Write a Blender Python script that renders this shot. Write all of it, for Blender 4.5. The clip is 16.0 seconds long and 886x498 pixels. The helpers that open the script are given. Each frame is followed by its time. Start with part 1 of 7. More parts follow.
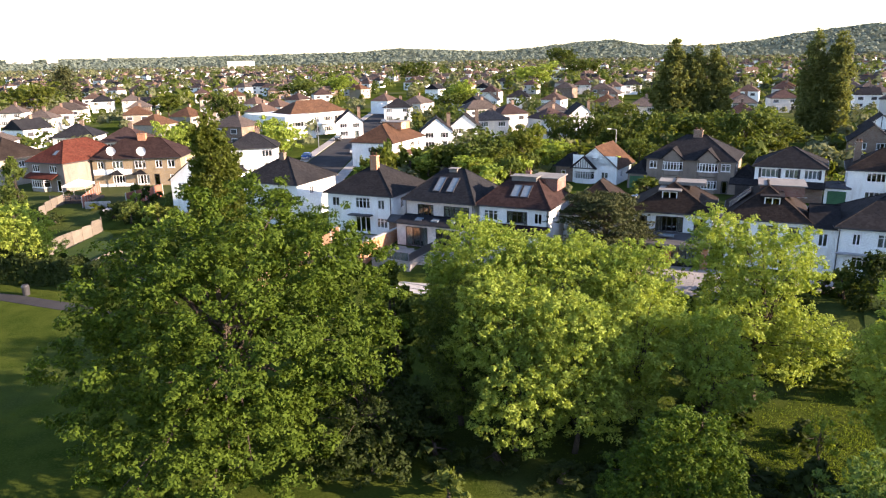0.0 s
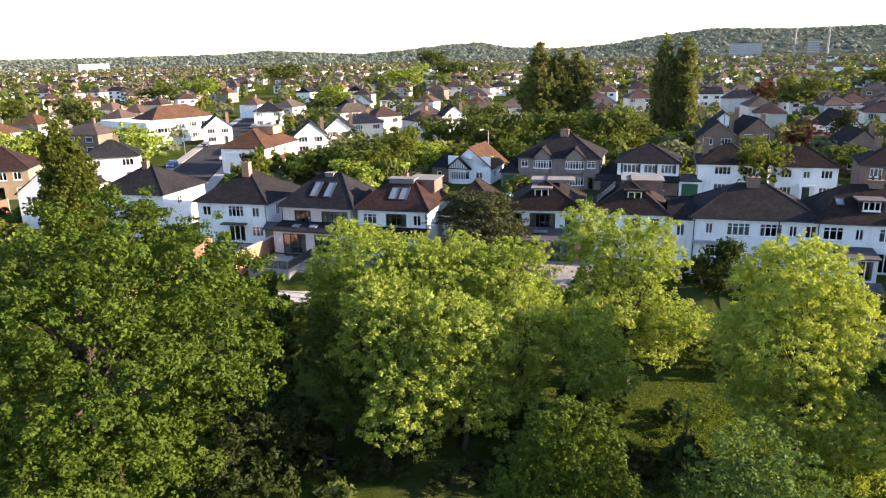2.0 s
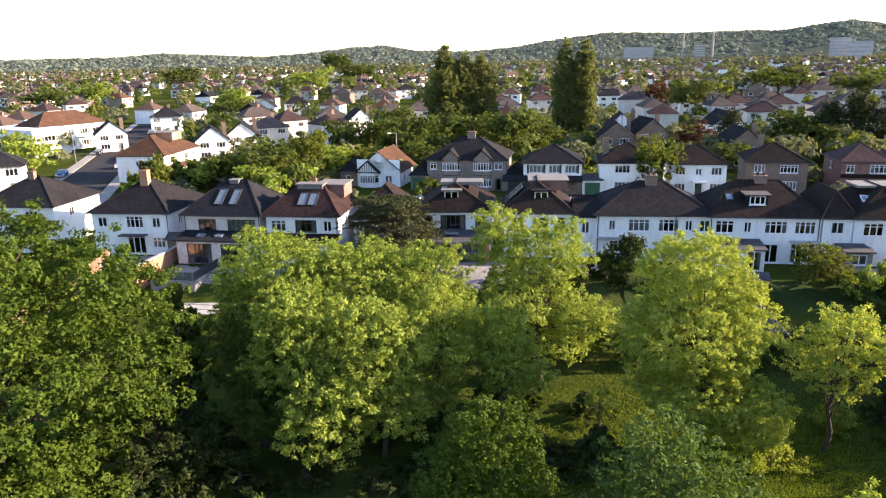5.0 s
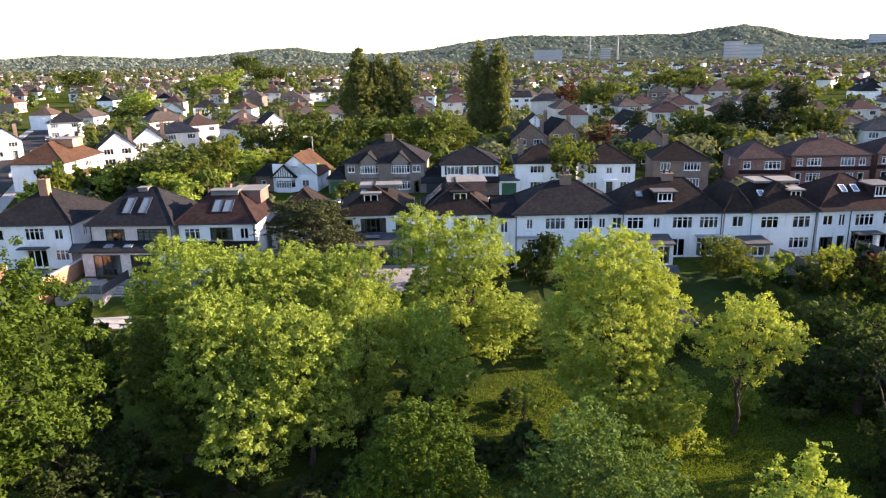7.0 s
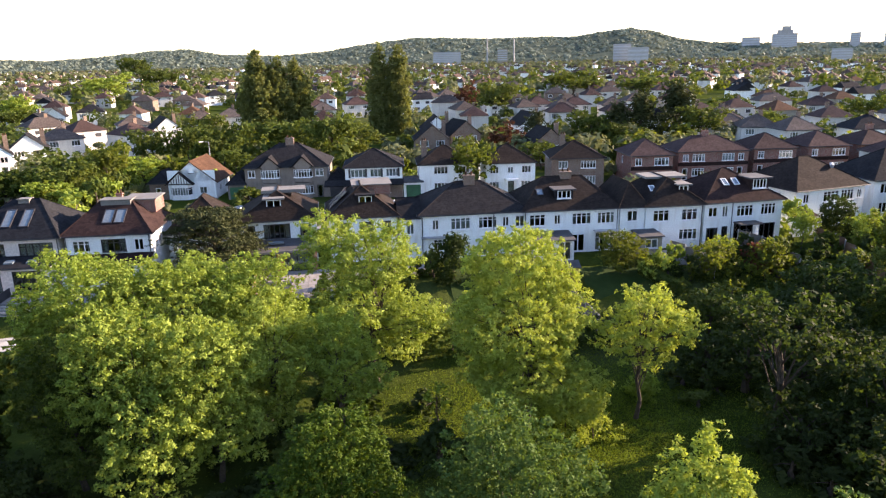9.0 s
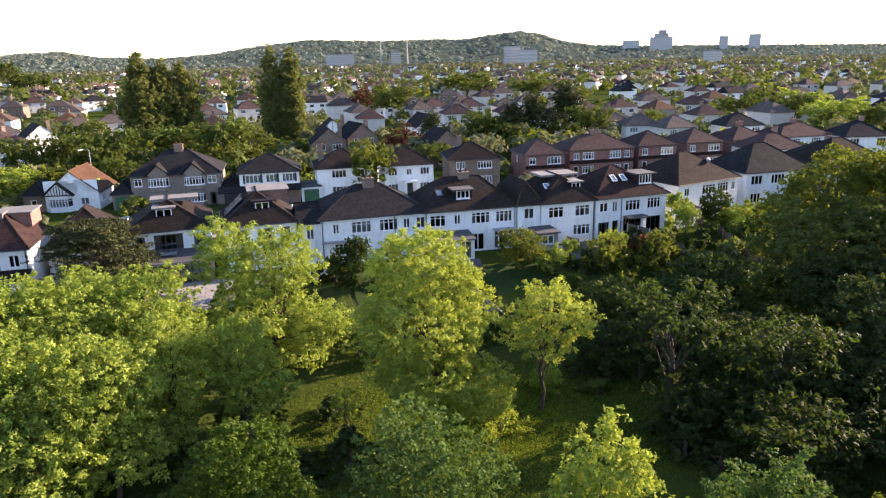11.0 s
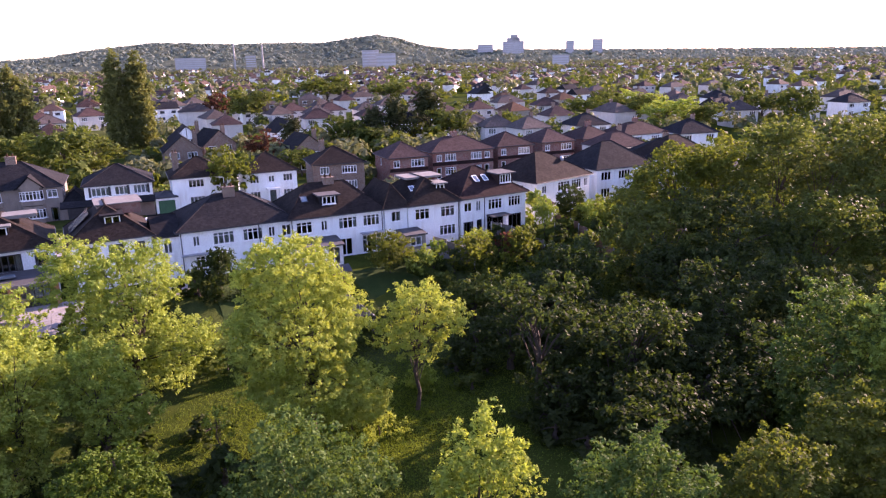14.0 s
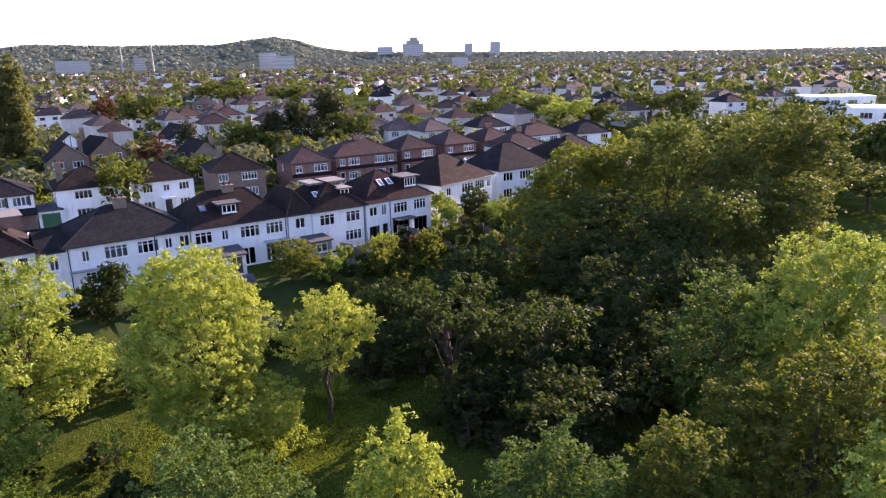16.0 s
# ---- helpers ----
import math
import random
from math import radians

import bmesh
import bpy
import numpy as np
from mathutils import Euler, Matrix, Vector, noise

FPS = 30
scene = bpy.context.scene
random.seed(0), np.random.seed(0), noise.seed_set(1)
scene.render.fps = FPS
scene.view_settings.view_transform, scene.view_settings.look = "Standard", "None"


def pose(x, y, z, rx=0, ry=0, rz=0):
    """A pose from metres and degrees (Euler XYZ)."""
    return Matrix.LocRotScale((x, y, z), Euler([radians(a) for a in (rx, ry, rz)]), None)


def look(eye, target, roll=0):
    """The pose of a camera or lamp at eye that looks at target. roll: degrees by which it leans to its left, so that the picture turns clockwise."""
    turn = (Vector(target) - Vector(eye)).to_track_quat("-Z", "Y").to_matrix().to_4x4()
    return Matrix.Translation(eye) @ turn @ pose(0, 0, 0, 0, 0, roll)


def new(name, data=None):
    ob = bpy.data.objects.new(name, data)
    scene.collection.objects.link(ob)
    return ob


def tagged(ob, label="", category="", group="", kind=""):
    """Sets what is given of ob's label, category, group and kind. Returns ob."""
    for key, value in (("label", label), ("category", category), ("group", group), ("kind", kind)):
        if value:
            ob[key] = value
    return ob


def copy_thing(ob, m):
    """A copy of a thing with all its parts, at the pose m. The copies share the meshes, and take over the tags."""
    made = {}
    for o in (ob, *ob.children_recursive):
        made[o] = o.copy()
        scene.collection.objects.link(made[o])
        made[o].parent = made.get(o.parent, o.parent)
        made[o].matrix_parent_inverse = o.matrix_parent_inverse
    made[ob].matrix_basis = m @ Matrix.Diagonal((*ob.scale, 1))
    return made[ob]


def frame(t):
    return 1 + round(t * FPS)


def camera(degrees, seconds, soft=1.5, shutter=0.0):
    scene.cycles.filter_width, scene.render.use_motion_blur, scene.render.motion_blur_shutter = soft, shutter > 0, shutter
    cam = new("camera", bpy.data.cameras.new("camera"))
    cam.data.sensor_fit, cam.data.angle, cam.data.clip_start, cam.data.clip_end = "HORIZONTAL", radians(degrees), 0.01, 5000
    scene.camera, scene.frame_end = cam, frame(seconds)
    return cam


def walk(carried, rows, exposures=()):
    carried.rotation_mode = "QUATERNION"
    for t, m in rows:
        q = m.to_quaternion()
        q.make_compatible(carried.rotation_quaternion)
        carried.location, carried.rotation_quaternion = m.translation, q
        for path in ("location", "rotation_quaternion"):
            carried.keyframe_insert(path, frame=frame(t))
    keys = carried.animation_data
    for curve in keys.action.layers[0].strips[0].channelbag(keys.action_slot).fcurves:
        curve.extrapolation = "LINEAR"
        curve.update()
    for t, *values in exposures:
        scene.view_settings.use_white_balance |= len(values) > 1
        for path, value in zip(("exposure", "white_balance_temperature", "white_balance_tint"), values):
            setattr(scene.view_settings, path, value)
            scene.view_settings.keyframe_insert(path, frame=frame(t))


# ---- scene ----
cam = camera(65.0, 16.0, 1.2)
PATH = [
    (0, (0.00, -0.00, 22.00), (0.13, 48.20, 8.70), -1.22),
    (0.5, (0.01, 0.05, 22.00), (2.43, 48.19, 8.72), -1.27),
    (1, (0.01, 0.10, 22.01), (5.35, 48.01, 8.71), -1.23),
    (1.5, (-0.01, 0.18, 22.02), (7.49, 47.79, 8.70), -1.25),
    (2, (-0.03, 0.25, 22.04), (8.65, 47.66, 8.72), -1.23),
    (2.5, (-0.03, 0.30, 22.06), (9.57, 47.53, 8.76), -1.27),
    (3, (-0.01, 0.32, 22.07), (10.50, 47.37, 8.79), -1.27),
    (3.5, (-0.02, 0.34, 22.07), (11.44, 47.16, 8.80), -1.27),
    (4, (-0.03, 0.35, 22.07), (12.47, 46.92, 8.82), -1.25),
    (6.5, (-0.27, 0.35, 22.15), (18.57, 44.73, 8.90), -1.15),
    (7, (-0.33, 0.32, 22.17), (19.91, 44.09, 8.95), -1.15),
    (7.5, (-0.36, 0.29, 22.18), (21.30, 43.37, 8.95), -1.17),
    (8, (-0.38, 0.27, 22.16), (22.73, 42.59, 8.92), -1.19),
    (8.5, (-0.39, 0.29, 22.17), (24.25, 41.74, 8.94), -1.18),
    (9, (-0.40, 0.30, 22.19), (25.71, 40.84, 8.98), -1.18),
    (11.5, (-0.51, 0.34, 22.17), (32.57, 35.43, 8.97), -1.27),
    (12, (-0.53, 0.32, 22.14), (33.82, 34.17, 8.94), -1.25),
    (12.5, (-0.58, 0.31, 22.13), (34.97, 32.91, 8.95), -1.24),
    (13, (-0.62, 0.29, 22.17), (35.74, 31.99, 9.01), -1.31),
    (13.5, (-0.65, 0.25, 22.22), (36.64, 30.84, 9.04), -1.29),
    (14, (-0.67, 0.22, 22.26), (37.55, 29.65, 9.09), -1.30),
    (14.5, (-0.68, 0.20, 22.30), (38.52, 28.30, 9.14), -1.31),
    (15, (-0.67, 0.21, 22.34), (39.49, 26.93, 9.18), -1.35),
    (15.5, (-0.63, 0.23, 22.37), (40.42, 25.56, 9.20), -1.39),
    (16, (-0.55, 0.27, 22.40), (41.35, 24.16, 9.24), -1.36),
]
EXPOSURES = [(0.0, 2.23, 6400, 24), (9.0, 2.28, 6400, 26), (12.5, 2.42, 6350, 36), (13.0, 2.49, 6300, 42), (13.5, 2.55, 6250, 50), (14.0, 2.40, 6150, 56), (14.5, 2.07, 6150, 46), (15.0, 2.13, 6150, 42), (16.0, 2.27, 6150, 44)]
walk(cam, [(t, look(eye, target, roll)) for t, eye, target, roll in PATH], EXPOSURES)

# ---- sky and sun: a low evening sun ----
SUN_AZ, SUN_EL = 105.0, 17.5
world = bpy.data.worlds.new("sky")
scene.world = world
world.use_nodes = True
wn = world.node_tree.nodes
sky = wn.new("ShaderNodeTexSky")
sky.sky_type = "NISHITA"
sky.sun_disc = False
sky.sun_elevation, sky.sun_rotation = radians(SUN_EL), radians(SUN_AZ)
sky.air_density, sky.dust_density, sky.ozone_density = 1.0, 0.4, 1.5
wn["Background"].inputs["Strength"].default_value = 0.10
world.node_tree.links.new(sky.outputs[0], wn["Background"].inputs["Color"])
sun = new("sun", bpy.data.lights.new("sun", "SUN"))
sun.data.energy, sun.data.angle, sun.data.color = 4.5, radians(0.6), (1.0, 0.80, 0.55)
sun_way = Vector((math.sin(radians(SUN_AZ)) * math.cos(radians(SUN_EL)), math.cos(radians(SUN_AZ)) * math.cos(radians(SUN_EL)), math.sin(radians(SUN_EL))))
sun.matrix_world = look(sun_way * 300, (0, 0, 0))

# ---- materials ----
def nodes_of(name):
    m = bpy.data.materials.new(name)
    m.use_nodes = True
    t = m.node_tree
    return m, t.nodes, t.links, t.nodes["Principled BSDF"]


def noise_node(n, l, vec, scale, detail=4.0, rough=0.55):
    k = n.new("ShaderNodeTexNoise")
    k.inputs["Scale"].default_value, k.inputs["Detail"].default_value, k.inputs["Roughness"].default_value = scale, detail, rough
    l.new(vec, k.inputs["Vector"])
    return k


def blend(n, l, fac, a, b, mode="MIX"):
    k = n.new("ShaderNodeMix")
    k.data_type, k.blend_type = "RGBA", mode
    for sock, v in ((k.inputs["Factor"], fac), (k.inputs["A"], a), (k.inputs["B"], b)):
        if isinstance(v, (tuple, list)):
            sock.default_value = (*v[:3], 1.0)
        elif isinstance(v, (int, float)):
            sock.default_value = v
        else:
            l.new(v, sock)
    return k.outputs["Result"]


def ramp(n, l, fac, lo, hi):
    k = n.new("ShaderNodeMapRange")
    k.inputs["From Min"].default_value, k.inputs["From Max"].default_value = lo, hi
    l.new(fac, k.inputs["Value"])
    return k.outputs["Result"]


def mat(name, col, col2, scale=0.6, fine=14.0, rough=0.85, bump=0.25, depth=0.03, metal=0.0, spec=0.3, vary=0.0, stain=None):
    """A worn surface: two colours in broad patches, a fine grain, and a relief of the same grain."""
    m, n, l, b = nodes_of(name)
    vec = n.new("ShaderNodeTexCoord").outputs["Object"]
    big = noise_node(n, l, vec, scale)
    small = noise_node(n, l, vec, fine, 6.0)
    c = blend(n, l, ramp(n, l, big.outputs["Fac"], 0.36, 0.66), col, col2)
    g = blend(n, l, ramp(n, l, small.outputs["Fac"], 0.3, 0.7), (0.72, 0.72, 0.72), (1.18, 1.18, 1.18))
    c = blend(n, l, 1.0, c, g, "MULTIPLY")
    if stain:
        mp = n.new("ShaderNodeMapping")
        mp.inputs["Scale"].default_value = (1.6, 1.6, 0.22)
        l.new(vec, mp.inputs["Vector"])
        st = noise_node(n, l, mp.outputs[0], 1.1, 5.0)
        c = blend(n, l, ramp(n, l, st.outputs["Fac"], 0.52, 0.78), c, stain)
    if vary:
        oi = n.new("ShaderNodeObjectInfo")
        v = blend(n, l, oi.outputs["Random"], (1 - vary,) * 3, (1 + vary,) * 3)
        c = blend(n, l, 1.0, c, v, "MULTIPLY")
    l.new(c, b.inputs["Base Color"])
    b.inputs["Roughness"].default_value, b.inputs["Metallic"].default_value = rough, metal
    b.inputs["Specular IOR Level"].default_value = spec
    if bump:
        bp = n.new("ShaderNodeBump")
        bp.inputs["Strength"].default_value, bp.inputs["Distance"].default_value = bump, depth
        l.new(small.outputs["Fac"], bp.inputs["Height"])
        l.new(bp.outputs[0], b.inputs["Normal"])
    return m


def roof_mat(name, col, col2, moss, vary=0.12):
    """Clay or slate roof: courses that follow the height, odd tiles, lichen and weathering."""
    m, n, l, b = nodes_of(name)
    vec = n.new("ShaderNodeTexCoord").outputs["Object"]
    sep = n.new("ShaderNodeSeparateXYZ")
    l.new(vec, sep.inputs[0])
    saw = n.new("ShaderNodeMath")
    saw.operation = "FRACT"
    mul = n.new("ShaderNodeMath")
    mul.operation = "MULTIPLY"
    mul.inputs[1].default_value = 5.2
    l.new(sep.outputs["Z"], mul.inputs[0])
    l.new(mul.outputs[0], saw.inputs[0])
    mp = n.new("ShaderNodeMapping")
    mp.inputs["Scale"].default_value = (3.6, 3.6, 5.2)
    l.new(vec, mp.inputs["Vector"])
    cell = n.new("ShaderNodeTexVoronoi")
    cell.inputs["Scale"].default_value = 1.0
    l.new(mp.outputs[0], cell.inputs["Vector"])
    big = noise_node(n, l, vec, 0.45, 5.0)
    small = noise_node(n, l, vec, 9.0, 5.0)
    c = blend(n, l, ramp(n, l, big.outputs["Fac"], 0.35, 0.68), col, col2)
    tone = n.new("ShaderNodeSeparateColor")
    l.new(cell.outputs["Color"], tone.inputs[0])
    g = blend(n, l, tone.outputs["Red"], (0.74,) * 3, (1.24,) * 3)
    c = blend(n, l, 1.0, c, g, "MULTIPLY")
    c = blend(n, l, ramp(n, l, small.outputs["Fac"], 0.60, 0.82), c, moss)
    oi = n.new("ShaderNodeObjectInfo")
    v = blend(n, l, oi.outputs["Random"], (1 - vary,) * 3, (1 + vary,) * 3)
    c = blend(n, l, 1.0, c, v, "MULTIPLY")
    l.new(c, b.inputs["Base Color"])
    b.inputs["Roughness"].default_value, b.inputs["Specular IOR Level"].default_value = 0.85, 0.05
    h = n.new("ShaderNodeMath")
    h.operation = "ADD"
    l.new(saw.outputs[0], h.inputs[0])
    l.new(tone.outputs["Green"], h.inputs[1])
    bp = n.new("ShaderNodeBump")
    bp.inputs["Strength"].default_value, bp.inputs["Distance"].default_value = 0.5, 0.05
    l.new(h.outputs[0], bp.inputs["Height"])
    l.new(bp.outputs[0], b.inputs["Normal"])
    return m


def brick_mat(name, col, col2, mortar):
    m, n, l, b = nodes_of(name)
    vec = n.new("ShaderNodeTexCoord").outputs["Object"]
    sep = n.new("ShaderNodeSeparateXYZ")
    l.new(vec, sep.inputs[0])
    add = n.new("ShaderNodeMath")
    l.new(sep.outputs["X"], add.inputs[0])
    l.new(sep.outputs["Y"], add.inputs[1])
    com = n.new("ShaderNodeCombineXYZ")
    l.new(add.outputs[0], com.inputs["X"])
    l.new(sep.outputs["Z"], com.inputs["Y"])
    br = n.new("ShaderNodeTexBrick")
    br.inputs["Scale"].default_value = 1.0
    br.inputs["Brick Width"].default_value, br.inputs["Row Height"].default_value, br.inputs["Mortar Size"].default_value = 0.225, 0.075, 0.008
    for k, v in (("Color1", col), ("Color2", col2), ("Mortar", mortar)):
        br.inputs[k].default_value = (*v, 1)
    l.new(com.outputs[0], br.inputs["Vector"])
    big = noise_node(n, l, vec, 0.7, 5.0)
    g = blend(n, l, ramp(n, l, big.outputs["Fac"], 0.3, 0.7), (0.78,) * 3, (1.15,) * 3)
    c = blend(n, l, 1.0, br.outputs["Color"], g, "MULTIPLY")
    l.new(c, b.inputs["Base Color"])
    b.inputs["Roughness"].default_value = 0.9
    return m


def leaf_mat(name, col, col2, glow, trans=0.38, vary=0.12):
    """Leaves that differ one from the next, and let some of the light through."""
    m, n, l, b = nodes_of(name)
    geo = n.new("ShaderNodeNewGeometry")
    vec = n.new("ShaderNodeTexCoord").outputs["Object"]
    patch = noise_node(n, l, vec, 0.35, 3.0)
    mixer = n.new("ShaderNodeMath")
    mixer.operation = "MULTIPLY_ADD"
    l.new(geo.outputs["Random Per Island"], mixer.inputs[0])
    mixer.inputs[1].default_value = 0.7
    sub = ramp(n, l, patch.outputs["Fac"], 0.25, 1.2)
    l.new(sub, mixer.inputs[2])
    c = blend(n, l, mixer.outputs[0], col, col2)
    oi = n.new("ShaderNodeObjectInfo")
    v = blend(n, l, oi.outputs["Random"], (1 - vary, 1 - vary * 0.7, 1 - vary), (1 + vary, 1 + vary * 0.7, 1 + vary))
    c = blend(n, l, 1.0, c, v, "MULTIPLY")
    l.new(c, b.inputs["Base Color"])
    b.inputs["Roughness"].default_value, b.inputs["Specular IOR Level"].default_value = 0.62, 0.05
    tr = n.new("ShaderNodeBsdfTranslucent")
    tc = blend(n, l, 1.0, c, glow, "MULTIPLY")
    l.new(tc, tr.inputs["Color"])
    mx = n.new("ShaderNodeMixShader")
    mx.inputs[0].default_value = trans
    l.new(b.outputs[0], mx.inputs[1])
    l.new(tr.outputs[0], mx.inputs[2])
    l.new(mx.outputs[0], n["Material Output"].inputs["Surface"])
    return m


def glass_mat(name):
    m, n, l, b = nodes_of(name)
    gl = n.new("ShaderNodeBsdfGlossy")
    gl.inputs["Roughness"].default_value = 0.03
    tr = n.new("ShaderNodeBsdfTransparent")
    tr.inputs["Color"].default_value = (0.62, 0.68, 0.68, 1)
    fr = n.new("ShaderNodeFresnel")
    fr.inputs["IOR"].default_value = 1.7
    mx = n.new("ShaderNodeMixShader")
    l.new(fr.outputs[0], mx.inputs[0])
    l.new(tr.outputs[0], mx.inputs[1])
    l.new(gl.outputs[0], mx.inputs[2])
    l.new(mx.outputs[0], n["Material Output"].inputs["Surface"])
    return m


RENDER_WHITE = mat("white_render", (0.82, 0.845, 0.82), (0.75, 0.77, 0.75), 0.35, 9, 0.9, 0.15, 0.01, stain=(0.62, 0.61, 0.57), vary=0.04)
RENDER_OFF = mat("weathered_cream_render", (0.60, 0.57, 0.52), (0.52, 0.495, 0.45), 0.35, 9, 0.9, 0.15, 0.01, stain=(0.42, 0.40, 0.36), vary=0.06)
RENDER_CREAM = mat("cream_render", (0.317, 0.281, 0.223), (0.266, 0.238, 0.191), 0.4, 9, 0.9, 0.15, 0.01, stain=(0.202, 0.180, 0.151), vary=0.06)
PEBBLEDASH = mat("pebbledash", (0.235, 0.195, 0.16), (0.185, 0.155, 0.13), 0.5, 40, 0.95, 0.5, 0.02, stain=(0.14, 0.12, 0.10))
CLADDING = mat("pale_stone_cladding", (0.62, 0.56, 0.51), (0.54, 0.49, 0.45), 0.9, 6, 0.8, 0.2, 0.01)
BRICK_RED = brick_mat("red_brick", (0.20, 0.075, 0.052), (0.16, 0.065, 0.047), (0.25, 0.215, 0.18))
BRICK_BROWN = brick_mat("brown_brick", (0.17, 0.105, 0.07), (0.135, 0.085, 0.06), (0.24, 0.21, 0.175))
BRICK_YELLOW = brick_mat("yellow_stock_brick", (0.272, 0.197, 0.102), (0.224, 0.163, 0.088), (0.272, 0.245, 0.204))
BRICK_ORANGE = brick_mat("orange_brick", (0.40, 0.165, 0.07), (0.33, 0.135, 0.06), (0.38, 0.31, 0.24))
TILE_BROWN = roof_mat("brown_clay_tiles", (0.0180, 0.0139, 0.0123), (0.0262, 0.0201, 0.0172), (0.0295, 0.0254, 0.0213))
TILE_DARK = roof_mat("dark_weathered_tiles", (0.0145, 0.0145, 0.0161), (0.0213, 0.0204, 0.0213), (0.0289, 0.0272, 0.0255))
TILE_RED = roof_mat("red_clay_tiles", (0.0720, 0.0215, 0.0150), (0.0880, 0.0300, 0.0200), (0.0583, 0.0320, 0.0240), 0.05)
TILE_MAROON = roof_mat("maroon_clay_tiles", (0.0238, 0.0145, 0.0136), (0.0326, 0.0202, 0.0180), (0.0299, 0.0246, 0.0220))
TILE_SLATE = roof_mat("grey_slates", (0.0144, 0.0152, 0.0184), (0.0208, 0.0216, 0.0240), (0.0320, 0.0320, 0.0312))
TILE_ORANGE = roof_mat("orange_brown_tiles", (0.064, 0.036, 0.024), (0.090, 0.050, 0.031), (0.064, 0.050, 0.036))
FELT = mat("roofing_felt", (0.05, 0.05, 0.054), (0.075, 0.075, 0.078), 0.8, 10, 0.85, 0.2, 0.01)
LEAD = mat("lead_sheet", (0.26, 0.27, 0.29), (0.33, 0.34, 0.35), 1.2, 12, 0.55, 0.2, 0.01)
FLAT_PALE = mat("pale_flat_roof", (0.19, 0.18, 0.165), (0.14, 0.135, 0.125), 0.7, 8, 0.85, 0.2, 0.01)
UPVC = mat("white_window_plastic", (0.80, 0.80, 0.80), (0.74, 0.74, 0.73), 2.0, 30, 0.4, 0.03, 0.005)
FRAME_DARK = mat("dark_window_frame", (0.035, 0.036, 0.04), (0.05, 0.05, 0.055), 2.0, 30, 0.45, 0.05, 0.005)
GUTTER = mat("black_gutter_plastic", (0.03, 0.03, 0.032), (0.05, 0.05, 0.05), 1.0, 20, 0.5, 0.05, 0.005)
GLASS = glass_mat("window_glass")
CURTAIN = mat("net_curtain", (0.74, 0.73, 0.70), (0.60, 0.59, 0.57), 1.5, 8, 0.95, 0.3, 0.03)
TIMBER_BLACK = mat("black_timber", (0.035, 0.030, 0.027), (0.055, 0.048, 0.042), 3, 20, 0.7, 0.3, 0.01)
FENCE_BROWN = mat("brown_fence_wood", (0.21, 0.12, 0.07), (0.15, 0.09, 0.055), 1.0, 12, 0.85, 0.4, 0.02, vary=0.2)
FENCE_GREY = mat("weathered_fence_wood", (0.1583, 0.1395, 0.1162), (0.1162, 0.1020, 0.0863), 1.0, 12, 0.9, 0.4, 0.02, vary=0.18)
FENCE_RED = mat("red_brown_fence", (0.26, 0.095, 0.06), (0.19, 0.075, 0.05), 1.0, 12, 0.85, 0.4, 0.02, vary=0.15)
CONCRETE = mat("concrete", (0.40, 0.385, 0.36), (0.30, 0.29, 0.27), 0.8, 12, 0.9, 0.3, 0.015)
PAVING = mat("garden_paving", (0.30, 0.28, 0.26), (0.22, 0.21, 0.195), 0.7, 9, 0.9, 0.3, 0.015)
ASPHALT = mat("asphalt", (0.036, 0.036, 0.038), (0.050, 0.050, 0.051), 0.25, 30, 0.9, 0.3, 0.01, spec=0.02)
GREEN_PAINT = mat("green_garage_paint", (0.03, 0.10, 0.05), (0.04, 0.13, 0.06), 1, 15, 0.5, 0.1, 0.005)
GREY_METAL = mat("galvanised_metal", (0.35, 0.36, 0.37), (0.28, 0.29, 0.30), 2, 20, 0.45, 0.1, 0.005, metal=0.8)
CANVAS = mat("white_canvas", (0.78, 0.77, 0.74), (0.70, 0.69, 0.66), 1.0, 12, 0.9, 0.2, 0.01)
SOLAR = mat("solar_panel_cells", (0.02, 0.028, 0.05), (0.03, 0.04, 0.065), 3, 20, 0.12, 0.0, 0.0, spec=0.6)
BARK = mat("bark", (0.0715, 0.0553, 0.0403), (0.0488, 0.0377, 0.0292), 2.5, 14, 0.95, 0.9, 0.05)
LEAF_PLANE = leaf_mat("dark_plane_leaves", (0.024, 0.046, 0.007), (0.069, 0.108, 0.013), (1.6, 1.6, 0.5), 0.28)
LEAF_LIME = leaf_mat("lime_green_leaves", (0.122, 0.183, 0.030), (0.242, 0.306, 0.058), (1.45, 1.38, 0.55), 0.34)
LEAF_YELLOW = leaf_mat("yellow_green_leaves", (0.151, 0.209, 0.033), (0.265, 0.324, 0.059), (1.45, 1.38, 0.6), 0.38)
LEAF_MID = leaf_mat("mid_green_leaves", (0.049, 0.075, 0.018), (0.093, 0.121, 0.028), (1.5, 1.45, 0.6))
LEAF_GREY = leaf_mat("grey_green_leaves", (0.035, 0.070, 0.017), (0.077, 0.122, 0.028), (1.45, 1.45, 0.6), 0.32)
# Deep green of hedges and yew; also puts shade into the shaded trees
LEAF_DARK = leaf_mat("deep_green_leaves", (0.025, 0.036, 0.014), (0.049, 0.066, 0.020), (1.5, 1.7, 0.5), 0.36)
# Far trees' leaves, greyed and paled: distance haze put into the colour
LEAF_FAR = leaf_mat("hazed_suburban_leaves", (0.092, 0.106, 0.056), (0.140, 0.152, 0.076), (1.4, 1.35, 0.8), 0.3)
LEAF_OLIVE = leaf_mat("olive_leaves", (0.053, 0.071, 0.014), (0.107, 0.125, 0.025), (1.6, 1.62, 0.5), 0.42)
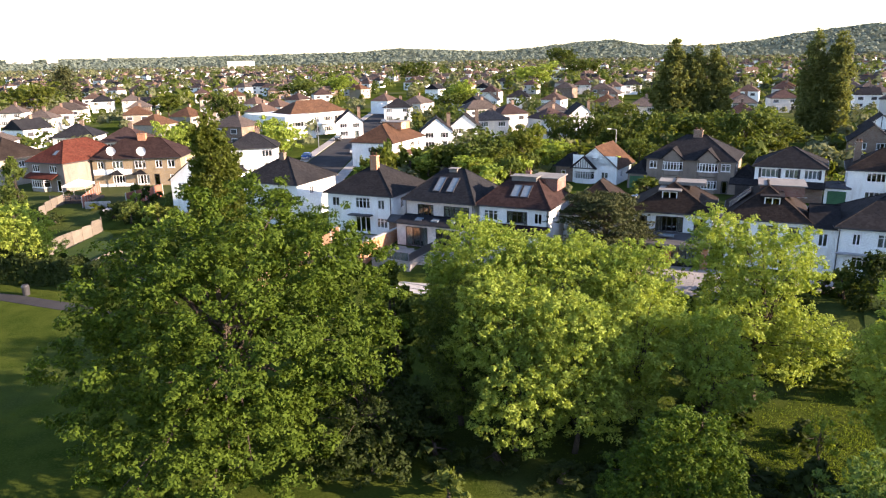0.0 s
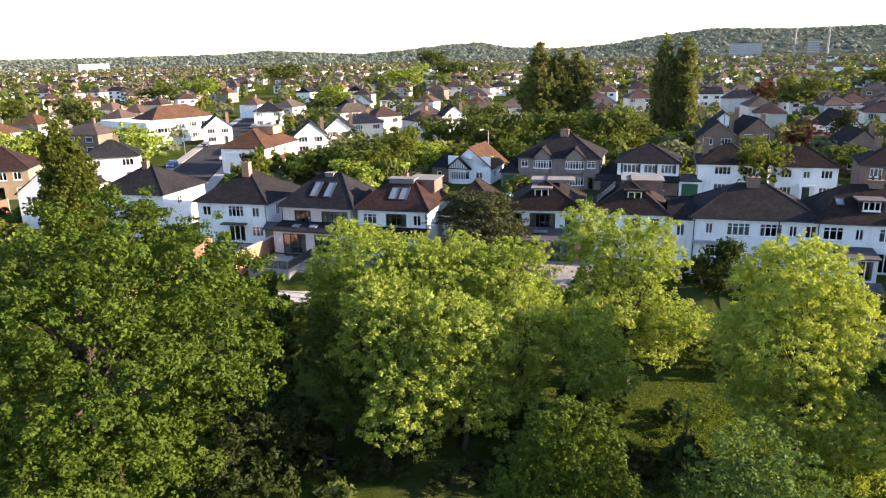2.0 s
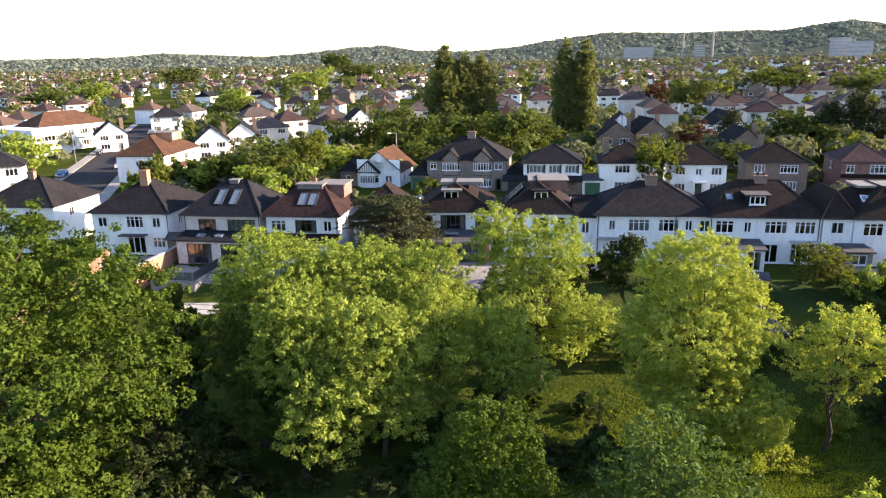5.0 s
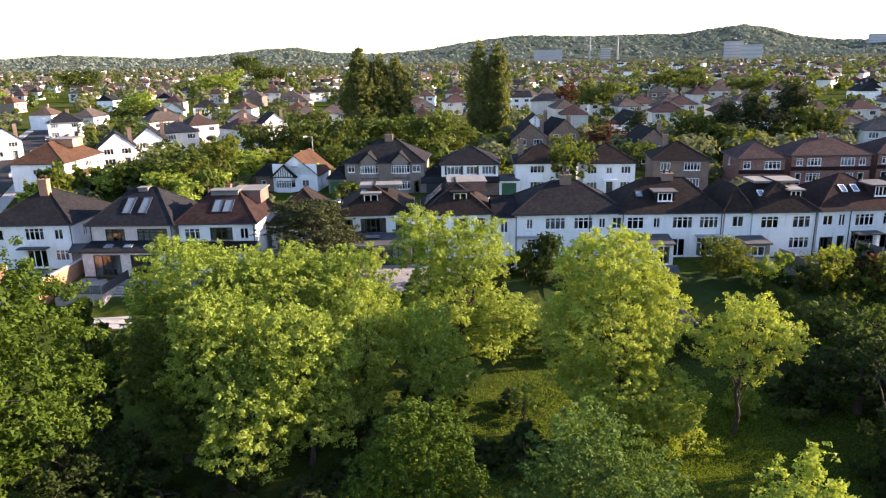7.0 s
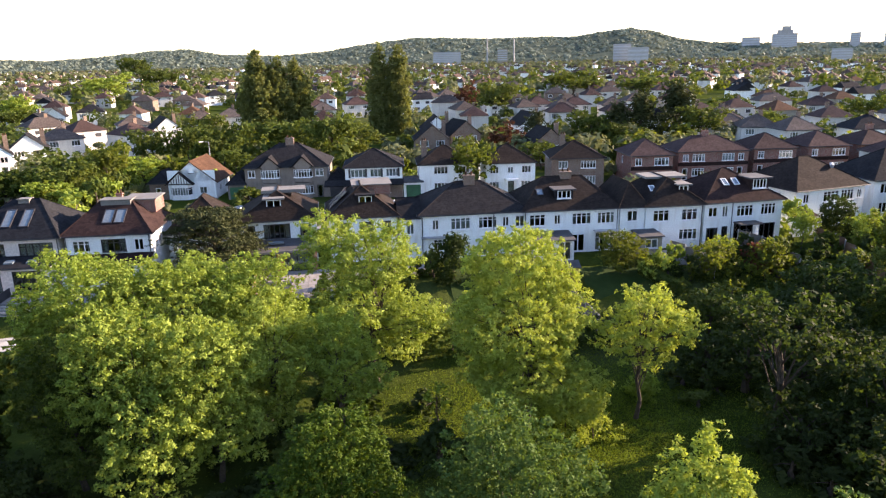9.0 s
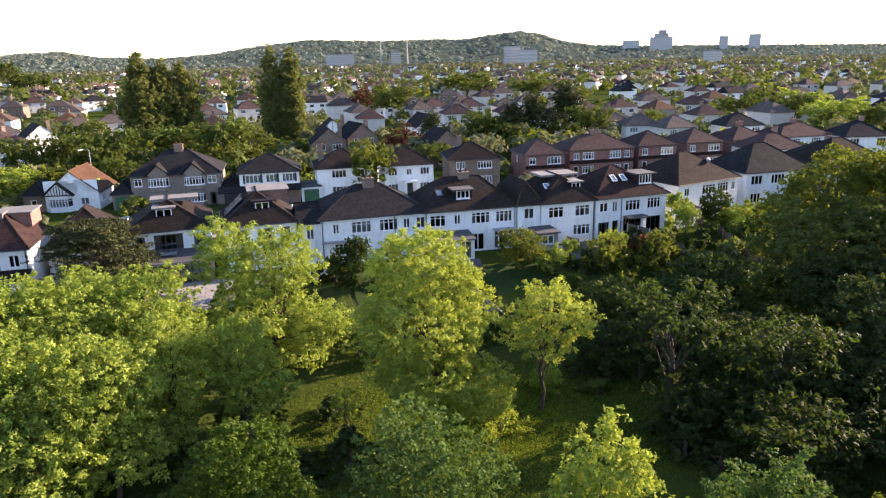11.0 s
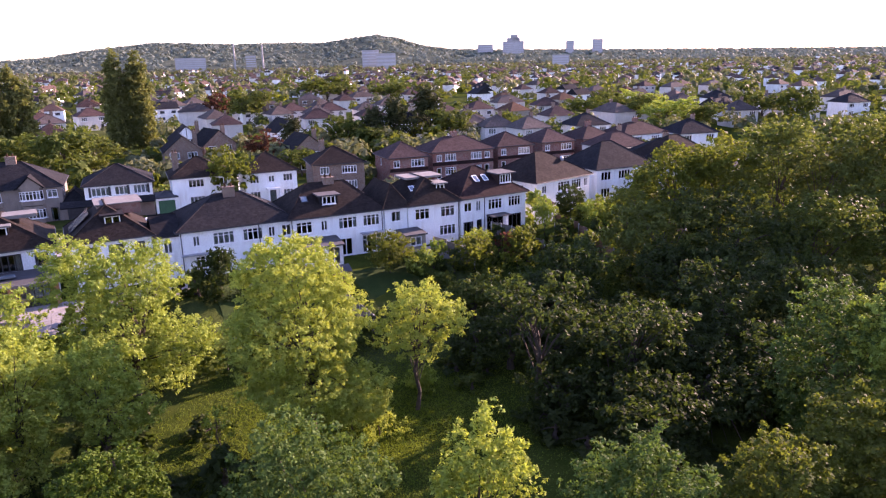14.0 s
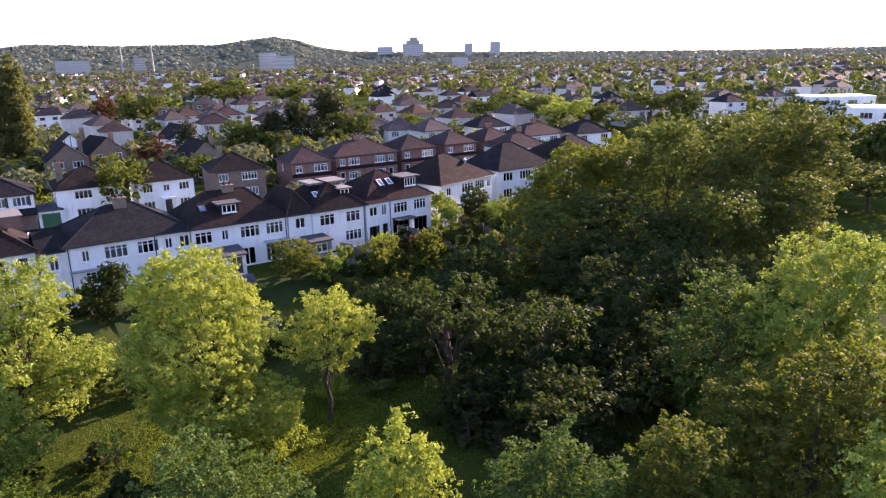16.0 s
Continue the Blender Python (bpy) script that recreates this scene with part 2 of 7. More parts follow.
LEAF_COPPER = leaf_mat("copper_leaves", (0.055, 0.030, 0.021), (0.095, 0.050, 0.030), (1.4, 0.9, 0.6))
NEEDLES = leaf_mat("cedar_needles", (0.026, 0.038, 0.016), (0.060, 0.066, 0.026), (1.3, 1.25, 0.7), 0.15)
GRASS_BLADE = leaf_mat("grass_blades", (0.066, 0.112, 0.014), (0.135, 0.180, 0.026), (1.4, 1.35, 0.5), 0.4)
# Concrete of the skyline towers, its tone set by the haze painted in
HAZY_CONCRETE = mat("hazed_pale_concrete", (0.36, 0.35, 0.34), (0.31, 0.305, 0.30), 0.05, 1, 0.9, 0.1, 0.02)
# Dark leaves lifted for haze on farther trees; the stand wears them too
LEAF_DEEP = leaf_mat("deep_garden_leaves", (0.044, 0.066, 0.016), (0.085, 0.107, 0.025), (1.5, 1.45, 0.6), 0.34)
# Leaves of the far poplars, lightened to hold the haze in front
LEAF_POPLAR = leaf_mat("hazed_poplar_leaves", (0.078, 0.098, 0.034), (0.141, 0.156, 0.052), (1.45, 1.4, 0.6), 0.38)
# Hill leaves made pale grey-green, with the horizon haze in their colour
LEAF_HILL = leaf_mat("hazed_hill_leaves", (0.132, 0.162, 0.128), (0.149, 0.180, 0.142), (1.1, 1.1, 1.0), 0.2, 0.0)
# Tower window bands as pale as the walls: haze flattens them by colour
BAND = mat("hazed_window_band", (0.40, 0.41, 0.42), (0.36, 0.37, 0.38), 0.1, 1, 0.5, 0.0, 0.01)
PEBBLE_PALE = mat("pale_grey_pebbledash", (0.25, 0.235, 0.21), (0.21, 0.195, 0.175), 0.5, 30, 0.95, 0.4, 0.02, stain=(0.16, 0.15, 0.135))
# Tiles for farther roofs, lighter than the near ones: haze painted in
TILE_WARM = roof_mat("hazed_clay_tiles", (0.074, 0.051, 0.042), (0.100, 0.068, 0.055), (0.10, 0.078, 0.062), 0.2)
TILE_GREYED = roof_mat("hazed_concrete_tiles", (0.062, 0.052, 0.047), (0.085, 0.070, 0.063), (0.075, 0.066, 0.056), 0.2)
TILE_ROSE = roof_mat("hazed_rose_clay_tiles", (0.044, 0.029, 0.027), (0.060, 0.040, 0.037), (0.052, 0.042, 0.037), 0.15)

# ---- builders ----
def mesh_obj(name, verts, faces, material, parent=None, label="", m=None):
    me = bpy.data.meshes.new(name)
    me.from_pydata([tuple(v) for v in verts], [], faces)
    me.update()
    me.materials.append(material)
    ob = new(name, me)
    if parent is not None:
        ob.parent = parent
    if m is not None:
        ob.matrix_basis = m
    if label:
        ob["label"] = label
    return ob


class Shape:
    """Gathers boxes, prisms and bars of one part."""

    def __init__(self):
        self.v, self.f = [], []

    def poly(self, pts):
        k = len(self.v)
        self.v += [tuple(p) for p in pts]
        self.f.append(tuple(range(k, k + len(pts))))
        return self

    def box(self, x0, y0, z0, x1, y1, z1):
        k = len(self.v)
        self.v += [(x0, y0, z0), (x1, y0, z0), (x1, y1, z0), (x0, y1, z0), (x0, y0, z1), (x1, y0, z1), (x1, y1, z1), (x0, y1, z1)]
        self.f += [tuple(k + i for i in q) for q in ((0, 3, 2, 1), (4, 5, 6, 7), (0, 1, 5, 4), (1, 2, 6, 5), (2, 3, 7, 6), (3, 0, 4, 7))]
        return self

    def slab(self, top, thick):
        """A plate: the polygon top (counter-clockwise from above) and its copy below."""
        n, k = len(top), len(self.v)
        self.v += [tuple(p) for p in top] + [(p[0], p[1], p[2] - thick) for p in top]
        self.f.append(tuple(range(k, k + n)))
        self.f.append(tuple(range(k + 2 * n - 1, k + n - 1, -1)))
        self.f += [(k + i, k + n + i, k + n + (i + 1) % n, k + (i + 1) % n) for i in range(n)]
        return self

    def bar(self, p, q, r, sides=6, r2=None):
        p, q = Vector(p), Vector(q)
        w = (q - p).normalized()
        a = w.orthogonal().normalized()
        b = w.cross(a)
        k = len(self.v)
        for c, rr in ((p, r), (q, r if r2 is None else r2)):
            for i in range(sides):
                t = 2 * math.pi * i / sides
                self.v.append(tuple(c + (a * math.cos(t) + b * math.sin(t)) * rr))
        self.f += [(k + i, k + (i + 1) % sides, k + sides + (i + 1) % sides, k + sides + i) for i in range(sides)]
        self.f += [tuple(range(k + sides - 1, k - 1, -1)), tuple(range(k + sides, k + 2 * sides))]
        return self

    def mapped(self, fn):
        self.v = [tuple(fn(*p)) for p in self.v]
        return self

    def make(self, name, material, parent=None, label="", m=None):
        return mesh_obj(name, self.v, self.f, material, parent, label, m)


def thing(name, m, label, category, group=""):
    e = new(name)
    e.empty_display_size = 0.5
    e.matrix_basis = m
    return tagged(e, label, category, group)


rng = np.random.default_rng(7)


def wall_side(P, name, material, parent, W, H, wins, gable=0.0, depth=0.13):
    """One wall in its own plane: P(u, back, z) gives the place. Openings go in by depth. gable: height of a triangle on top."""
    us = sorted({0.0, W} | {v for w in wins for v in (w[0], w[0] + w[2])})
    zs = sorted({0.0, H} | {v for w in wins for v in (w[1], w[1] + w[3])})
    s = Shape()
    for i in range(len(us) - 1):
        for j in range(len(zs) - 1):
            cu, cz = (us[i] + us[i + 1]) / 2, (zs[j] + zs[j + 1]) / 2
            if any(w[0] < cu < w[0] + w[2] and w[1] < cz < w[1] + w[3] for w in wins):
                continue
            s.poly([P(us[i], 0, zs[j]), P(us[i + 1], 0, zs[j]), P(us[i + 1], 0, zs[j + 1]), P(us[i], 0, zs[j + 1])])
    for w in wins:
        a, b, c, d = w[0], w[1], w[0] + w[2], w[1] + w[3]
        ring = [(a, b), (c, b), (c, d), (a, d)]
        for k in range(4):
            (u0, z0), (u1, z1) = ring[k], ring[(k + 1) % 4]
            s.poly([P(u0, 0, z0), P(u0, depth, z0), P(u1, depth, z1), P(u1, 0, z1)])
    if gable:
        s.poly([P(0, 0, H), P(W, 0, H), P(W / 2, 0, H + gable)])
    s.poly([P(0, 0.25, 0), P(0, 0.25, H), P(W, 0.25, H), P(W, 0.25, 0)]) if not wins else None
    return s.make(name, material, parent)


def window(P, parent, u, z, w, h, cols=2, fm=None, transom=0.0, curtain=True, name="window"):
    """A frame with bars, a sill, panes and, in some, a curtain behind."""
    fm = fm or UPVC
    t = 0.105

    def block(s, u0, b0, z0, u1, b1, z1):
        k = len(s.v)
        s.v += [tuple(P(*q)) for q in ((u0, b0, z0), (u1, b0, z0), (u1, b1, z0), (u0, b1, z0), (u0, b0, z1), (u1, b0, z1), (u1, b1, z1), (u0, b1, z1))]
        s.f += [tuple(k + i for i in q) for q in ((0, 3, 2, 1), (4, 5, 6, 7), (0, 1, 5, 4), (1, 2, 6, 5), (2, 3, 7, 6), (3, 0, 4, 7))]

    us, zs = [u, u + t], [z, z + t]
    for i in range(1, cols):
        us += [u + w * i / cols - 0.055, u + w * i / cols + 0.055]
    us += [u + w - t, u + w]
    if transom:
        zs += [z + h * transom - 0.03, z + h * transom + 0.03]
    zs += [z + h - t, z + h]
    nu, nz = len(us), len(zs)
    s = Shape()
    s.v = [tuple(P(a, b, c)) for b in (0.04, 0.12) for c in zs for a in us]
    ix = lambda i, j, k: k * nu * nz + j * nu + i  # noqa: E731
    solid = lambda i, j: 0 <= i < nu - 1 and 0 <= j < nz - 1 and not (i % 2 and j % 2)  # noqa: E731
    for i in range(nu - 1):
        for j in range(nz - 1):
            if not solid(i, j):
                continue
            s.f += [(ix(i, j, 0), ix(i + 1, j, 0), ix(i + 1, j + 1, 0), ix(i, j + 1, 0)), (ix(i, j, 1), ix(i, j + 1, 1), ix(i + 1, j + 1, 1), ix(i + 1, j, 1))]
            for di, dj, q in ((-1, 0, (0, 0, 0, 1)), (1, 0, (1, 0, 1, 1)), (0, -1, (0, 0, 1, 0)), (0, 1, (0, 1, 1, 1))):
                if not solid(i + di, j + dj):
                    a, b, c, d = i + q[0], j + q[1], i + q[2], j + q[3]
                    s.f.append((ix(a, b, 0), ix(c, d, 0), ix(c, d, 1), ix(a, b, 1)))
    win = s.make(name, fm, parent)
    s = Shape()
    block(s, u - 0.06, -0.09, z - 0.07, u + w + 0.06, 0.10, z - 0.005)
    s.make("sill", fm, win)
    s = Shape()
    block(s, u + t * 0.5, 0.075, z + t * 0.5, u + w - t * 0.5, 0.085, z + h - t * 0.5)
    p = s.make("pane", GLASS, win)
    p.visible_shadow = False
    if curtain and rng.random() < 0.75:
        cw = w * (0.24 if rng.random() < 0.6 else 0.5)
        for a, b in ((u, u + cw), (u + w - cw, u + w)):
            s, nf = Shape(), 5
            for i in range(nf):
                u0, u1 = a + (b - a) * i / nf, a + (b - a) * (i + 1) / nf
                d0, d1 = (0.22, 0.26) if i % 2 else (0.26, 0.22)
                s.poly([P(u0, d0, z), P(u1, d1, z), P(u1, d1, z + h), P(u0, d0, z + h)])
            s.make("curtain", CURTAIN, win)
    return win


def roof_hip(parent, x0, y0, w, d, z, rise, material, o=0.38, inset=None, flat=0.0):
    """A hipped roof with ridge caps; flat: length cut off the top for a flat deck."""
    a, b, c, e = x0 - o, y0 - o, x0 + w + o, y0 + d + o
    dep = min(w, d) / 2 + o if inset is None else inset
    if w >= d:
        r0, r1 = Vector((a + dep, (b + e) / 2, z + rise)), Vector((c - dep, (b + e) / 2, z + rise))
    else:
        r0, r1 = Vector(((a + c) / 2, b + dep, z + rise)), Vector(((a + c) / 2, e - dep, z + rise))
    s = Shape()
    A, B, C, D = Vector((a, b, z)), Vector((c, b, z)), Vector((c, e, z)), Vector((a, e, z))
    if w >= d:
        faces = ((A, B, r1, r0), (B, C, r1), (C, D, r0, r1), (D, A, r0))
        hips = ((A, r0), (D, r0), (B, r1), (C, r1), (r0, r1))
    else:
        faces = ((A, B, r0), (B, C, r1, r0), (C, D, r1), (D, A, r0, r1))
        hips = ((A, r0), (B, r0), (C, r1), (D, r1), (r0, r1))
    for q in faces:
        s.poly(q)
    low = Vector((0, 0, -0.14))
    for p, q in ((A, B), (B, C), (C, D), (D, A)):
        s.poly((p + low, q + low, q, p))
    s.poly((D + low, C + low, B + low, A + low))
    roof = s.make("roof", material, parent)
    s = Shape()
    for p, q in hips:
        if (q - p).length > 0.1:
            s.bar(p, q, 0.065, 5)
    s.make("ridge_tiles", material, roof)
    s = Shape()
    for p, q in ((A, B), (B, C), (C, D), (D, A)):
        s.bar(p + low * 0.6, q + low * 0.6, 0.07, 5)
    s.make("gutter", GUTTER, roof)
    return roof


def roof_gable(parent, x0, y0, w, d, z, rise, material, along="x", o=0.35):
    s = Shape()
    if along == "x":
        a, c, b, e, my = x0 - o * 0.5, x0 + w + o * 0.5, y0 - o, y0 + d + o, y0 + d / 2
        k = rise / (d / 2)
        zl = z - o * k * 0.6
        s.slab([(a, b, zl), (c, b, zl), (c, my, z + rise), (a, my, z + rise)], 0.14)
        s.slab([(c, e, zl), (a, e, zl), (a, my, z + rise), (c, my, z + rise)], 0.14)
        ridge = ((a, my, z + rise), (c, my, z + rise))
        eaves = (((a, b, zl - 0.1), (c, b, zl - 0.1)), ((a, e, zl - 0.1), (c, e, zl - 0.1)))
    else:
        a, c, b, e, mx = x0 - o, x0 + w + o, y0 - o * 0.5, y0 + d + o * 0.5, x0 + w / 2
        k = rise / (w / 2)
        zl = z - o * k * 0.6
        s.slab([(a, e, zl), (a, b, zl), (mx, b, z + rise), (mx, e, z + rise)], 0.14)
        s.slab([(c, b, zl), (c, e, zl), (mx, e, z + rise), (mx, b, z + rise)], 0.14)
        ridge = ((mx, b, z + rise), (mx, e, z + rise))
        eaves = (((a, b, zl - 0.1), (a, e, zl - 0.1)), ((c, b, zl - 0.1), (c, e, zl - 0.1)))
    roof = s.make("roof", material, parent)
    Shape().bar(*ridge, 0.11, 5).make("ridge_tiles", material, roof)
    for p, q in eaves:
        Shape().bar(p, q, 0.07, 5).make("gutter", GUTTER, roof)
    return roof


def chimney(parent, x, y, z0, z1, w=0.9, d=0.6, material=None, pots=2):
    s = Shape().box(x, y, z0, x + w, y + d, z1).box(x - 0.06, y - 0.06, z1, x + w + 0.06, y + d + 0.06, z1 + 0.14)
    c = s.make("chimney", material or BRICK_BROWN, parent)
    for i in range(pots):
        px = x + w * (i + 0.5) / pots
        Shape().bar((px, y + d / 2, z1 + 0.14), (px, y + d / 2, z1 + 0.55), 0.13, 8, 0.10).make("chimney_pot", TILE_ORANGE, c)
    return c


def dormer(parent, u, y, z, w, h, d, cheek=None, win=(0.25, 2), fm=None, top=None, over=0.25):
    """A flat-roofed dormer that stands out of the front slope, with its window."""
    cheek = cheek or TILE_BROWN
    m, n = win

    def P(a, b, c):
        return (u + a, y + b, z + c)

    s = Shape()
    s.box(u, y + 0.06, z, u + m, y + d, z + h).box(u + w - m, y + 0.06, z, u + w, y + d, z + h)
    s.box(u + m, y + 0.06, z, u + w - m, y + d, z + 0.22)
    s.box(u + m, y + 0.9, z + 0.22, u + w - m, y + d, z + h)
    body = s.make("dormer", cheek, parent)
    Shape().box(u - over, y - over, z + h, u + w + over, y + d, z + h + 0.16).make("dormer_roof", top or FELT, body)
    window(P, body, m, 0.22, w - 2 * m, h - 0.24, n, fm, 0, False)
    return body


def skylight(parent, u, t, w, length, x0, y0, d, z, rise, o=0.38, fm=None):
    """A roof window on the front slope; t: metres up the slope from the eaves."""
    run = d / 2 + o
    n = math.hypot(run, rise)
    ey, ez = run / n, rise / n

    def P(a, b, up):
        return (x0 + u + a, y0 - o + ey * (t + b) - ez * up, z + ez * (t + b) + ey * up)

    s = Shape()
    s.box(0, 0, 0, w, 0.09, 0.10).box(0, length - 0.09, 0, w, length, 0.10).box(0, 0.09, 0, 0.09, length - 0.09, 0.10).box(w - 0.09, 0.09, 0, w, length - 0.09, 0.10)
    win = s.mapped(P).make("roof_window", fm or FRAME_DARK, parent)
    Shape().box(0.07, 0.07, 0.02, w - 0.07, length - 0.07, 0.06).mapped(P).make("pane", SKYPANE, win)
    return win


# Roof and car panes: bluish base colour carries a painted sky reflection
SKYPANE = mat("sky_tinted_glass", (0.13, 0.17, 0.20), (0.16, 0.20, 0.23), 2, 10, 0.08, 0.0, 0.0, spec=0.6)


class House:
    """A house on its own frame: x along the front, y away from it, z up; x, y is the front's left corner."""

    def __init__(self, x, y, ang, w, d, label, eave=5.2, name="house", group="", z=0.0, wall=None, category="house"):
        self.w, self.d, self.h, self.wall = w, d, eave, wall or RENDER_WHITE
        self.e = thing(name, pose(x, y, z, 0, 0, ang), label, category, group)

    def sides(self, front=(), right=(), left=(), back=(), gable="", rise=0.0, mats=None):
        w, d, h = self.w, self.d, self.h
        mats = mats or {}
        planes = {
            "front": (lambda u, b, z: (u, b, z), w, front), "right": (lambda u, b, z: (w - b, u, z), d, right),
            "back": (lambda u, b, z: (w - u, d - b, z), w, back), "left": (lambda u, b, z: (b, d - u, z), d, left)}
        for key, (P, length, wins) in planes.items():
            g = rise if (gable == "x" and key in ("left", "right")) or (gable == "y" and key in ("front", "back")) else 0.0
            wall_side(P, "wall", mats.get(key, self.wall), self.e, length, h, [q[:4] for q in wins], g)
            for q in wins:
                u, z, ww, hh = q[:4]
                window(P, self.e, u, z, ww, hh, *(q[4:]), name="door" if z < 0.3 and hh > 1.8 else "window")
        Shape().box(0.3, 0.3, 2.55, w - 0.3, d - 0.3, 2.65).make("floor_slab", FELT, self.e)
        return self

    def hip(self, rise, material, **k):
        self.rise = rise
        self.roof = roof_hip(self.e, 0, 0, self.w, self.d, self.h, rise, material, **k)
        return self

    def gable(self, rise, material, along="x"):
        self.rise = rise
        self.roof = roof_gable(self.e, 0, 0, self.w, self.d, self.h, rise, material, along)
        return self

    def stack(self, x, y, top, **k):
        chimney(self.e, x, y, self.h, self.h + top, **k)
        return self

    def pipe(self, u, b=-0.06, z0=0.0):
        Shape().bar((u, b, z0), (u, b, self.h - 0.1), 0.05, 6).make("downpipe", GUTTER, self.e)
        return self

    def leanto(self, u0, u1, out, h0, h1, wall=None, tile=None, wins=(), fm=None, flat=False):
        """An extension in front of the facade with a sloping or flat roof."""
        W = u1 - u0
        ext = wall_side(lambda u, b, z: (u0 + u, -out + b, z), "extension", wall or self.wall, self.e, W, h0, [q[:4] for q in wins])
        for q in wins:
            window(lambda u, b, z: (u0 + u, -out + b, z), ext, *q[:5], fm or UPVC, *q[5:])
        for x in (u0, u1 - 0.2):
            Shape().box(x, -out + 0.16, 0, x + 0.2, 0, h0).make("side_wall", wall or self.wall, ext)
        s = Shape()
        s.slab([(u0 - 0.2, -out - 0.25, h0 + 0.06), (u1 + 0.2, -out - 0.25, h0 + 0.06), (u1 + 0.2, -0.003, h1), (u0 - 0.2, -0.003, h1)], 0.14)
        r = s.make("extension_roof", tile or FELT, ext)
        Shape().bar((u0 - 0.2, -out - 0.27, h0 - 0.03), (u1 + 0.2, -out - 0.27, h0 - 0.03), 0.06, 5).make("gutter", GUTTER, r)
        return ext

    def bay(self, u0, u1, z0, z1, out, wall=None, cols=4, fm=None, h=1.3, sillz=None):
        """A bay with canted cheeks."""
        s, top = Shape(), Shape()
        zb = z0 + (0.75 if sillz is None else sillz)
        pts = [(u0, 0), (u0 + out * 0.6, -out), (u1 - out * 0.6, -out), (u1, 0)]
        for k in range(3):
            (a, b), (c, d) = pts[k], pts[k + 1]
            s.poly([(a, b, z0), (c, d, z0), (c, d, zb), (a, b, zb)])
            top.poly([(a, b, zb + h), (c, d, zb + h), (c, d, z1), (a, b, z1)])
        top.poly([(x, y, z1) for x, y in pts])
        s.poly([(x, y, z0) for x, y in reversed(pts)])
        bay = s.make("bay", wall or self.wall, self.e)
        top.make("bay_head", wall or self.wall, bay)
        for k in range(3):
            (a, b), (c, d) = pts[k], pts[k + 1]
            n = math.hypot(c - a, d - b)
            ux, uy = (c - a) / n, (d - b) / n
            window(lambda u, back, z, a=a, b=b, ux=ux, uy=uy: (a + ux * u - uy * back, b + uy * u + ux * back, z), bay, 0, zb, n, h, cols if k == 1 else 1, fm or UPVC, 0.72)
        return bay


# ---- plants ----
def leaves_mesh(name, centres, normals, size, material, seed, droop=0.25, slim=0.55, scatter=0.55):
    """Many small pointed leaves, each an island of its own."""
    g = np.random.default_rng(seed)
    n = len(centres)
    d = normals + g.normal(0, scatter, (n, 3)) + np.array([0, 0, -droop])
    t = g.normal(0, 1, (n, 3))
    t -= d * (np.sum(t * d, 1) / np.maximum(np.sum(d * d, 1), 1e-6))[:, None]
    t /= np.linalg.norm(t, axis=1)[:, None] + 1e-9
    dn = d / (np.linalg.norm(d, axis=1)[:, None] + 1e-9)
    b = np.cross(dn, t)
    L = (size * g.uniform(0.65, 1.35, n))[:, None]
    v = np.empty((n, 3, 3))
    v[:, 0] = centres - t * L * 0.38 + b * L * slim * 0.62
    v[:, 1] = centres + t * L * 0.62
    v[:, 2] = centres - t * L * 0.38 - b * L * slim * 0.62
    me = bpy.data.meshes.new(name)
    me.vertices.add(3 * n)
    me.vertices.foreach_set("co", v.reshape(-1).astype(np.float32))
    me.loops.add(3 * n)
    me.loops.foreach_set("vertex_index", np.arange(3 * n, dtype=np.int32))
    me.polygons.add(n)
    me.polygons.foreach_set("loop_start", np.arange(0, 3 * n, 3, dtype=np.int32))
    me.update(calc_edges=True)
    me.materials.append(material)
    return me


def sphere_dirs(g, n):
    d = g.normal(0, 1, (n, 3))
    return d / np.linalg.norm(d, axis=1)[:, None]


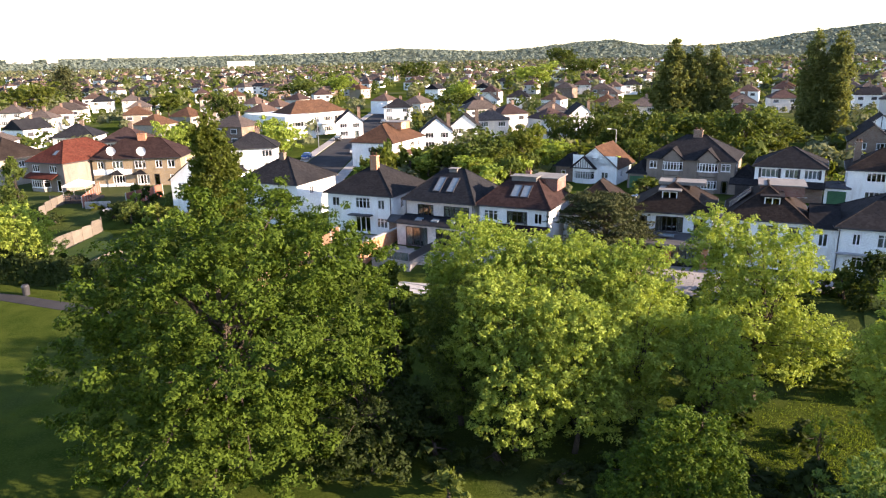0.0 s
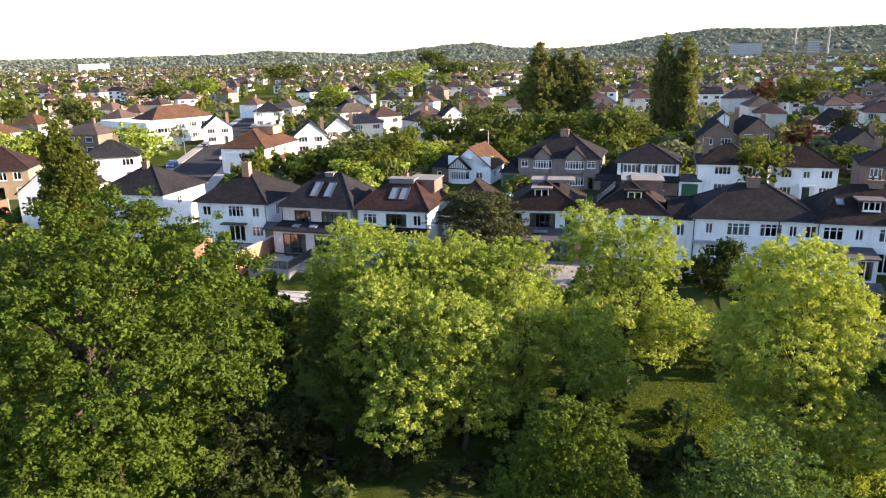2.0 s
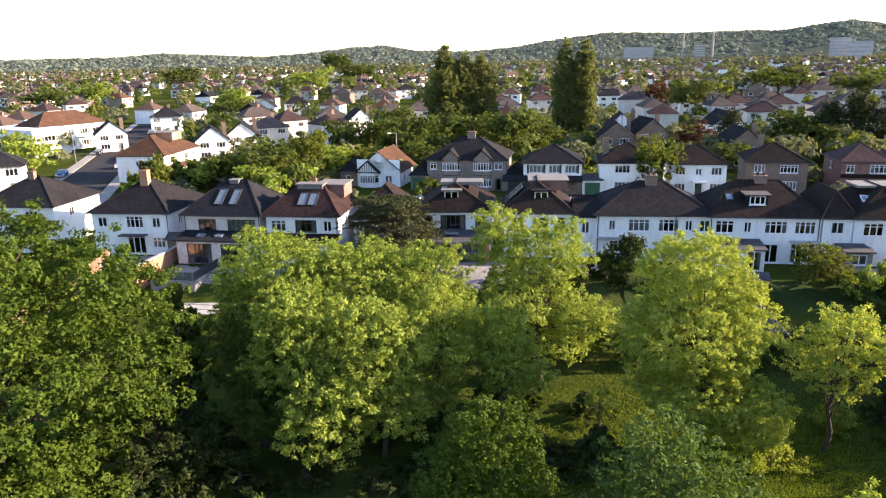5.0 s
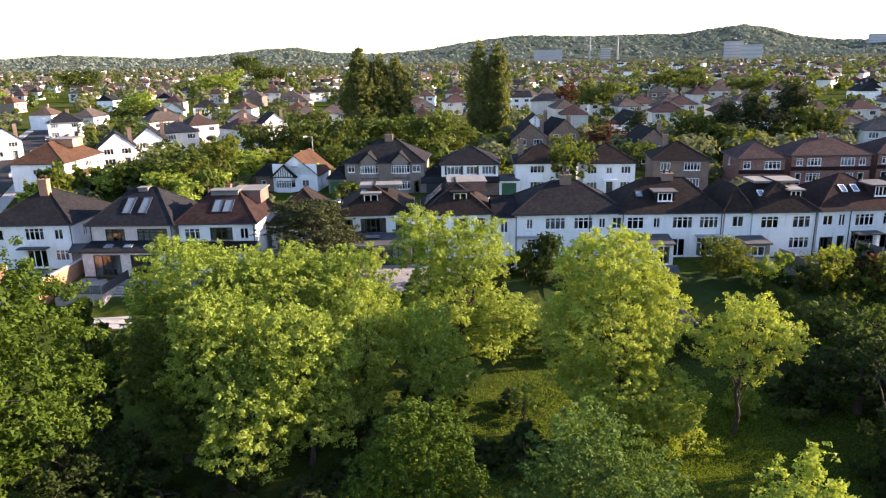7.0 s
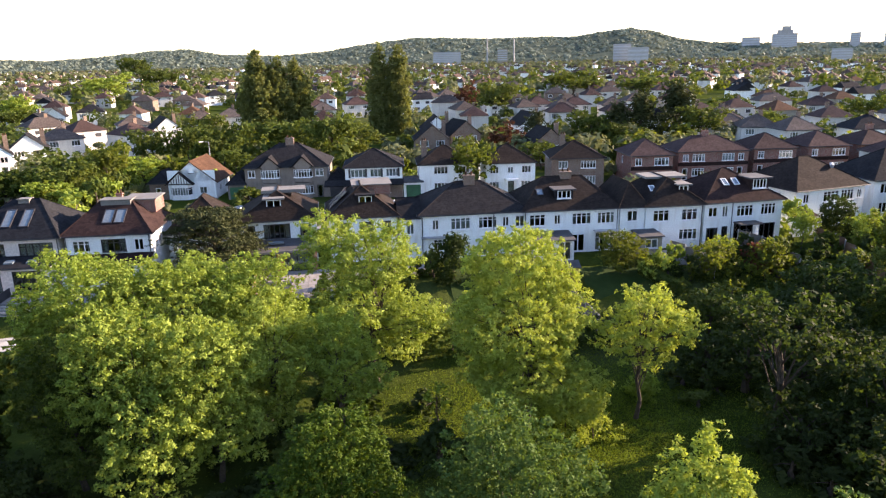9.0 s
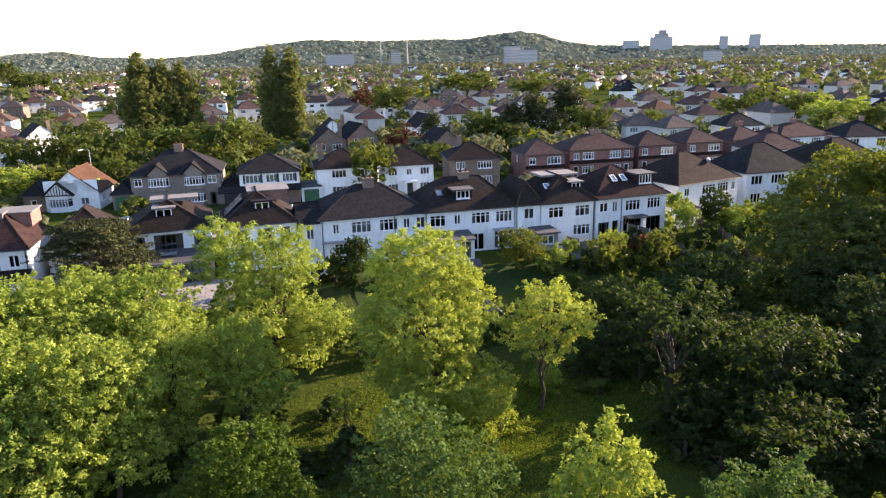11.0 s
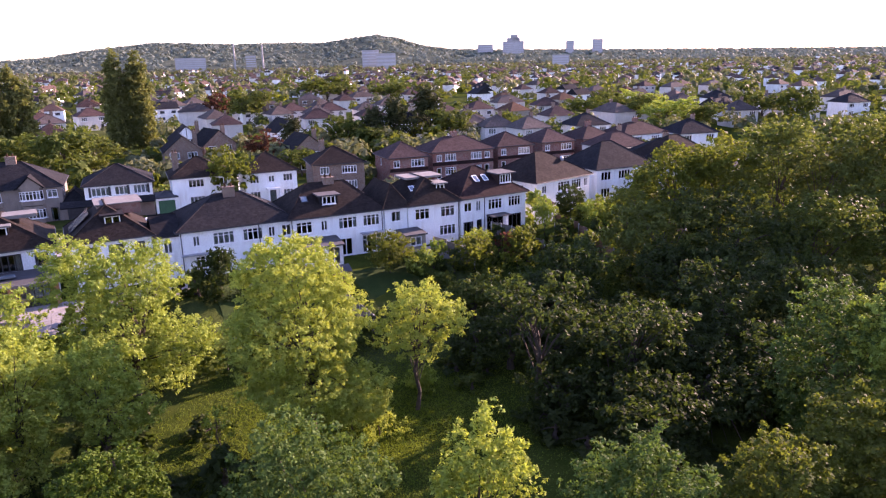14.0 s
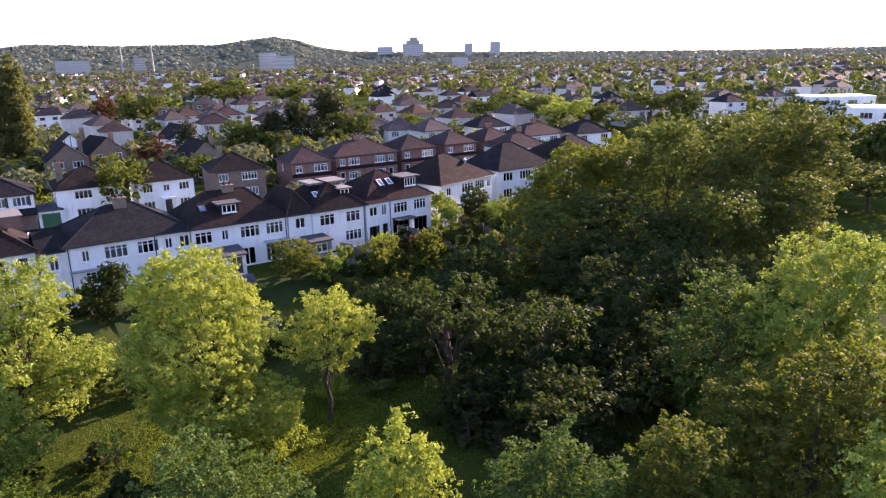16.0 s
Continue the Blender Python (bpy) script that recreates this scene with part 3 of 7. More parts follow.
def crown_points(seed, R, z0, z1, profile="round", clumps=60, per=300, clump_r=0.24, up=0.35, lift=1.0, flat=1.0):
    """Centres and outward ways of leaves: a crown of uneven clumps between heights z0 and z1."""
    g = np.random.default_rng(seed)
    H = z1 - z0
    cs, rs = [], []
    tries = 0
    while len(cs) < clumps and tries < clumps * 30:
        tries += 1
        h = g.random()
        if profile == "cedar":
            h = (math.floor(h * 8) + 0.25 * g.random()) / 8
        if profile == "round":
            w = math.sqrt(max(0.0, 1 - (2 * h - 0.85) ** 2 / 1.3225 if h > 0.425 else 1 - ((0.425 - h) / 0.55) ** 2))
        elif profile == "column":
            w = min(1.0, 0.72 + 1.6 * h) * (1 - (max(0, h - 0.5) / 0.5) ** 1.5 * 0.75)
        elif profile == "cone":
            w = 1.05 - h
        elif profile == "cedar":
            w = 0.30 + 0.70 * (1 - h) ** 0.7
        elif profile == "dome":
            w = math.sqrt(max(0.0, 1 - h * h))
        else:
            w = 0.6 + 0.4 * math.sin(h * math.pi)
        rad = math.sqrt(g.random()) if g.random() < 0.32 else g.uniform(0.72, 1.0)
        a = g.random() * 2 * math.pi
        lump = 1 + 0.11 * math.sin(3 * a + seed) + 0.08 * math.sin(5 * a + 2 * seed + 4 * h)
        r = R * clump_r * g.uniform(0.65, 1.35)
        q = max(0.05, w * lump * R * rad - r * 0.6)
        cs.append((q * math.cos(a), q * math.sin(a), z0 + h * H - r * 0.4 * (h > 0.8)))
        rs.append(r)
    cs, rs = np.array(cs), np.array(rs)
    pts, nrm = [], []
    mid = np.array([0, 0, z0 + 0.35 * H])
    for c, r in zip(cs, rs):
        out = c - mid
        out = out / (np.linalg.norm(out) + 1e-6)
        n_spray = 5
        for _ in range(n_spray):
            k = max(8, int(per * (r / (R * clump_r)) ** 2 * g.uniform(0.6, 1.3) / n_spray))
            ax = out * g.uniform(0.35, 0.9) + np.array([0, 0, g.uniform(0.0, 0.95) * lift]) + g.normal(0, 0.42, 3)
            ax /= np.linalg.norm(ax)
            start = c + g.normal(0, 0.42 * r, 3) * np.array([1, 1, 0.7])
            t = g.random(k) ** 0.8
            d = sphere_dirs(g, k)
            wide = r * (0.52 - 0.34 * t) * (0.35 + 0.65 * g.random(k) ** 0.5)
            p = start + ax * (t * r * 1.35 - 0.35 * r)[:, None] + d * wide[:, None]
            p[:, 2] = c[2] + (p[:, 2] - c[2]) * flat
            pts.append(p)
            nrm.append(d * 0.8 + out * 0.35 + np.array([0, 0, up]))
    return np.concatenate(pts), np.concatenate(nrm), cs


def trunk_shape(seed, height, r, targets, bend=0.03):
    g = np.random.default_rng(seed + 99)
    s = Shape()
    pts = [Vector((0, 0, -0.15))]
    n = 5
    for i in range(1, n + 1):
        pts.append(Vector((g.normal(0, bend * height), g.normal(0, bend * height), height * i / n)) * 1.0)
    for i in range(n):
        s.bar(pts[i], pts[i + 1], r * (1.25 if i == 0 else 1 - 0.15 * i), 8, r * (1 - 0.15 * (i + 1)))
    for c in targets:
        c = Vector(c)
        k = min(n - 1, max(1, int((0.30 + 0.5 * g.random()) * n)))
        p = pts[k].lerp(pts[k + 1], g.random())
        mid = p.lerp(c, 0.5) + Vector((0, 0, 0.10 * (c - p).length))
        s.bar(p, mid, r * 0.24, 5, r * 0.15)
        s.bar(mid, c, r * 0.15, 4, r * 0.04)
    return s


TREE_SEED = [100]


def tree(x, y, top, R, material, label, base=-2.0, clear=0.12, profile="round", clumps=60, per=320, leaf=0.34, trunk=0.3, name="tree", limbs=16, clump_r=0.24, droop=0.25, up=0.35, group="", category="tree", slim=0.55, bark=None, lift=1.0, flat=1.0):
    TREE_SEED[0] += 1
    sd = TREE_SEED[0]
    H = top - base
    e = thing(name, pose(x, y, base, 0, 0, (sd * 47) % 360), label, category, group)
    p, n, cs = crown_points(sd, R, H * clear, H, profile, clumps, per, clump_r, up, lift, flat)
    ob = new("crown", leaves_mesh("crown", p, n, leaf, material, sd, droop, slim))
    ob.parent = e
    pick = cs[np.random.default_rng(sd).permutation(len(cs))[:limbs]]
    t = trunk_shape(sd, H * 0.72, trunk, pick).make("trunk", bark or BARK, e)
    return e


def pad_points(seed, lobes, pad=1.1, dens=0.75, per=240, upright=0.25, inner=0.22, thick=0.30, lump=0.16):
    """Leaf centres and ways for a crown of leafy sprays set over rounded lobes (x, y, z, radius, half height)."""
    g = np.random.default_rng(seed)
    L = np.array(lobes, float)
    L[:, 3:] = np.maximum(L[:, 3:] - 0.32 * pad, 0.55 * L[:, 3:])
    pts, nrm, heads = [], [], []
    for i, (lx, ly, lz, r, h) in enumerate(L):
        area = 4 * math.pi * ((2 * (r * h) ** 1.6 + (r * r) ** 1.6) / 3) ** 0.625
        count = int(area * dens / (pad * pad)) + 3
        spin = g.random() * 6.28
        for j in range(count):
            hz = 1 - 2 * (j + 0.5) / count
            turn = spin + j * 2.39996
            d = np.array([math.cos(turn) * math.sqrt(1 - hz * hz), math.sin(turn) * math.sqrt(1 - hz * hz), hz]) + g.normal(0, 0.6 / math.sqrt(count), 3)
            d /= np.linalg.norm(d)
            if d[2] < -0.55 and g.random() < 0.7:
                continue
            deep = g.random() < inner
            rho = g.uniform(0.35, 0.72) if deep else g.uniform(0.84, 1.0)
            rho *= 1 + lump * noise.noise((d[0] * 1.9 + seed, d[1] * 1.9 + i * 3.1, d[2] * 1.9)) * 2
            c = np.array([lx, ly, lz]) + d * np.array([r, r, h]) * rho
            q = (c - L[:, :3]) / L[:, [3, 3, 4]]
            k = np.sum(q * q, 1)
            k[i] = 9
            if not deep and k.min() < 0.62:
                continue
            out = d / np.array([r, r, h])
            out /= np.linalg.norm(out)
            a = np.array([out[0], out[1], 0.25 * out[2]]) + np.array([0, 0, upright]) + g.normal(0, 0.28, 3)
            a /= np.linalg.norm(a)
            b = np.cross(a, np.array([0.0, 0.0, 1.0]) + g.normal(0, 0.25, 3))
            b /= np.linalg.norm(b) + 1e-6
            n = np.cross(b, a)
            if n[2] < 0:
                n = -n
            size = pad * g.uniform(0.65, 1.3)
            heads.append(c)
            tufts = int(g.integers(5, 8))
            for _ in range(tufts):
                m = max(5, int(per / 6 * g.uniform(0.6, 1.4) * (size / pad) ** 2 * (0.5 if deep else 1)))
                u, v = g.uniform(-0.75, 0.8), g.normal(0, 0.36)
                tc = c + a * u * size + b * v * size * (1.0 - 0.45 * u) + n * g.normal(0, thick * 0.5) * size - np.array([0, 0, 0.16 * u * u * size])
                e = sphere_dirs(g, m)
                rad = size * g.uniform(0.22, 0.36) * g.random(m) ** 0.4
                p = tc + e * rad[:, None] * np.array([1, 1, 0.72])
                pts.append(p)
                nrm.append(e * 0.55 + n * 0.55 + out * 0.35 + np.array([0, 0, 0.25]))
    return np.concatenate(pts), np.concatenate(nrm), np.array(heads)


def lobed_tree(lobes, material, label, name="tree", category="tree", group="", base=-2.0, leaf=0.17, trunk=0.25, limbs=26, foot=None, slim=0.6, droop=0.15, bark=None, stem=0.7, **k):
    """A tree whose crown fills the given lobes; the trunk stands under their middle."""
    TREE_SEED[0] += 1
    sd = TREE_SEED[0]
    L = np.array(lobes, float)
    wt = L[:, 3] ** 2
    fx, fy = foot or (float(np.sum(L[:, 0] * wt) / wt.sum()), float(np.sum(L[:, 1] * wt) / wt.sum()))
    L[:, 0] -= fx
    L[:, 1] -= fy
    L[:, 2] -= base
    e = thing(name, pose(fx, fy, base), label, category, group)
    p, n, heads = pad_points(sd, L, **k)
    keep = p[:, 2] > 0.05
    new("crown", leaves_mesh("crown", p[keep], n[keep], leaf, material, sd, droop, slim)).parent = e
    pick = heads[np.random.default_rng(sd).permutation(len(heads))[:limbs]]
    top = float(np.max(L[:, 2] + L[:, 4]))
    trunk_shape(sd, top * stem, trunk, pick).make("trunk", bark or BARK, e)
    return e


def bumps(seed, x, y, z, r, h, n=5, base=-2.0):
    """Lobes of one uneven crown: a body, knobs on its upper side, and a skirt towards the ground."""
    g = np.random.default_rng(seed)
    out = [(x, y, z - 0.1 * h, r * 0.78, h * 0.80)]
    for i in range(n):
        a = 2 * math.pi * (i + g.random() * 0.7) / n
        q = g.uniform(0.40, 0.78) * r
        out.append((x + q * math.cos(a), y + q * math.sin(a), z + h * g.uniform(-0.15, 0.62), r * g.uniform(0.32, 0.50), h * g.uniform(0.30, 0.46)))
    low = z - h
    if low > base + 1.2:
        out.append((x, y, (low + base) / 2 + 0.6, r * 0.72, (low - base) / 2 + 1.2))
    return out


def column_lobes(seed, x, y, top, R, base=0.0, n=8):
    g = np.random.default_rng(seed)
    H = top - base
    return [(x + g.normal(0, 0.10 * R), y + g.normal(0, 0.10 * R), base + H * (0.14 + 0.76 * i / (n - 1)), R * w, H * 0.12) for i, w in enumerate(np.interp(np.linspace(0, 1, n), [0, 0.2, 0.6, 0.85, 1], [0.78, 1.0, 0.92, 0.58, 0.22]))]


def shrub(x, y, top, R, material, label, base=0.0, leaf=0.22, clumps=16, per=110, name="shrub", **k):
    return tree(x, y, base + top, R, material, label, base, 0.05, "dome", clumps, per, leaf, 0.05, name, 6, 0.38, category="shrub", **k)

# ---- the ground: one sheet to the horizon ----
ROW_DIR, ROW_OUT = Vector((0.902, -0.432)), Vector((-0.432, -0.902))
ROW_ANG = -25.6


def row_s(x, y):
    """Metres in front of the line of the near row's facades."""
    return (x + 4.2) * ROW_OUT.x + (y - 84.8) * ROW_OUT.y


def row_at(u, s):
    """A place u metres along the near row and s metres in front of it."""
    return (-4.2 + ROW_DIR.x * u + ROW_OUT.x * s, 84.8 + ROW_DIR.y * u + ROW_OUT.y * s)


def ground_z(x, y):
    k = min(1.0, max(0.0, (row_s(x, y) - 2.8) / 9.5))
    return -2.0 * k * k * (3 - 2 * k)


def ground_mat():
    m, n, l, b = nodes_of("grass_ground")
    vec = n.new("ShaderNodeTexCoord").outputs["Object"]
    far = noise_node(n, l, vec, 0.02, 5.0)
    mid = noise_node(n, l, vec, 0.35, 6.0)
    fine = noise_node(n, l, vec, 6.0, 6.0)
    blades = noise_node(n, l, vec, 38.0, 4.0)
    c = blend(n, l, ramp(n, l, mid.outputs["Fac"], 0.35, 0.65), (0.026, 0.042, 0.007), (0.050, 0.066, 0.012))
    c = blend(n, l, ramp(n, l, fine.outputs["Fac"], 0.45, 0.8), c, (0.056, 0.074, 0.016))
    c = blend(n, l, ramp(n, l, far.outputs["Fac"], 0.50, 0.62), c, (0.055, 0.066, 0.028))
    l.new(c, b.inputs["Base Color"])
    b.inputs["Roughness"].default_value = 0.95
    b.inputs["Specular IOR Level"].default_value = 0.0
    bp = n.new("ShaderNodeBump")
    bp.inputs["Strength"].default_value, bp.inputs["Distance"].default_value = 0.7, 0.06
    l.new(blades.outputs["Fac"], bp.inputs["Height"])
    l.new(bp.outputs[0], b.inputs["Normal"])
    return m


GRASS = ground_mat()


def axis(far, near, step):
    a = list(np.arange(-near, near + 0.1, step))
    k, d = near, step
    while k < far:
        d *= 1.35
        k += d
        a = [-k] + a + [k]
    return a


gx, gy = axis(4700, 160, 4.0), axis(4700, 160, 4.0)
gv = [(x, y, ground_z(x, y)) for y in gy for x in gx]
nx = len(gx)
gf = [(j * nx + i, j * nx + i + 1, (j + 1) * nx + i + 1, (j + 1) * nx + i) for j in range(len(gy) - 1) for i in range(nx - 1)]
ground = mesh_obj("ground", gv, gf, GRASS)
tagged(ground, "mown and rough grass of a park and gardens", "ground", kind="structure")


def strip(name, pts, width, material, label, lift=0.03, kind="structure", category="path", thick=0.2):
    """A band of paving along a line, a little above the ground."""
    s = Shape()
    L, Rr = [], []
    for i, (x, y) in enumerate(pts):
        a, b = Vector(pts[max(0, i - 1)]), Vector(pts[min(len(pts) - 1, i + 1)])
        d = (b - a).normalized()
        o = Vector((-d.y, d.x)) * width / 2
        for side, q in ((L, Vector((x, y)) + o), (Rr, Vector((x, y)) - o)):
            side.append((q.x, q.y, ground_z(q.x, q.y) + lift))
    for i in range(len(pts) - 1):
        s.slab([Rr[i], Rr[i + 1], L[i + 1], L[i]], thick)
    return tagged(s.make(name, material), label, category, kind=kind)


def line(p, q, n):
    return [(p[0] + (q[0] - p[0]) * i / n, p[1] + (q[1] - p[1]) * i / n) for i in range(n + 1)]


# the street behind the near row, with pavements and kerbs, and the side road
strip("road", line(row_at(-60, -24.5), row_at(190, -24.5), 30), 6.5, ASPHALT, "grey asphalt street between two rows of houses", 0.03, category="road")
for s_, lab in ((-20.2, "near"), (-28.8, "far")):
    strip("pavement", line(row_at(-8, s_), row_at(190, s_), 30), 2.0, PAVING, "pale slab pavement with a kerb beside the street", 0.14, category="pavement")
strip("road", line((-25.5, 118), (-21, 330), 20), 9.0, ASPHALT, "wide grey asphalt side road", 0.035, category="road")
for off in (-6.0, 6.0):
    strip("pavement", line((-25.3 + off, 124), (-21 + off, 330), 20), 2.2, PAVING, "pale slab pavement beside the side road", 0.15, category="pavement")
strip("path", [(-75, 80), (-60, 75.5), (-46.4, 71.0), (-38, 67.5), (-30, 63)], 1.9, ASPHALT, "worn tarmac footpath across the park lawn", 0.03)

# ---- the near row: backs of the houses ----
D = FRAME_DARK
A = ROW_ANG


def corner(x, y, u, ang=A):
    return x + math.cos(radians(ang)) * u, y + math.sin(radians(ang)) * u


NEAR = "houses of the near row"
# partly hidden hip-roofed house beyond the poplar
h = House(-29.5, 101.0, A, 10.5, 9.5, "white rendered house with dark hipped tile roof", group=NEAR)
h.sides(front=[(1.0, 3.3, 1.6, 1.3, 3), (6.5, 3.3, 1.8, 1.3, 3)], right=[(3, 3.3, 1.0, 1.2, 2)]).hip(3.1, TILE_DARK).stack(4.6, 4, 3.6)
s = Shape()
h.leanto(6.2, 10.3, 3.0, 2.5, 3.4, tile=TILE_DARK, wins=[(0.6, 0.9, 2.4, 1.2, 3)])
h = House(-40.5, 104.0, -8, 8.0, 9.0, "white gabled house behind tall poplar", group=NEAR)
h.sides(front=[(1.0, 3.3, 1.4, 1.3, 2), (5, 3.3, 1.6, 1.3, 2)], right=[(3, 3.2, 1.2, 1.3, 2)], gable="y", rise=3.2).gable(3.2, TILE_DARK, "y")

# white house, grey hipped roof, tall chimney
h = House(-14.9, 90.7, A, 9.7, 10.0, "white rendered house with grey hipped tile roof and brick chimney", group=NEAR)
h.sides(front=[(0.7, 3.35, 1.2, 1.25, 2), (4.3, 3.3, 2.2, 1.45, 4, UPVC, 0.7), (7.6, 3.35, 1.05, 1.25, 2), (4.2, 0.15, 2.3, 2.1, 3), (7.4, 0.9, 1.6, 1.3, 3, UPVC, 0.7)],
        right=[(2.4, 3.2, 0.9, 1.5, 2), (5.6, 3.0, 0.9, 1.7, 2)], mats={"right": RENDER_WHITE})
h.hip(3.3, TILE_DARK).stack(4.6, 3.6, 4.3, w=1.0, d=0.8, material=BRICK_ORANGE, pots=2).pipe(9.55)
Shape().box(3.6, -1.0, 2.45, 6.9, 0.02, 2.6).make("door_canopy", FELT, h.e)
h.leanto(9.72, 12.3, 0.9, 2.2, 2.9, wall=BRICK_BROWN, tile=FELT)

# grey modernised house with raised terrace and steps
h = House(-4.3, 84.9, A - 2, 9.3, 9.2, "modernised house in pale stone cladding, dark frames and slate hipped roof", group=NEAR, wall=CLADDING)
h.sides(front=[(1.7, 3.2, 2.2, 1.45, 3, D, 0.7), (5.3, 3.2, 3.4, 1.45, 5, D, 0.7)], right=[(3.0, 3.2, 0.8, 1.4, 1, D), (6.2, 3.2, 0.8, 1.4, 1, D)])
h.hip(3.3, TILE_SLATE, inset=3.6)
skylight(h.e, 3.3, 1.7, 1.0, 2.6, 0, 0, 9.2, 5.2, 3.3)
skylight(h.e, 5.1, 1.7, 1.0, 2.6, 0, 0, 9.2, 5.2, 3.3)
Shape().box(4.1, 4.0, 7.9, 5.2, 5.0, 8.5).box(4.0, 3.9, 8.5, 5.3, 5.1, 8.58).make("roof_deck", FLAT_PALE, h.e)
ext = h.leanto(0.2, 9.1, 2.6, 2.75, 3.35, wall=CLADDING, tile=TILE_SLATE, fm=D, wins=[(1.2, 0.05, 3.0, 2.35, 3, 0, True), (5.3, 0.05, 3.2, 2.35, 4, 0, False)])
for u in (2.3, 4.5, 6.7):
    Shape().box(u, -1.9, 3.02, u + 0.9, -1.2, 3.18).mapped(lambda x, y, z: (x, y, z + (y + 1.9) * 0.21 - 0.06)).make("roof_window", SKYPANE, ext)
Shape().box(-0.1, -0.12, 4.98, 9.4, -0.02, 5.2).make("fascia", GUTTER, h.e)
h.pipe(9.2).pipe(0.1)
terrace = thing("terrace", pose(-4.3, 84.9, 0, 0, 0, A - 2), "raised stone-paved garden terrace with concrete steps and glass rail", "terrace")
Shape().box(0.2, -8.5, -2.0, 5.2, -2.75, -0.1).make("deck", PAVING, terrace)
Shape().box(5.2, -5.2, -2.0, 9.1, -2.75, -0.11).make("landing", PAVING, terrace)
for i in range(10):
    Shape().box(5.3, -5.2 - 0.42 * (i + 1), -2.2, 8.2, -5.2 - 0.42 * i, -0.28 - 0.17 * i).make("step", CONCRETE, terrace)
for i in range(6):
    Shape().box(0.25 + 0.95 * i, -8.45, -0.1, 0.29 + 0.95 * i, -8.40, 0.9).make("rail_post", FRAME_DARK, terrace)
for i in range(5):
    Shape().box(0.32 + 0.95 * i, -8.44, -0.05, 1.16 + 0.95 * i, -8.42, 0.85).make("glass_panel", GLASS, terrace)
Shape().box(5.12, -8.4, -0.1, 5.18, -2.8, 0.8).make("side_screen", FRAME_DARK, terrace)
Shape().box(8.3, -8.0, -2.2, 8.5, -2.75, -0.2).make("side_wall", CLADDING, terrace)
wall_b = thing("garden_wall", pose(-4.3, 84.9, 0, 0, 0, A - 2), "orange brick garden wall catching the evening sun", "wall")
Shape().box(-1.0, -9.5, -2.2, -0.7, -0.4, 1.5).make("brickwork", BRICK_ORANGE, wall_b)
Shape().box(-1.06, -9.55, 1.5, -0.64, -0.35, 1.6).make("coping", CONCRETE, wall_b)

# brown-roofed house with twin roof windows and a boxed loft
h = House(4.5, 80.6, A - 1, 8.6, 8.5, "white house with red-brown hipped roof, twin roof windows and loft extension", group=NEAR)
h.sides(front=[(0.7, 3.3, 1.8, 1.3, 3, UPVC, 0.7), (3.6, 3.25, 2.5, 1.4, 4, D, 0.7), (6.9, 3.3, 1.0, 1.3, 2)], right=[(3, 3.2, 1.0, 1.4, 2)])
h.hip(2.9, TILE_MAROON, inset=3.2)
for u in (3.55, 4.75):
    skylight(h.e, u, 1.7, 1.05, 2.1, 0, 0, 8.5, 5.2, 2.9)
s = Shape().box(4.9, 4.6, 6.4, 8.2, 8.0, 7.85)
lf = s.make("loft_box", BRICK_RED, h.e)
Shape().box(4.7, 4.4, 7.85, 8.4, 8.2, 7.97).make("loft_roof", FLAT_PALE, lf)
h.stack(4.0, 5.2, 3.2, w=0.6, d=0.5, material=BRICK_RED)
Shape().box(2.9, 3.4, 7.6, 6.0, 5.0, 8.12).box(2.75, 3.25, 8.12, 6.15, 5.15, 8.2).make("roof_deck", FLAT_PALE, h.e)
h.leanto(0.0, 8.6, 2.0, 2.4, 3.1, tile=TILE_MAROON, wins=[(0.8, 0.2, 2.6, 2.0, 3), (4.6, 0.2, 2.4, 2.0, 3)])
h.pipe(0.1).pipe(8.5)

# house half hidden by the cedar
h = House(14.6, 80.2, A + 3, 7.0, 9.0, "low brown-roofed house half hidden behind a cedar", eave=4.0, group=NEAR)
h.sides(front=[(1, 1.0, 1.6, 1.2, 3), (4.2, 1.0, 1.6, 1.2, 3)], right=[(3, 1.0, 1, 1.2, 2)]).hip(3.4, TILE_BROWN)

# dormer house with wide brick-piered extension
h = House(21.3, 75.6, A + 3, 8.4, 9.0, "white house with brown hipped roof, dormer and brick-piered garden room", group=NEAR)
h.sides(front=[(0.5, 3.25, 1.2, 1.35, 2, D), (2.6, 3.0, 2.9, 1.7, 5, D), (6.6, 3.25, 1.2, 1.35, 2, D)], right=[(3, 3.2, 1.0, 1.3, 2)])
h.hip(2.8, TILE_BROWN, inset=3.0)
dormer(h.e, 2.9, 1.0, 5.95, 1.9, 1.35, 3.0, TILE_BROWN, (0.15, 2), UPVC, FLAT_PALE)
Shape().box(2.4, 3.4, 7.6, 7.4, 6.0, 7.95).make("loft_roof", FLAT_PALE, h.e)
ext = Shape().box(0.2, -3.0, 0, 8.3, -0.2, 0.12).make("garden_room", PAVING, h.e)
for u in (0.2, 4.0, 7.6):
    Shape().box(u, -3.6, 0, u + 0.7, -2.9, 2.5).make("brick_pier", BRICK_ORANGE, ext)
Shape().slab([(-0.3, -4.0, 2.55), (8.6, -4.0, 2.55), (8.6, -0.003, 3.0), (-0.3, -0.003, 3.0)], 0.18).make("extension_roof", FELT, ext)
Shape().box(-0.3, -4.05, 2.35, 8.6, -3.98, 2.6).make("fascia", FLAT_PALE, ext)
for u0, u1 in ((0.9, 4.0), (4.7, 7.6)):
    window(lambda u, b, z, u0=u0: (u0 + u, -3.3 + b, z), ext, 0, 0, u1 - u0, 2.35, 4, D, 0, False, "patio_door")
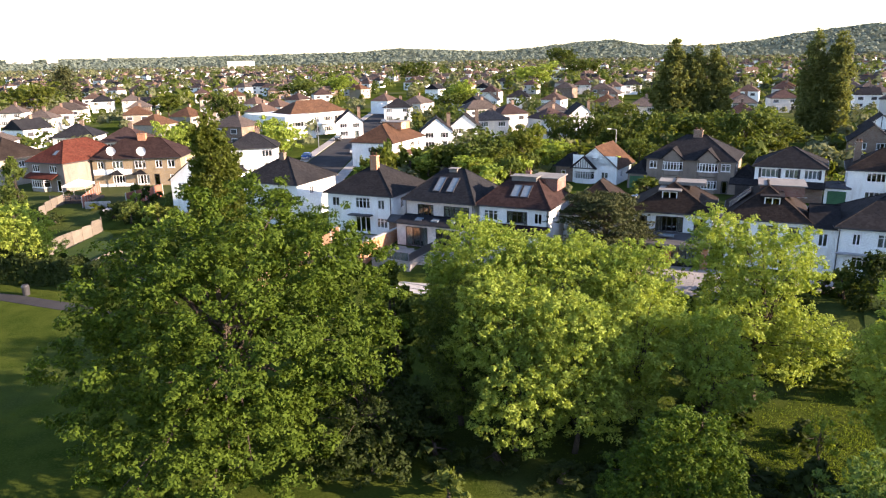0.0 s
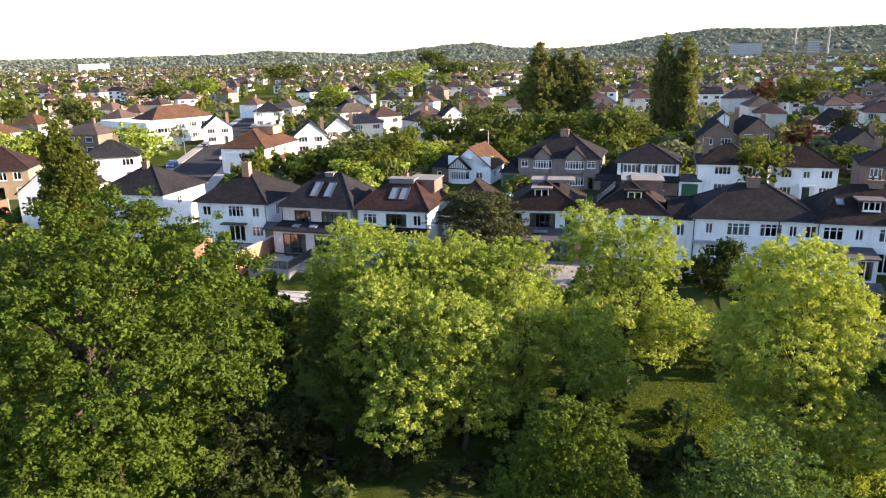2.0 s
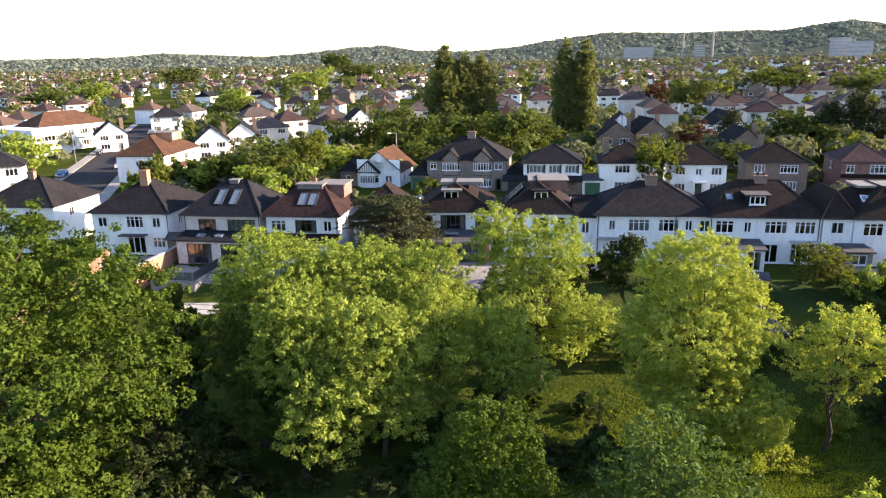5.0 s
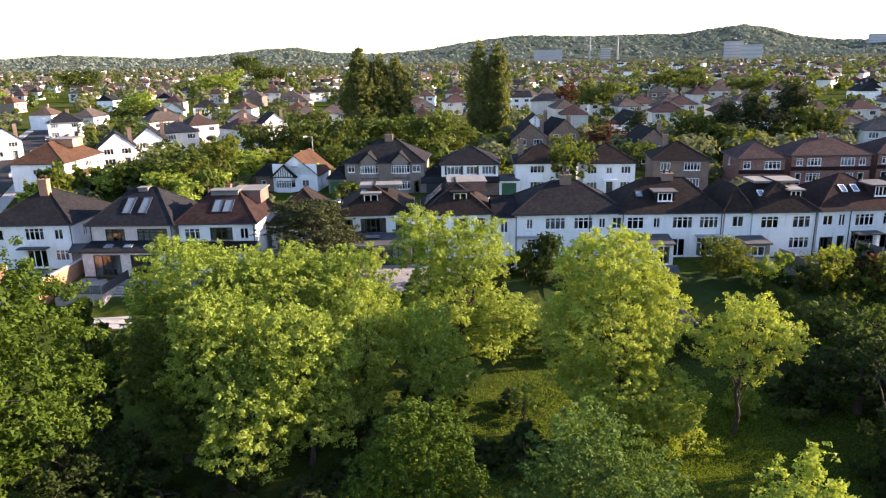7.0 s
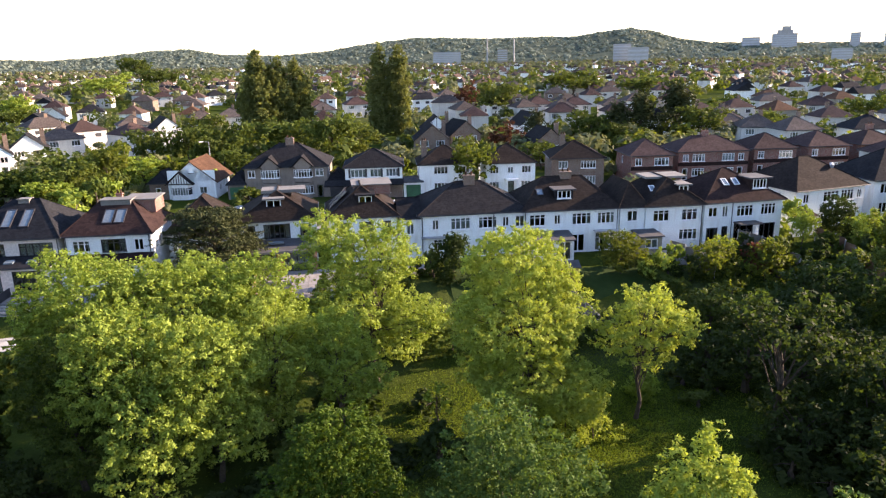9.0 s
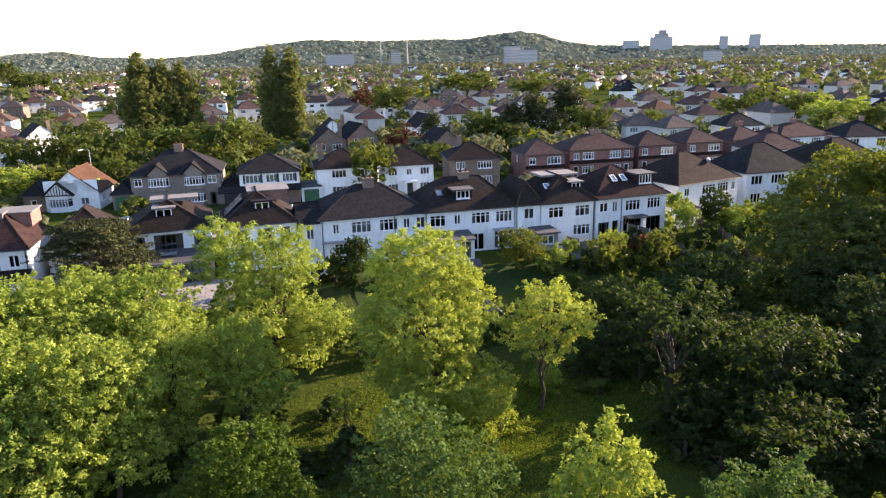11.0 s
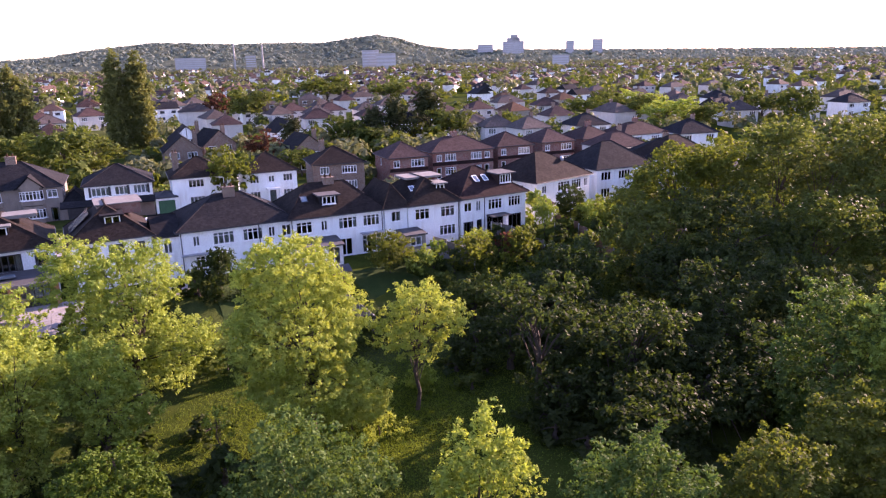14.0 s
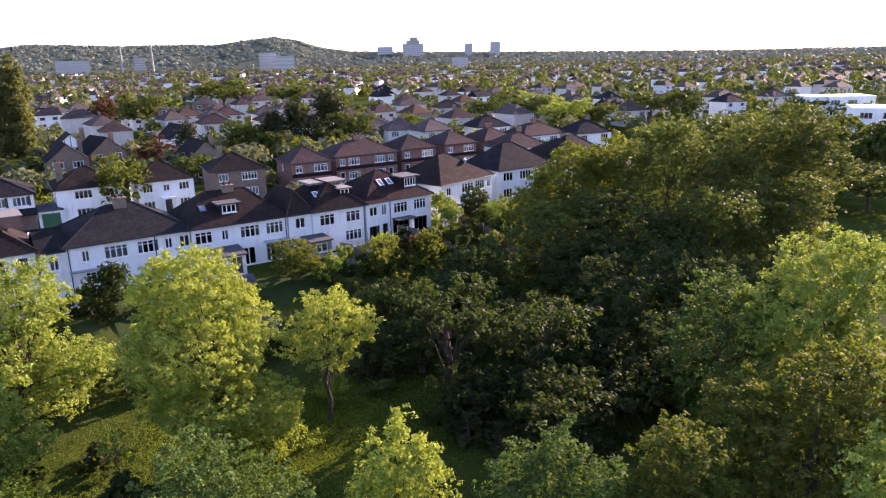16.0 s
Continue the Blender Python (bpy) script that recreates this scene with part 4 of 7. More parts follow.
Shape().box(3.2, -2.2, 2.93, 4.8, -1.4, 3.1).make("roof_window", SKYPANE, ext)

# house with one dormer and solar panels
h = House(30.0, 70.9, A + 2, 7.6, 9.0, "white house with brown hipped roof, dormer, brick loft and solar panels", group=NEAR)
h.sides(front=[(0.8, 3.25, 1.4, 1.35, 2, D), (3.4, 3.25, 1.5, 1.35, 2, D), (5.9, 3.25, 1.0, 1.35, 2, D), (1, 0.9, 1.8, 1.3, 3), (4.5, 0.1, 1.6, 2.1, 2)])
h.hip(3.1, TILE_BROWN, inset=3.0)
dormer(h.e, 3.3, 1.0, 6.0, 1.8, 1.4, 3.0, TILE_DARK, (0.15, 2), UPVC, TILE_DARK)
lf = Shape().box(3.0, 3.8, 7.0, 7.3, 8.0, 8.1).make("loft_box", BRICK_RED, h.e)
Shape().box(2.8, 3.6, 8.1, 7.5, 8.2, 8.22).make("loft_roof", FLAT_PALE, lf)
for k in range(2):
    y0 = 3.2 + k * 1.9
    z0, z1 = 5.3, 7.5
    Shape().slab([(-0.05 + 0.12, y0, z0 + 0.25), (2.15, y0, z1 - 0.05), (2.15, y0 + 1.7, z1 - 0.05), (-0.05 + 0.12, y0 + 1.7, z0 + 0.25)][::-1], -0.05).make("solar_panel", SOLAR, h.e)

# the long white semi with a lower wing
h = House(37.0, 67.4, A, 2.5, 6.5, "narrow white wing with lean-to tile roof", group=NEAR, eave=5.0)
h.sides(front=[(0.8, 2.9, 0.9, 1.4, 2)]).gable(1.6, TILE_DARK, "x")
h = House(39.0, 66.0, A, 12.4, 9.5, "long white rendered semi-detached pair with dark hipped roof", group=NEAR)
h.sides(front=[(1.3, 3.4, 0.75, 1.2, 2), (3.4, 3.3, 2.3, 1.4, 4, UPVC, 0.72), (6.6, 3.3, 2.2, 1.4, 4, UPVC, 0.72), (9.4, 3.4, 0.8, 1.2, 2), (10.9, 3.3, 1.1, 1.35, 2, UPVC),
               (1.4, 0.9, 2.0, 1.4, 4, UPVC, 0.72), (4.1, 0.05, 1.0, 2.1, 1), (7.0, 0.1, 2.0, 2.1, 3), (9.7, 0.9, 1.2, 1.3, 3)])
h.hip(2.9, TILE_DARK).stack(5.6, 4.0, 3.5, w=1.3, d=0.7).pipe(0.15).pipe(8.4).pipe(12.2)
Shape().box(0.0, -0.55, 2.5, 3.6, 0.02, 2.66).make("bay_canopy", LEAD, h.e)

# second long pair
h = House(49.6, 60.6, A - 1.5, 11.2, 9.5, "white rendered pair with brown tile roof, dormer and flat-roofed additions", group=NEAR)
h.sides(front=[(0.6, 3.3, 1.9, 1.4, 3, UPVC, 0.72), (3.5, 3.4, 0.8, 1.2, 2), (5.6, 3.3, 2.3, 1.4, 4, UPVC, 0.72), (8.6, 3.3, 2.1, 1.4, 4, UPVC, 0.72), (5.6, 0.1, 1.6, 2.1, 2, UPVC), (8.4, 0.1, 2.4, 2.2, 4, UPVC, 0.72)])
h.hip(3.1, TILE_BROWN, inset=3.6).stack(5.3, 4.2, 3.5, w=1.3, d=0.7)
dormer(h.e, 3.9, 1.1, 6.0, 2.1, 1.2, 3.0, TILE_DARK, (0.25, 3), UPVC, FELT, 0.3)
skylight(h.e, 1.9, 2.6, 0.8, 1.1, 0, 0, 9.5, 5.2, 3.1)
h.leanto(0.3, 5.0, 3.2, 2.4, 2.75, tile=FELT, wins=[(0.5, 0.9, 1.6, 1.2, 3), (2.9, 0.1, 1.5, 2.1, 2)])
Shape().box(8.2, -0.9, 2.5, 11.0, 0.02, 2.62).make("bay_canopy", LEAD, h.e)
h.pipe(0.15).pipe(11.0)
h = House(59.7, 55.4, A - 1, 2.9, 8.5, "narrow white link with brown tile roof", group=NEAR)
h.sides(front=[(0.8, 3.4, 1.3, 1.3, 2, UPVC)]).hip(2.6, TILE_BROWN)

# dormer house with pale flat loft roof
h = House(62.3, 53.9, A, 7.0, 9.2, "white house with brown roof, small dormer and pale flat loft roof", group=NEAR)
h.sides(front=[(0.9, 3.25, 2.0, 1.4, 3, UPVC, 0.72), (4.4, 3.25, 2.0, 1.4, 3, UPVC, 0.72), (0.8, 0.1, 1.2, 2.1, 2, UPVC), (4.2, 0.9, 2.3, 1.35, 4, UPVC, 0.72)], left=[(2.5, 3.3, 0.9, 1.2, 2)])
h.hip(2.8, TILE_BROWN, inset=2.8)
Shape().box(1.4, 3.6, 7.7, 6.6, 7.0, 7.95).make("loft_roof", FLAT_PALE, h.e)
dormer(h.e, 4.3, 1.1, 6.0, 1.4, 1.25, 3.0, TILE_BROWN, (0.12, 2), UPVC, FLAT_PALE)
for u in (1.3, 2.2):
    skylight(h.e, u, 2.7, 0.7, 1.0, 0, 0, 9.2, 5.2, 2.8, fm=UPVC)
h.leanto(-1.6, 0.9, 2.8, 2.3, 2.5, wall=RENDER_CREAM, wins=[(0.5, 0.9, 1.5, 1.1, 2)])
h.pipe(6.9)

# wide pair with roof windows and box dormer
h = House(69.0, 50.9, A + 3.5, 10.2, 9.6, "wide white pair with maroon tile roof, roof windows and box dormer", group=NEAR)
h.sides(front=[(0.5, 3.4, 1.2, 1.2, 2, UPVC), (2.3, 3.3, 0.8, 1.4, 2, UPVC), (4.2, 3.25, 2.2, 1.4, 4, UPVC, 0.72), (7.4, 3.3, 2.0, 1.4, 4, UPVC, 0.72), (0.4, 0.2, 1.5, 1.9, 3, D), (2.4, 0.1, 0.8, 2.1, 1, D), (4.0, 0.05, 2.6, 2.5, 3, D, 0, False), (7.4, 0.1, 2.1, 2.2, 3, D)])
h.hip(3.2, TILE_MAROON)
for u in (3.6, 5.0):
    skylight(h.e, u, 2.9, 0.7, 1.2, 0, 0, 9.6, 5.2, 3.2, fm=UPVC)
dormer(h.e, 6.6, 1.2, 6.1, 2.4, 1.4, 3.2, TILE_MAROON, (0.3, 4), UPVC, FELT, 0.3)
h.pipe(3.6)
Shape().box(3.9, -1.6, 2.55, 6.8, 0.02, 2.7).make("awning", FELT, h.e)

# detached white pairs farther along
h = House(84.0, 48.6, -13, 11.7, 10.0, "large white rendered house with brown hipped roof", group=NEAR)
h.sides(front=[(1.2, 3.4, 1.0, 1.2, 2), (4.6, 3.3, 2.6, 1.4, 4, UPVC, 0.72), (7.6, 3.3, 2.2, 1.4, 4, UPVC, 0.72), (10.4, 3.4, 0.8, 1.2, 2), (1.4, 0.6, 1.4, 1.4, 2), (5, 0.1, 2.6, 2.1, 3)], left=[(3.0, 3.3, 1.0, 1.3, 2), (6.5, 3.3, 1.0, 1.3, 2)])
h.hip(3.4, TILE_BROWN)
Shape().bar((8.2, 2.4, 7.4), (8.9, 3.2, 7.6), 0.25, 6).make("roof_cowl", LEAD, h.e)
h.leanto(-2.6, 1.0, 2.5, 2.4, 3.2, tile=TILE_MAROON)
h = House(99.0, 46.5, A, 11.5, 9.5, "white rendered pair with dark hipped roof beside tall trees", group=NEAR)
h.sides(front=[(0.9, 3.3, 2.0, 1.4, 3), (4.4, 3.3, 2.4, 1.4, 4), (8.5, 3.3, 2.0, 1.4, 3), (1, 0.6, 1.8, 1.5, 3)], left=[(3, 3.3, 1, 1.2, 2)]).hip(3.6, TILE_DARK)
h = House(113.0, 40.5, A, 11.5, 9.5, "white rendered pair with brown hipped roof beside tall trees", group=NEAR)
h.sides(front=[(0.9, 3.3, 2.0, 1.4, 3), (4.4, 3.3, 2.4, 1.4, 4), (8.5, 3.3, 2.0, 1.4, 3)], left=[(3, 3.3, 1, 1.2, 2)]).hip(3.6, TILE_BROWN)

# ---- the row across the street: house fronts ----
FAR = "houses across the street"


def timber(h, W, z0, rise, name="timber_frame"):
    """Black timbers on a front gable."""
    s = Shape()
    for i in range(1, 6):
        u = W * i / 6
        top = rise * (1 - abs(u - W / 2) / (W / 2)) - 0.25
        if top > 0.2:
            s.box(u - 0.07, -0.05, z0, u + 0.07, 0.02, z0 + top)
    s.box(0, -0.05, z0 - 0.08, W, 0.02, z0 + 0.08)
    s.bar((0.1, -0.03, z0), (W / 2, -0.03, z0 + rise), 0.11, 4).bar((W - 0.1, -0.03, z0), (W / 2, -0.03, z0 + rise), 0.11, 4)
    return s.make(name, TIMBER_BLACK, h.e)


h = House(23.8, 123.2, -32, 8.0, 9.5, "white mock-Tudor house with timbered bay gable and brown tile roof", eave=3.0, group=FAR)
h.sides(front=[(5.2, 0.9, 1.3, 1.2, 2), (3.6, 4.4, 0.9, 0.5, 1, D)], right=[(2.2, 1.0, 0.9, 1.1, 2), (6.0, 1.0, 1.1, 1.1, 2)], gable="y", rise=3.4)
h.gable(3.4, TILE_ORANGE, "y")
h.bay(0.3, 4.1, 0.0, 2.7, 0.9, RENDER_WHITE, 6, h=1.4)
r = Shape()
r.slab([(-0.1, -1.3, 2.65), (2.2, -1.3, 4.75), (2.2, 2.4, 4.75), (-0.1, 1.0, 2.65)][::-1], 0.12)
r.slab([(2.2, -1.3, 4.75), (4.5, -1.3, 2.65), (4.5, 1.0, 2.65), (2.2, 2.4, 4.75)][::-1], 0.12)
g = r.make("gable_roof", TILE_DARK, h.e)
Shape().poly([(0.25, -0.93, 2.72), (4.15, -0.93, 2.72), (2.2, -0.93, 4.5)]).make("gable_wall", RENDER_WHITE, g)
for u, top in ((0.9, 0.5), (1.35, 0.9), (1.8, 1.3), (2.2, 1.6), (2.6, 1.3), (3.05, 0.9), (3.5, 0.5)):
    Shape().box(u - 0.06, -1.0, 2.75, u + 0.06, -0.94, 2.72 + top).make("timber_post", TIMBER_BLACK, g)
Shape().box(0.25, -1.02, 2.6, 4.15, -0.94, 2.78).make("timber_rail", TIMBER_BLACK, g)
wing = House(*corner(23.8, 123.2, -3.2, -32), -32, 3.2, 7.0, "dark brick side wing with tile roof", eave=2.8, name="house_wing", wall=BRICK_BROWN, category="house wing")
wing.sides(front=[(1.0, 0.5, 0.9, 1.5, 1)]).hip(1.8, TILE_DARK, o=0.25)

h = House(34.4, 114.8, A - 3, 13.6, 10.5, "brown pebbledashed semi-detached pair with twin gabled bays and dark hipped roof", eave=5.3, group=FAR, wall=PEBBLEDASH)
h.sides(front=[(0.5, 3.6, 1.2, 1.2, 2, UPVC, 0.7), (11.6, 3.6, 1.4, 1.2, 2, UPVC, 0.7), (0.6, 0.1, 1.0, 2.0, 1, D), (11.8, 0.1, 1.0, 2.0, 1, D)], right=[(3, 3.4, 1, 1.2, 2)])
h.hip(3.4, TILE_DARK).stack(6.4, 4.6, 4.1, w=1.4, d=0.8)
for u in (2.6, 8.0):
    h.bay(u, u + 3.2, 2.75, 5.3, 0.7, PEBBLEDASH, 5, h=1.35)
    h.bay(u, u + 3.2, 0.0, 2.6, 0.7, PEBBLEDASH, 5, h=1.35)
    r = Shape()
    a, b, c, k = u - 0.4, u + 3.6, u + 1.6, -1.0
    r.slab([(a, k, 5.25), (c, k, 7.1), (c, 3.2, 7.1), (a, 2.2, 5.25)][::-1], 0.12)
    r.slab([(c, k, 7.1), (b, k, 5.25), (b, 2.2, 5.25), (c, 3.2, 7.1)][::-1], 0.12)
    g = r.make("gable_roof", TILE_DARK, h.e)
    Shape().poly([(u, -0.72, 5.3), (u + 3.2, -0.72, 5.3), (u + 1.6, -0.72, 6.85)]).make("gable_wall", PEBBLEDASH, g)
for u0, u1 in ((-3.0, 0.0), (13.6, 16.6)):
    gar = House(*corner(34.4, 114.8, u0, A - 3), A - 3, u1 - u0, 6.5, "brown pebbledashed side garage with hipped tile roof", eave=2.6, name="garage", wall=PEBBLEDASH, category="garage")
    gar.sides(front=[]).hip(1.7, TILE_DARK, o=0.25)
    Shape().box(0.35, -0.06, 0.0, u1 - u0 - 0.35, -0.01, 2.1).make("garage_door", GREEN_PAINT if u0 < 0 else FRAME_DARK, gar.e)

h = House(47.9, 104.6, A - 3, 9.4, 9.0, "white rendered house with dark hipped roof over a tiled porch", eave=5.2, group=FAR)
h.sides(front=[(0.9, 3.5, 2.6, 1.35, 4, UPVC), (4.1, 3.5, 1.9, 1.35, 3), (6.7, 3.5, 2.2, 1.35, 4), (5.4, 0.8, 2.0, 1.3, 3), (1.0, 0.1, 1.4, 2.0, 2, D)], left=[(3, 3.4, 1.0, 1.2, 2)], mats={"front": RENDER_WHITE})
h.hip(2.5, TILE_DARK)
for u in (0.6, 3.3, 5.9, 8.7):
    Shape().box(u - 0.05, -0.05, 3.45, u + 0.28, -0.01, 4.9).make("shutter", FRAME_DARK, h.e)
s = Shape().slab([(-3.4, -1.6, 2.45), (9.6, -1.6, 2.45), (9.6, -0.003, 3.15), (-3.4, -0.003, 3.15)], 0.15)
s.make("porch_roof", TILE_DARK, h.e)
Shape().box(0.02, -0.06, 0, 9.38, -0.012, 2.4).make("brick_base", BRICK_BROWN, h.e)
gar = House(*corner(47.9, 104.6, 9.6, A - 3), A - 3, 3.2, 5.0, "small white garage with grey-green door", eave=2.5, name="garage", category="garage")
gar.sides(front=[]).hip(0.5, FELT, o=0.15)
Shape().box(0.4, -0.06, 0.0, 2.8, -0.01, 2.0).make("garage_door", GREEN_PAINT, gar.e)

h = House(59.0, 99.3, A - 3, 9.0, 8.5, "white and grey house with brown hipped roof behind a willow", group=FAR)
h.sides(front=[(2.4, 3.5, 2.4, 1.3, 4), (6.0, 3.5, 2.4, 1.3, 4), (2.4, 0.5, 2.4, 1.6, 4), (6.0, 0.1, 1.2, 2.1, 2)], left=[(3, 3.3, 1, 1.2, 2)])
h.hip(2.7, TILE_BROWN).stack(0.6, 4.0, 3.4)
h = House(68.3, 93.3, A - 2, 8.4, 8.0, "cream rendered house with dark hipped roof and columned white porch", group=FAR, wall=RENDER_WHITE)
h.sides(front=[(0.7, 3.4, 1.5, 1.25, 3), (3.7, 3.4, 1.0, 1.1, 2), (6.1, 3.4, 1.6, 1.25, 3), (0.6, 0.7, 1.7, 1.4, 3), (6.0, 0.7, 1.7, 1.4, 3), (3.8, 0.05, 1.0, 2.1, 1, D)]).hip(2.7, TILE_BROWN)
Shape().box(3.2, -1.2, 2.3, 5.4, 0.0, 2.6).box(3.25, -1.15, 0, 3.5, -0.9, 2.3).box(5.1, -1.15, 0, 5.35, -0.9, 2.3).make("porch", UPVC, h.e)

h = House(80.4, 90.5, A - 8, 9.0, 9.0, "brown-roofed house with brick walls and white windows", group=FAR, wall=BRICK_BROWN)
h.sides(front=[(1.2, 3.4, 1.6, 1.3, 3), (5.0, 3.4, 2.6, 1.3, 5, UPVC, 0.7), (5.0, 0.7, 2.6, 1.4, 5)], right=[(3, 3.4, 1.2, 1.2, 2)]).hip(2.6, TILE_BROWN).stack(2.2, 5.5, 3.4)


def brick_semi(x, y, ang, w, label, tile, stack=True, wall=BRICK_RED, d=8.6, rise=2.4):
    h = House(x, y, ang, w, d, label, group=FAR, wall=wall)
    if w < 9:
        fr = [(0.7, 3.4, 1.2, 1.25, 2, UPVC, 0.7), (w - 3.3, 3.35, 2.6, 1.35, 4, UPVC, 0.7), (w - 3.3, 0.7, 2.6, 1.4, 4, UPVC, 0.7), (0.8, 0.05, 1.0, 2.1, 1)]
    else:
        fr = [(0.8, 3.4, 1.1, 1.25, 2, UPVC, 0.7), (2.6, 3.35, 2.3, 1.35, 4, UPVC, 0.7), (w - 4.9, 3.35, 2.3, 1.35, 4, UPVC, 0.7), (w - 1.9, 3.4, 1.1, 1.25, 2, UPVC, 0.7),
              (2.6, 0.7, 2.3, 1.4, 4, UPVC, 0.7), (w - 4.9, 0.7, 2.3, 1.4, 4, UPVC, 0.7), (0.8, 0.05, 1.0, 2.1, 1), (w - 1.9, 0.05, 1.0, 2.1, 1)]
    h.sides(front=fr, left=[(3, 3.4, 1.0, 1.2, 2)])
    # maroon gives way to its paler, hazed tone across the street
    h.hip(rise, TILE_ROSE if tile is TILE_MAROON else tile)
    if stack:
        h.stack(w / 2 - 0.6, d / 2 - 0.3, rise + 0.7, w=1.2, d=0.7, material=BRICK_RED)
    Shape().box(-0.03, -0.035, 2.55, w + 0.03, -0.004, 3.2).make("tile_band", TILE_MAROON, h.e)
    return h


brick_semi(93.0, 84.0, A - 4, 7.4, "small red-brick house with pale maroon hipped roof", TILE_MAROON, False, BRICK_RED)
brick_semi(103.0, 82.0, A - 3, 13.0, "red-brick semi-detached pair with brown hipped roof", TILE_ROSE, True)
brick_semi(116.5, 76.0, A - 3, 8.0, "red-brick house with brown hipped roof", TILE_ROSE, False)
brick_semi(126.5, 71.6, A - 2, 8.0, "red-brick house with maroon hipped roof", TILE_MAROON, False)
brick_semi(136.0, 67.0, A - 2, 8.5, "brick house with brown hipped roof and white bay", TILE_ROSE, True)
brick_semi(146.0, 62.0, A - 2, 12.5, "white-fronted pair with maroon hipped roof", TILE_MAROON, True, RENDER_WHITE)

# ---- houses by the side road, to the west ----
WEST = "houses by the side road"
h = House(-18.3, 147.0, -24, 9.6, 15.0, "white rendered house with orange-brown hipped roof on the road corner", group=WEST)
h.sides(front=[(3.8, 3.2, 1.2, 1.0, 2), (6.6, 1.0, 1.2, 1.0, 2)], right=[(2.0, 3.3, 2.4, 1.3, 4), (8, 3.3, 2.4, 1.3, 4), (12, 3.3, 1.2, 1.3, 2), (3, 0.2, 1.8, 2.0, 3)]).hip(3.3, TILE_ORANGE)
lf = Shape().box(3.6, 7.4, 7.2, 8.0, 11.5, 8.7).make("loft_box", BRICK_ORANGE, h.e)
Shape().box(3.4, 7.2, 8.7, 8.2, 11.7, 8.85).make("loft_roof", FLAT_PALE, lf)
window(lambda u, b, z: (8.0 - b + 0.06, 7.8 + u, z), lf, 0, 7.5, 1.6, 1.0, 3)
s = Shape().slab([(9.62, 1.0, 3.1), (11.6, 1.0, 2.5), (11.6, 10.0, 2.5), (9.62, 10.0, 3.1)], 0.15)
s.make("lean_to_roof", TILE_ORANGE, h.e)
Shape().box(11.2, 1.2, 0, 11.4, 9.8, 2.36).make("lean_to_wall", RENDER_WHITE, h.e)

h = House(-75.0, 127.0, -24, 9.0, 14.0, "pebbledashed house with bright red hipped tile roof and bay", group=WEST, wall=PEBBLEDASH)
h.sides(front=[(1.0, 3.4, 1.8, 1.3, 3), (5.4, 3.4, 1.8, 1.3, 3), (6.8, 0.05, 1.1, 2.1, 1)], right=[(6.0, 0.8, 1.2, 1.2, 2)]).hip(3.5, TILE_RED)
h.bay(1.0, 5.2, 0, 2.5, 1.0, RENDER_CREAM, 5, h=1.35)
Shape().slab([(0.2, -1.7, 2.55), (7.6, -1.7, 2.55), (7.6, -0.003, 3.3), (0.2, -0.003, 3.3)], 0.15).make("bay_roof", TILE_RED, h.e)
skylight(h.e, 5.2, 2.0, 0.8, 1.2, 0, 0, 9.0, 5.2, 3.5)
h = House(-64.0, 128.3, 3, 16.0, 9.5, "semi-detached pair, one half white and one yellow brick, brown hipped roof", group=WEST, wall=BRICK_YELLOW)
h.sides(front=[(0.9, 3.3, 1.1, 1.4, 2, UPVC), (3.6, 3.3, 1.9, 1.4, 3, UPVC), (7.6, 3.3, 2.0, 1.4, 3), (11.4, 3.3, 1.2, 1.4, 2), (13.6, 3.3, 1.3, 1.4, 2), (3.4, 0.6, 2.2, 1.5, 4), (7.8, 0.3, 2.2, 1.8, 4), (13.8, 0.8, 1.3, 1.2, 2), (10.9, 0.05, 1.0, 2.1, 1, D)], right=[(3, 3.3, 1, 1.2, 2)])
h.hip(3.2, TILE_MAROON).stack(7.3, 4.0, 3.9, w=1.5, d=0.8, material=BRICK_ORANGE)
Shape().box(0.02, -0.04, 0.0, 7.0, -0.006, 0.55).box(0.02, -0.04, 2.2, 7.0, -0.006, 3.2).make("white_render", RENDER_WHITE, h.e)
for u in (4.3, 8.6):
    Shape().slab([(u - 1.4, -1.0, 2.35), (u + 1.4, -1.0, 2.35), (u, -0.003, 3.1)], 0.1).make("porch_roof", TILE_DARK, h.e)
for u, zz in ((4.0, 6.7), (9.4, 6.5)):
    dish = thing("satellite_dish", h.e.matrix_basis @ pose(u, -0.9, zz), "large pale satellite dish on a dark pole", "satellite dish", "satellite dishes")
    s = Shape()
    for i in range(14):
        a0, a1 = 2 * math.pi * i / 14, 2 * math.pi * (i + 1) / 14
        for r0, r1 in ((0.0, 0.45), (0.45, 0.85)):
            s.poly([(r0 * math.cos(a0), -0.25 * (1 - r0 ** 2) * -1, r0 * math.sin(a0)), (r1 * math.cos(a0), 0.25 * (1 - r1 ** 2), r1 * math.sin(a0)), (r1 * math.cos(a1), 0.25 * (1 - r1 ** 2), r1 * math.sin(a1)), (r0 * math.cos(a1), 0.25 * (1 - r0 ** 2), r0 * math.sin(a1))])
    s.make("reflector", CANVAS, dish)
    Shape().bar((0, 0.3, 0), (0, 0.3, -zz), 0.07, 6).make("pole", GUTTER, dish)
    Shape().bar((0, 0.2, -0.5), (0, -0.5, 0), 0.03, 5).make("arm", GREY_METAL, dish)
h = House(-93.0, 134.5, -24, 12.0, 10.0, "cream house with brown hipped roof", group=WEST, wall=RENDER_CREAM)
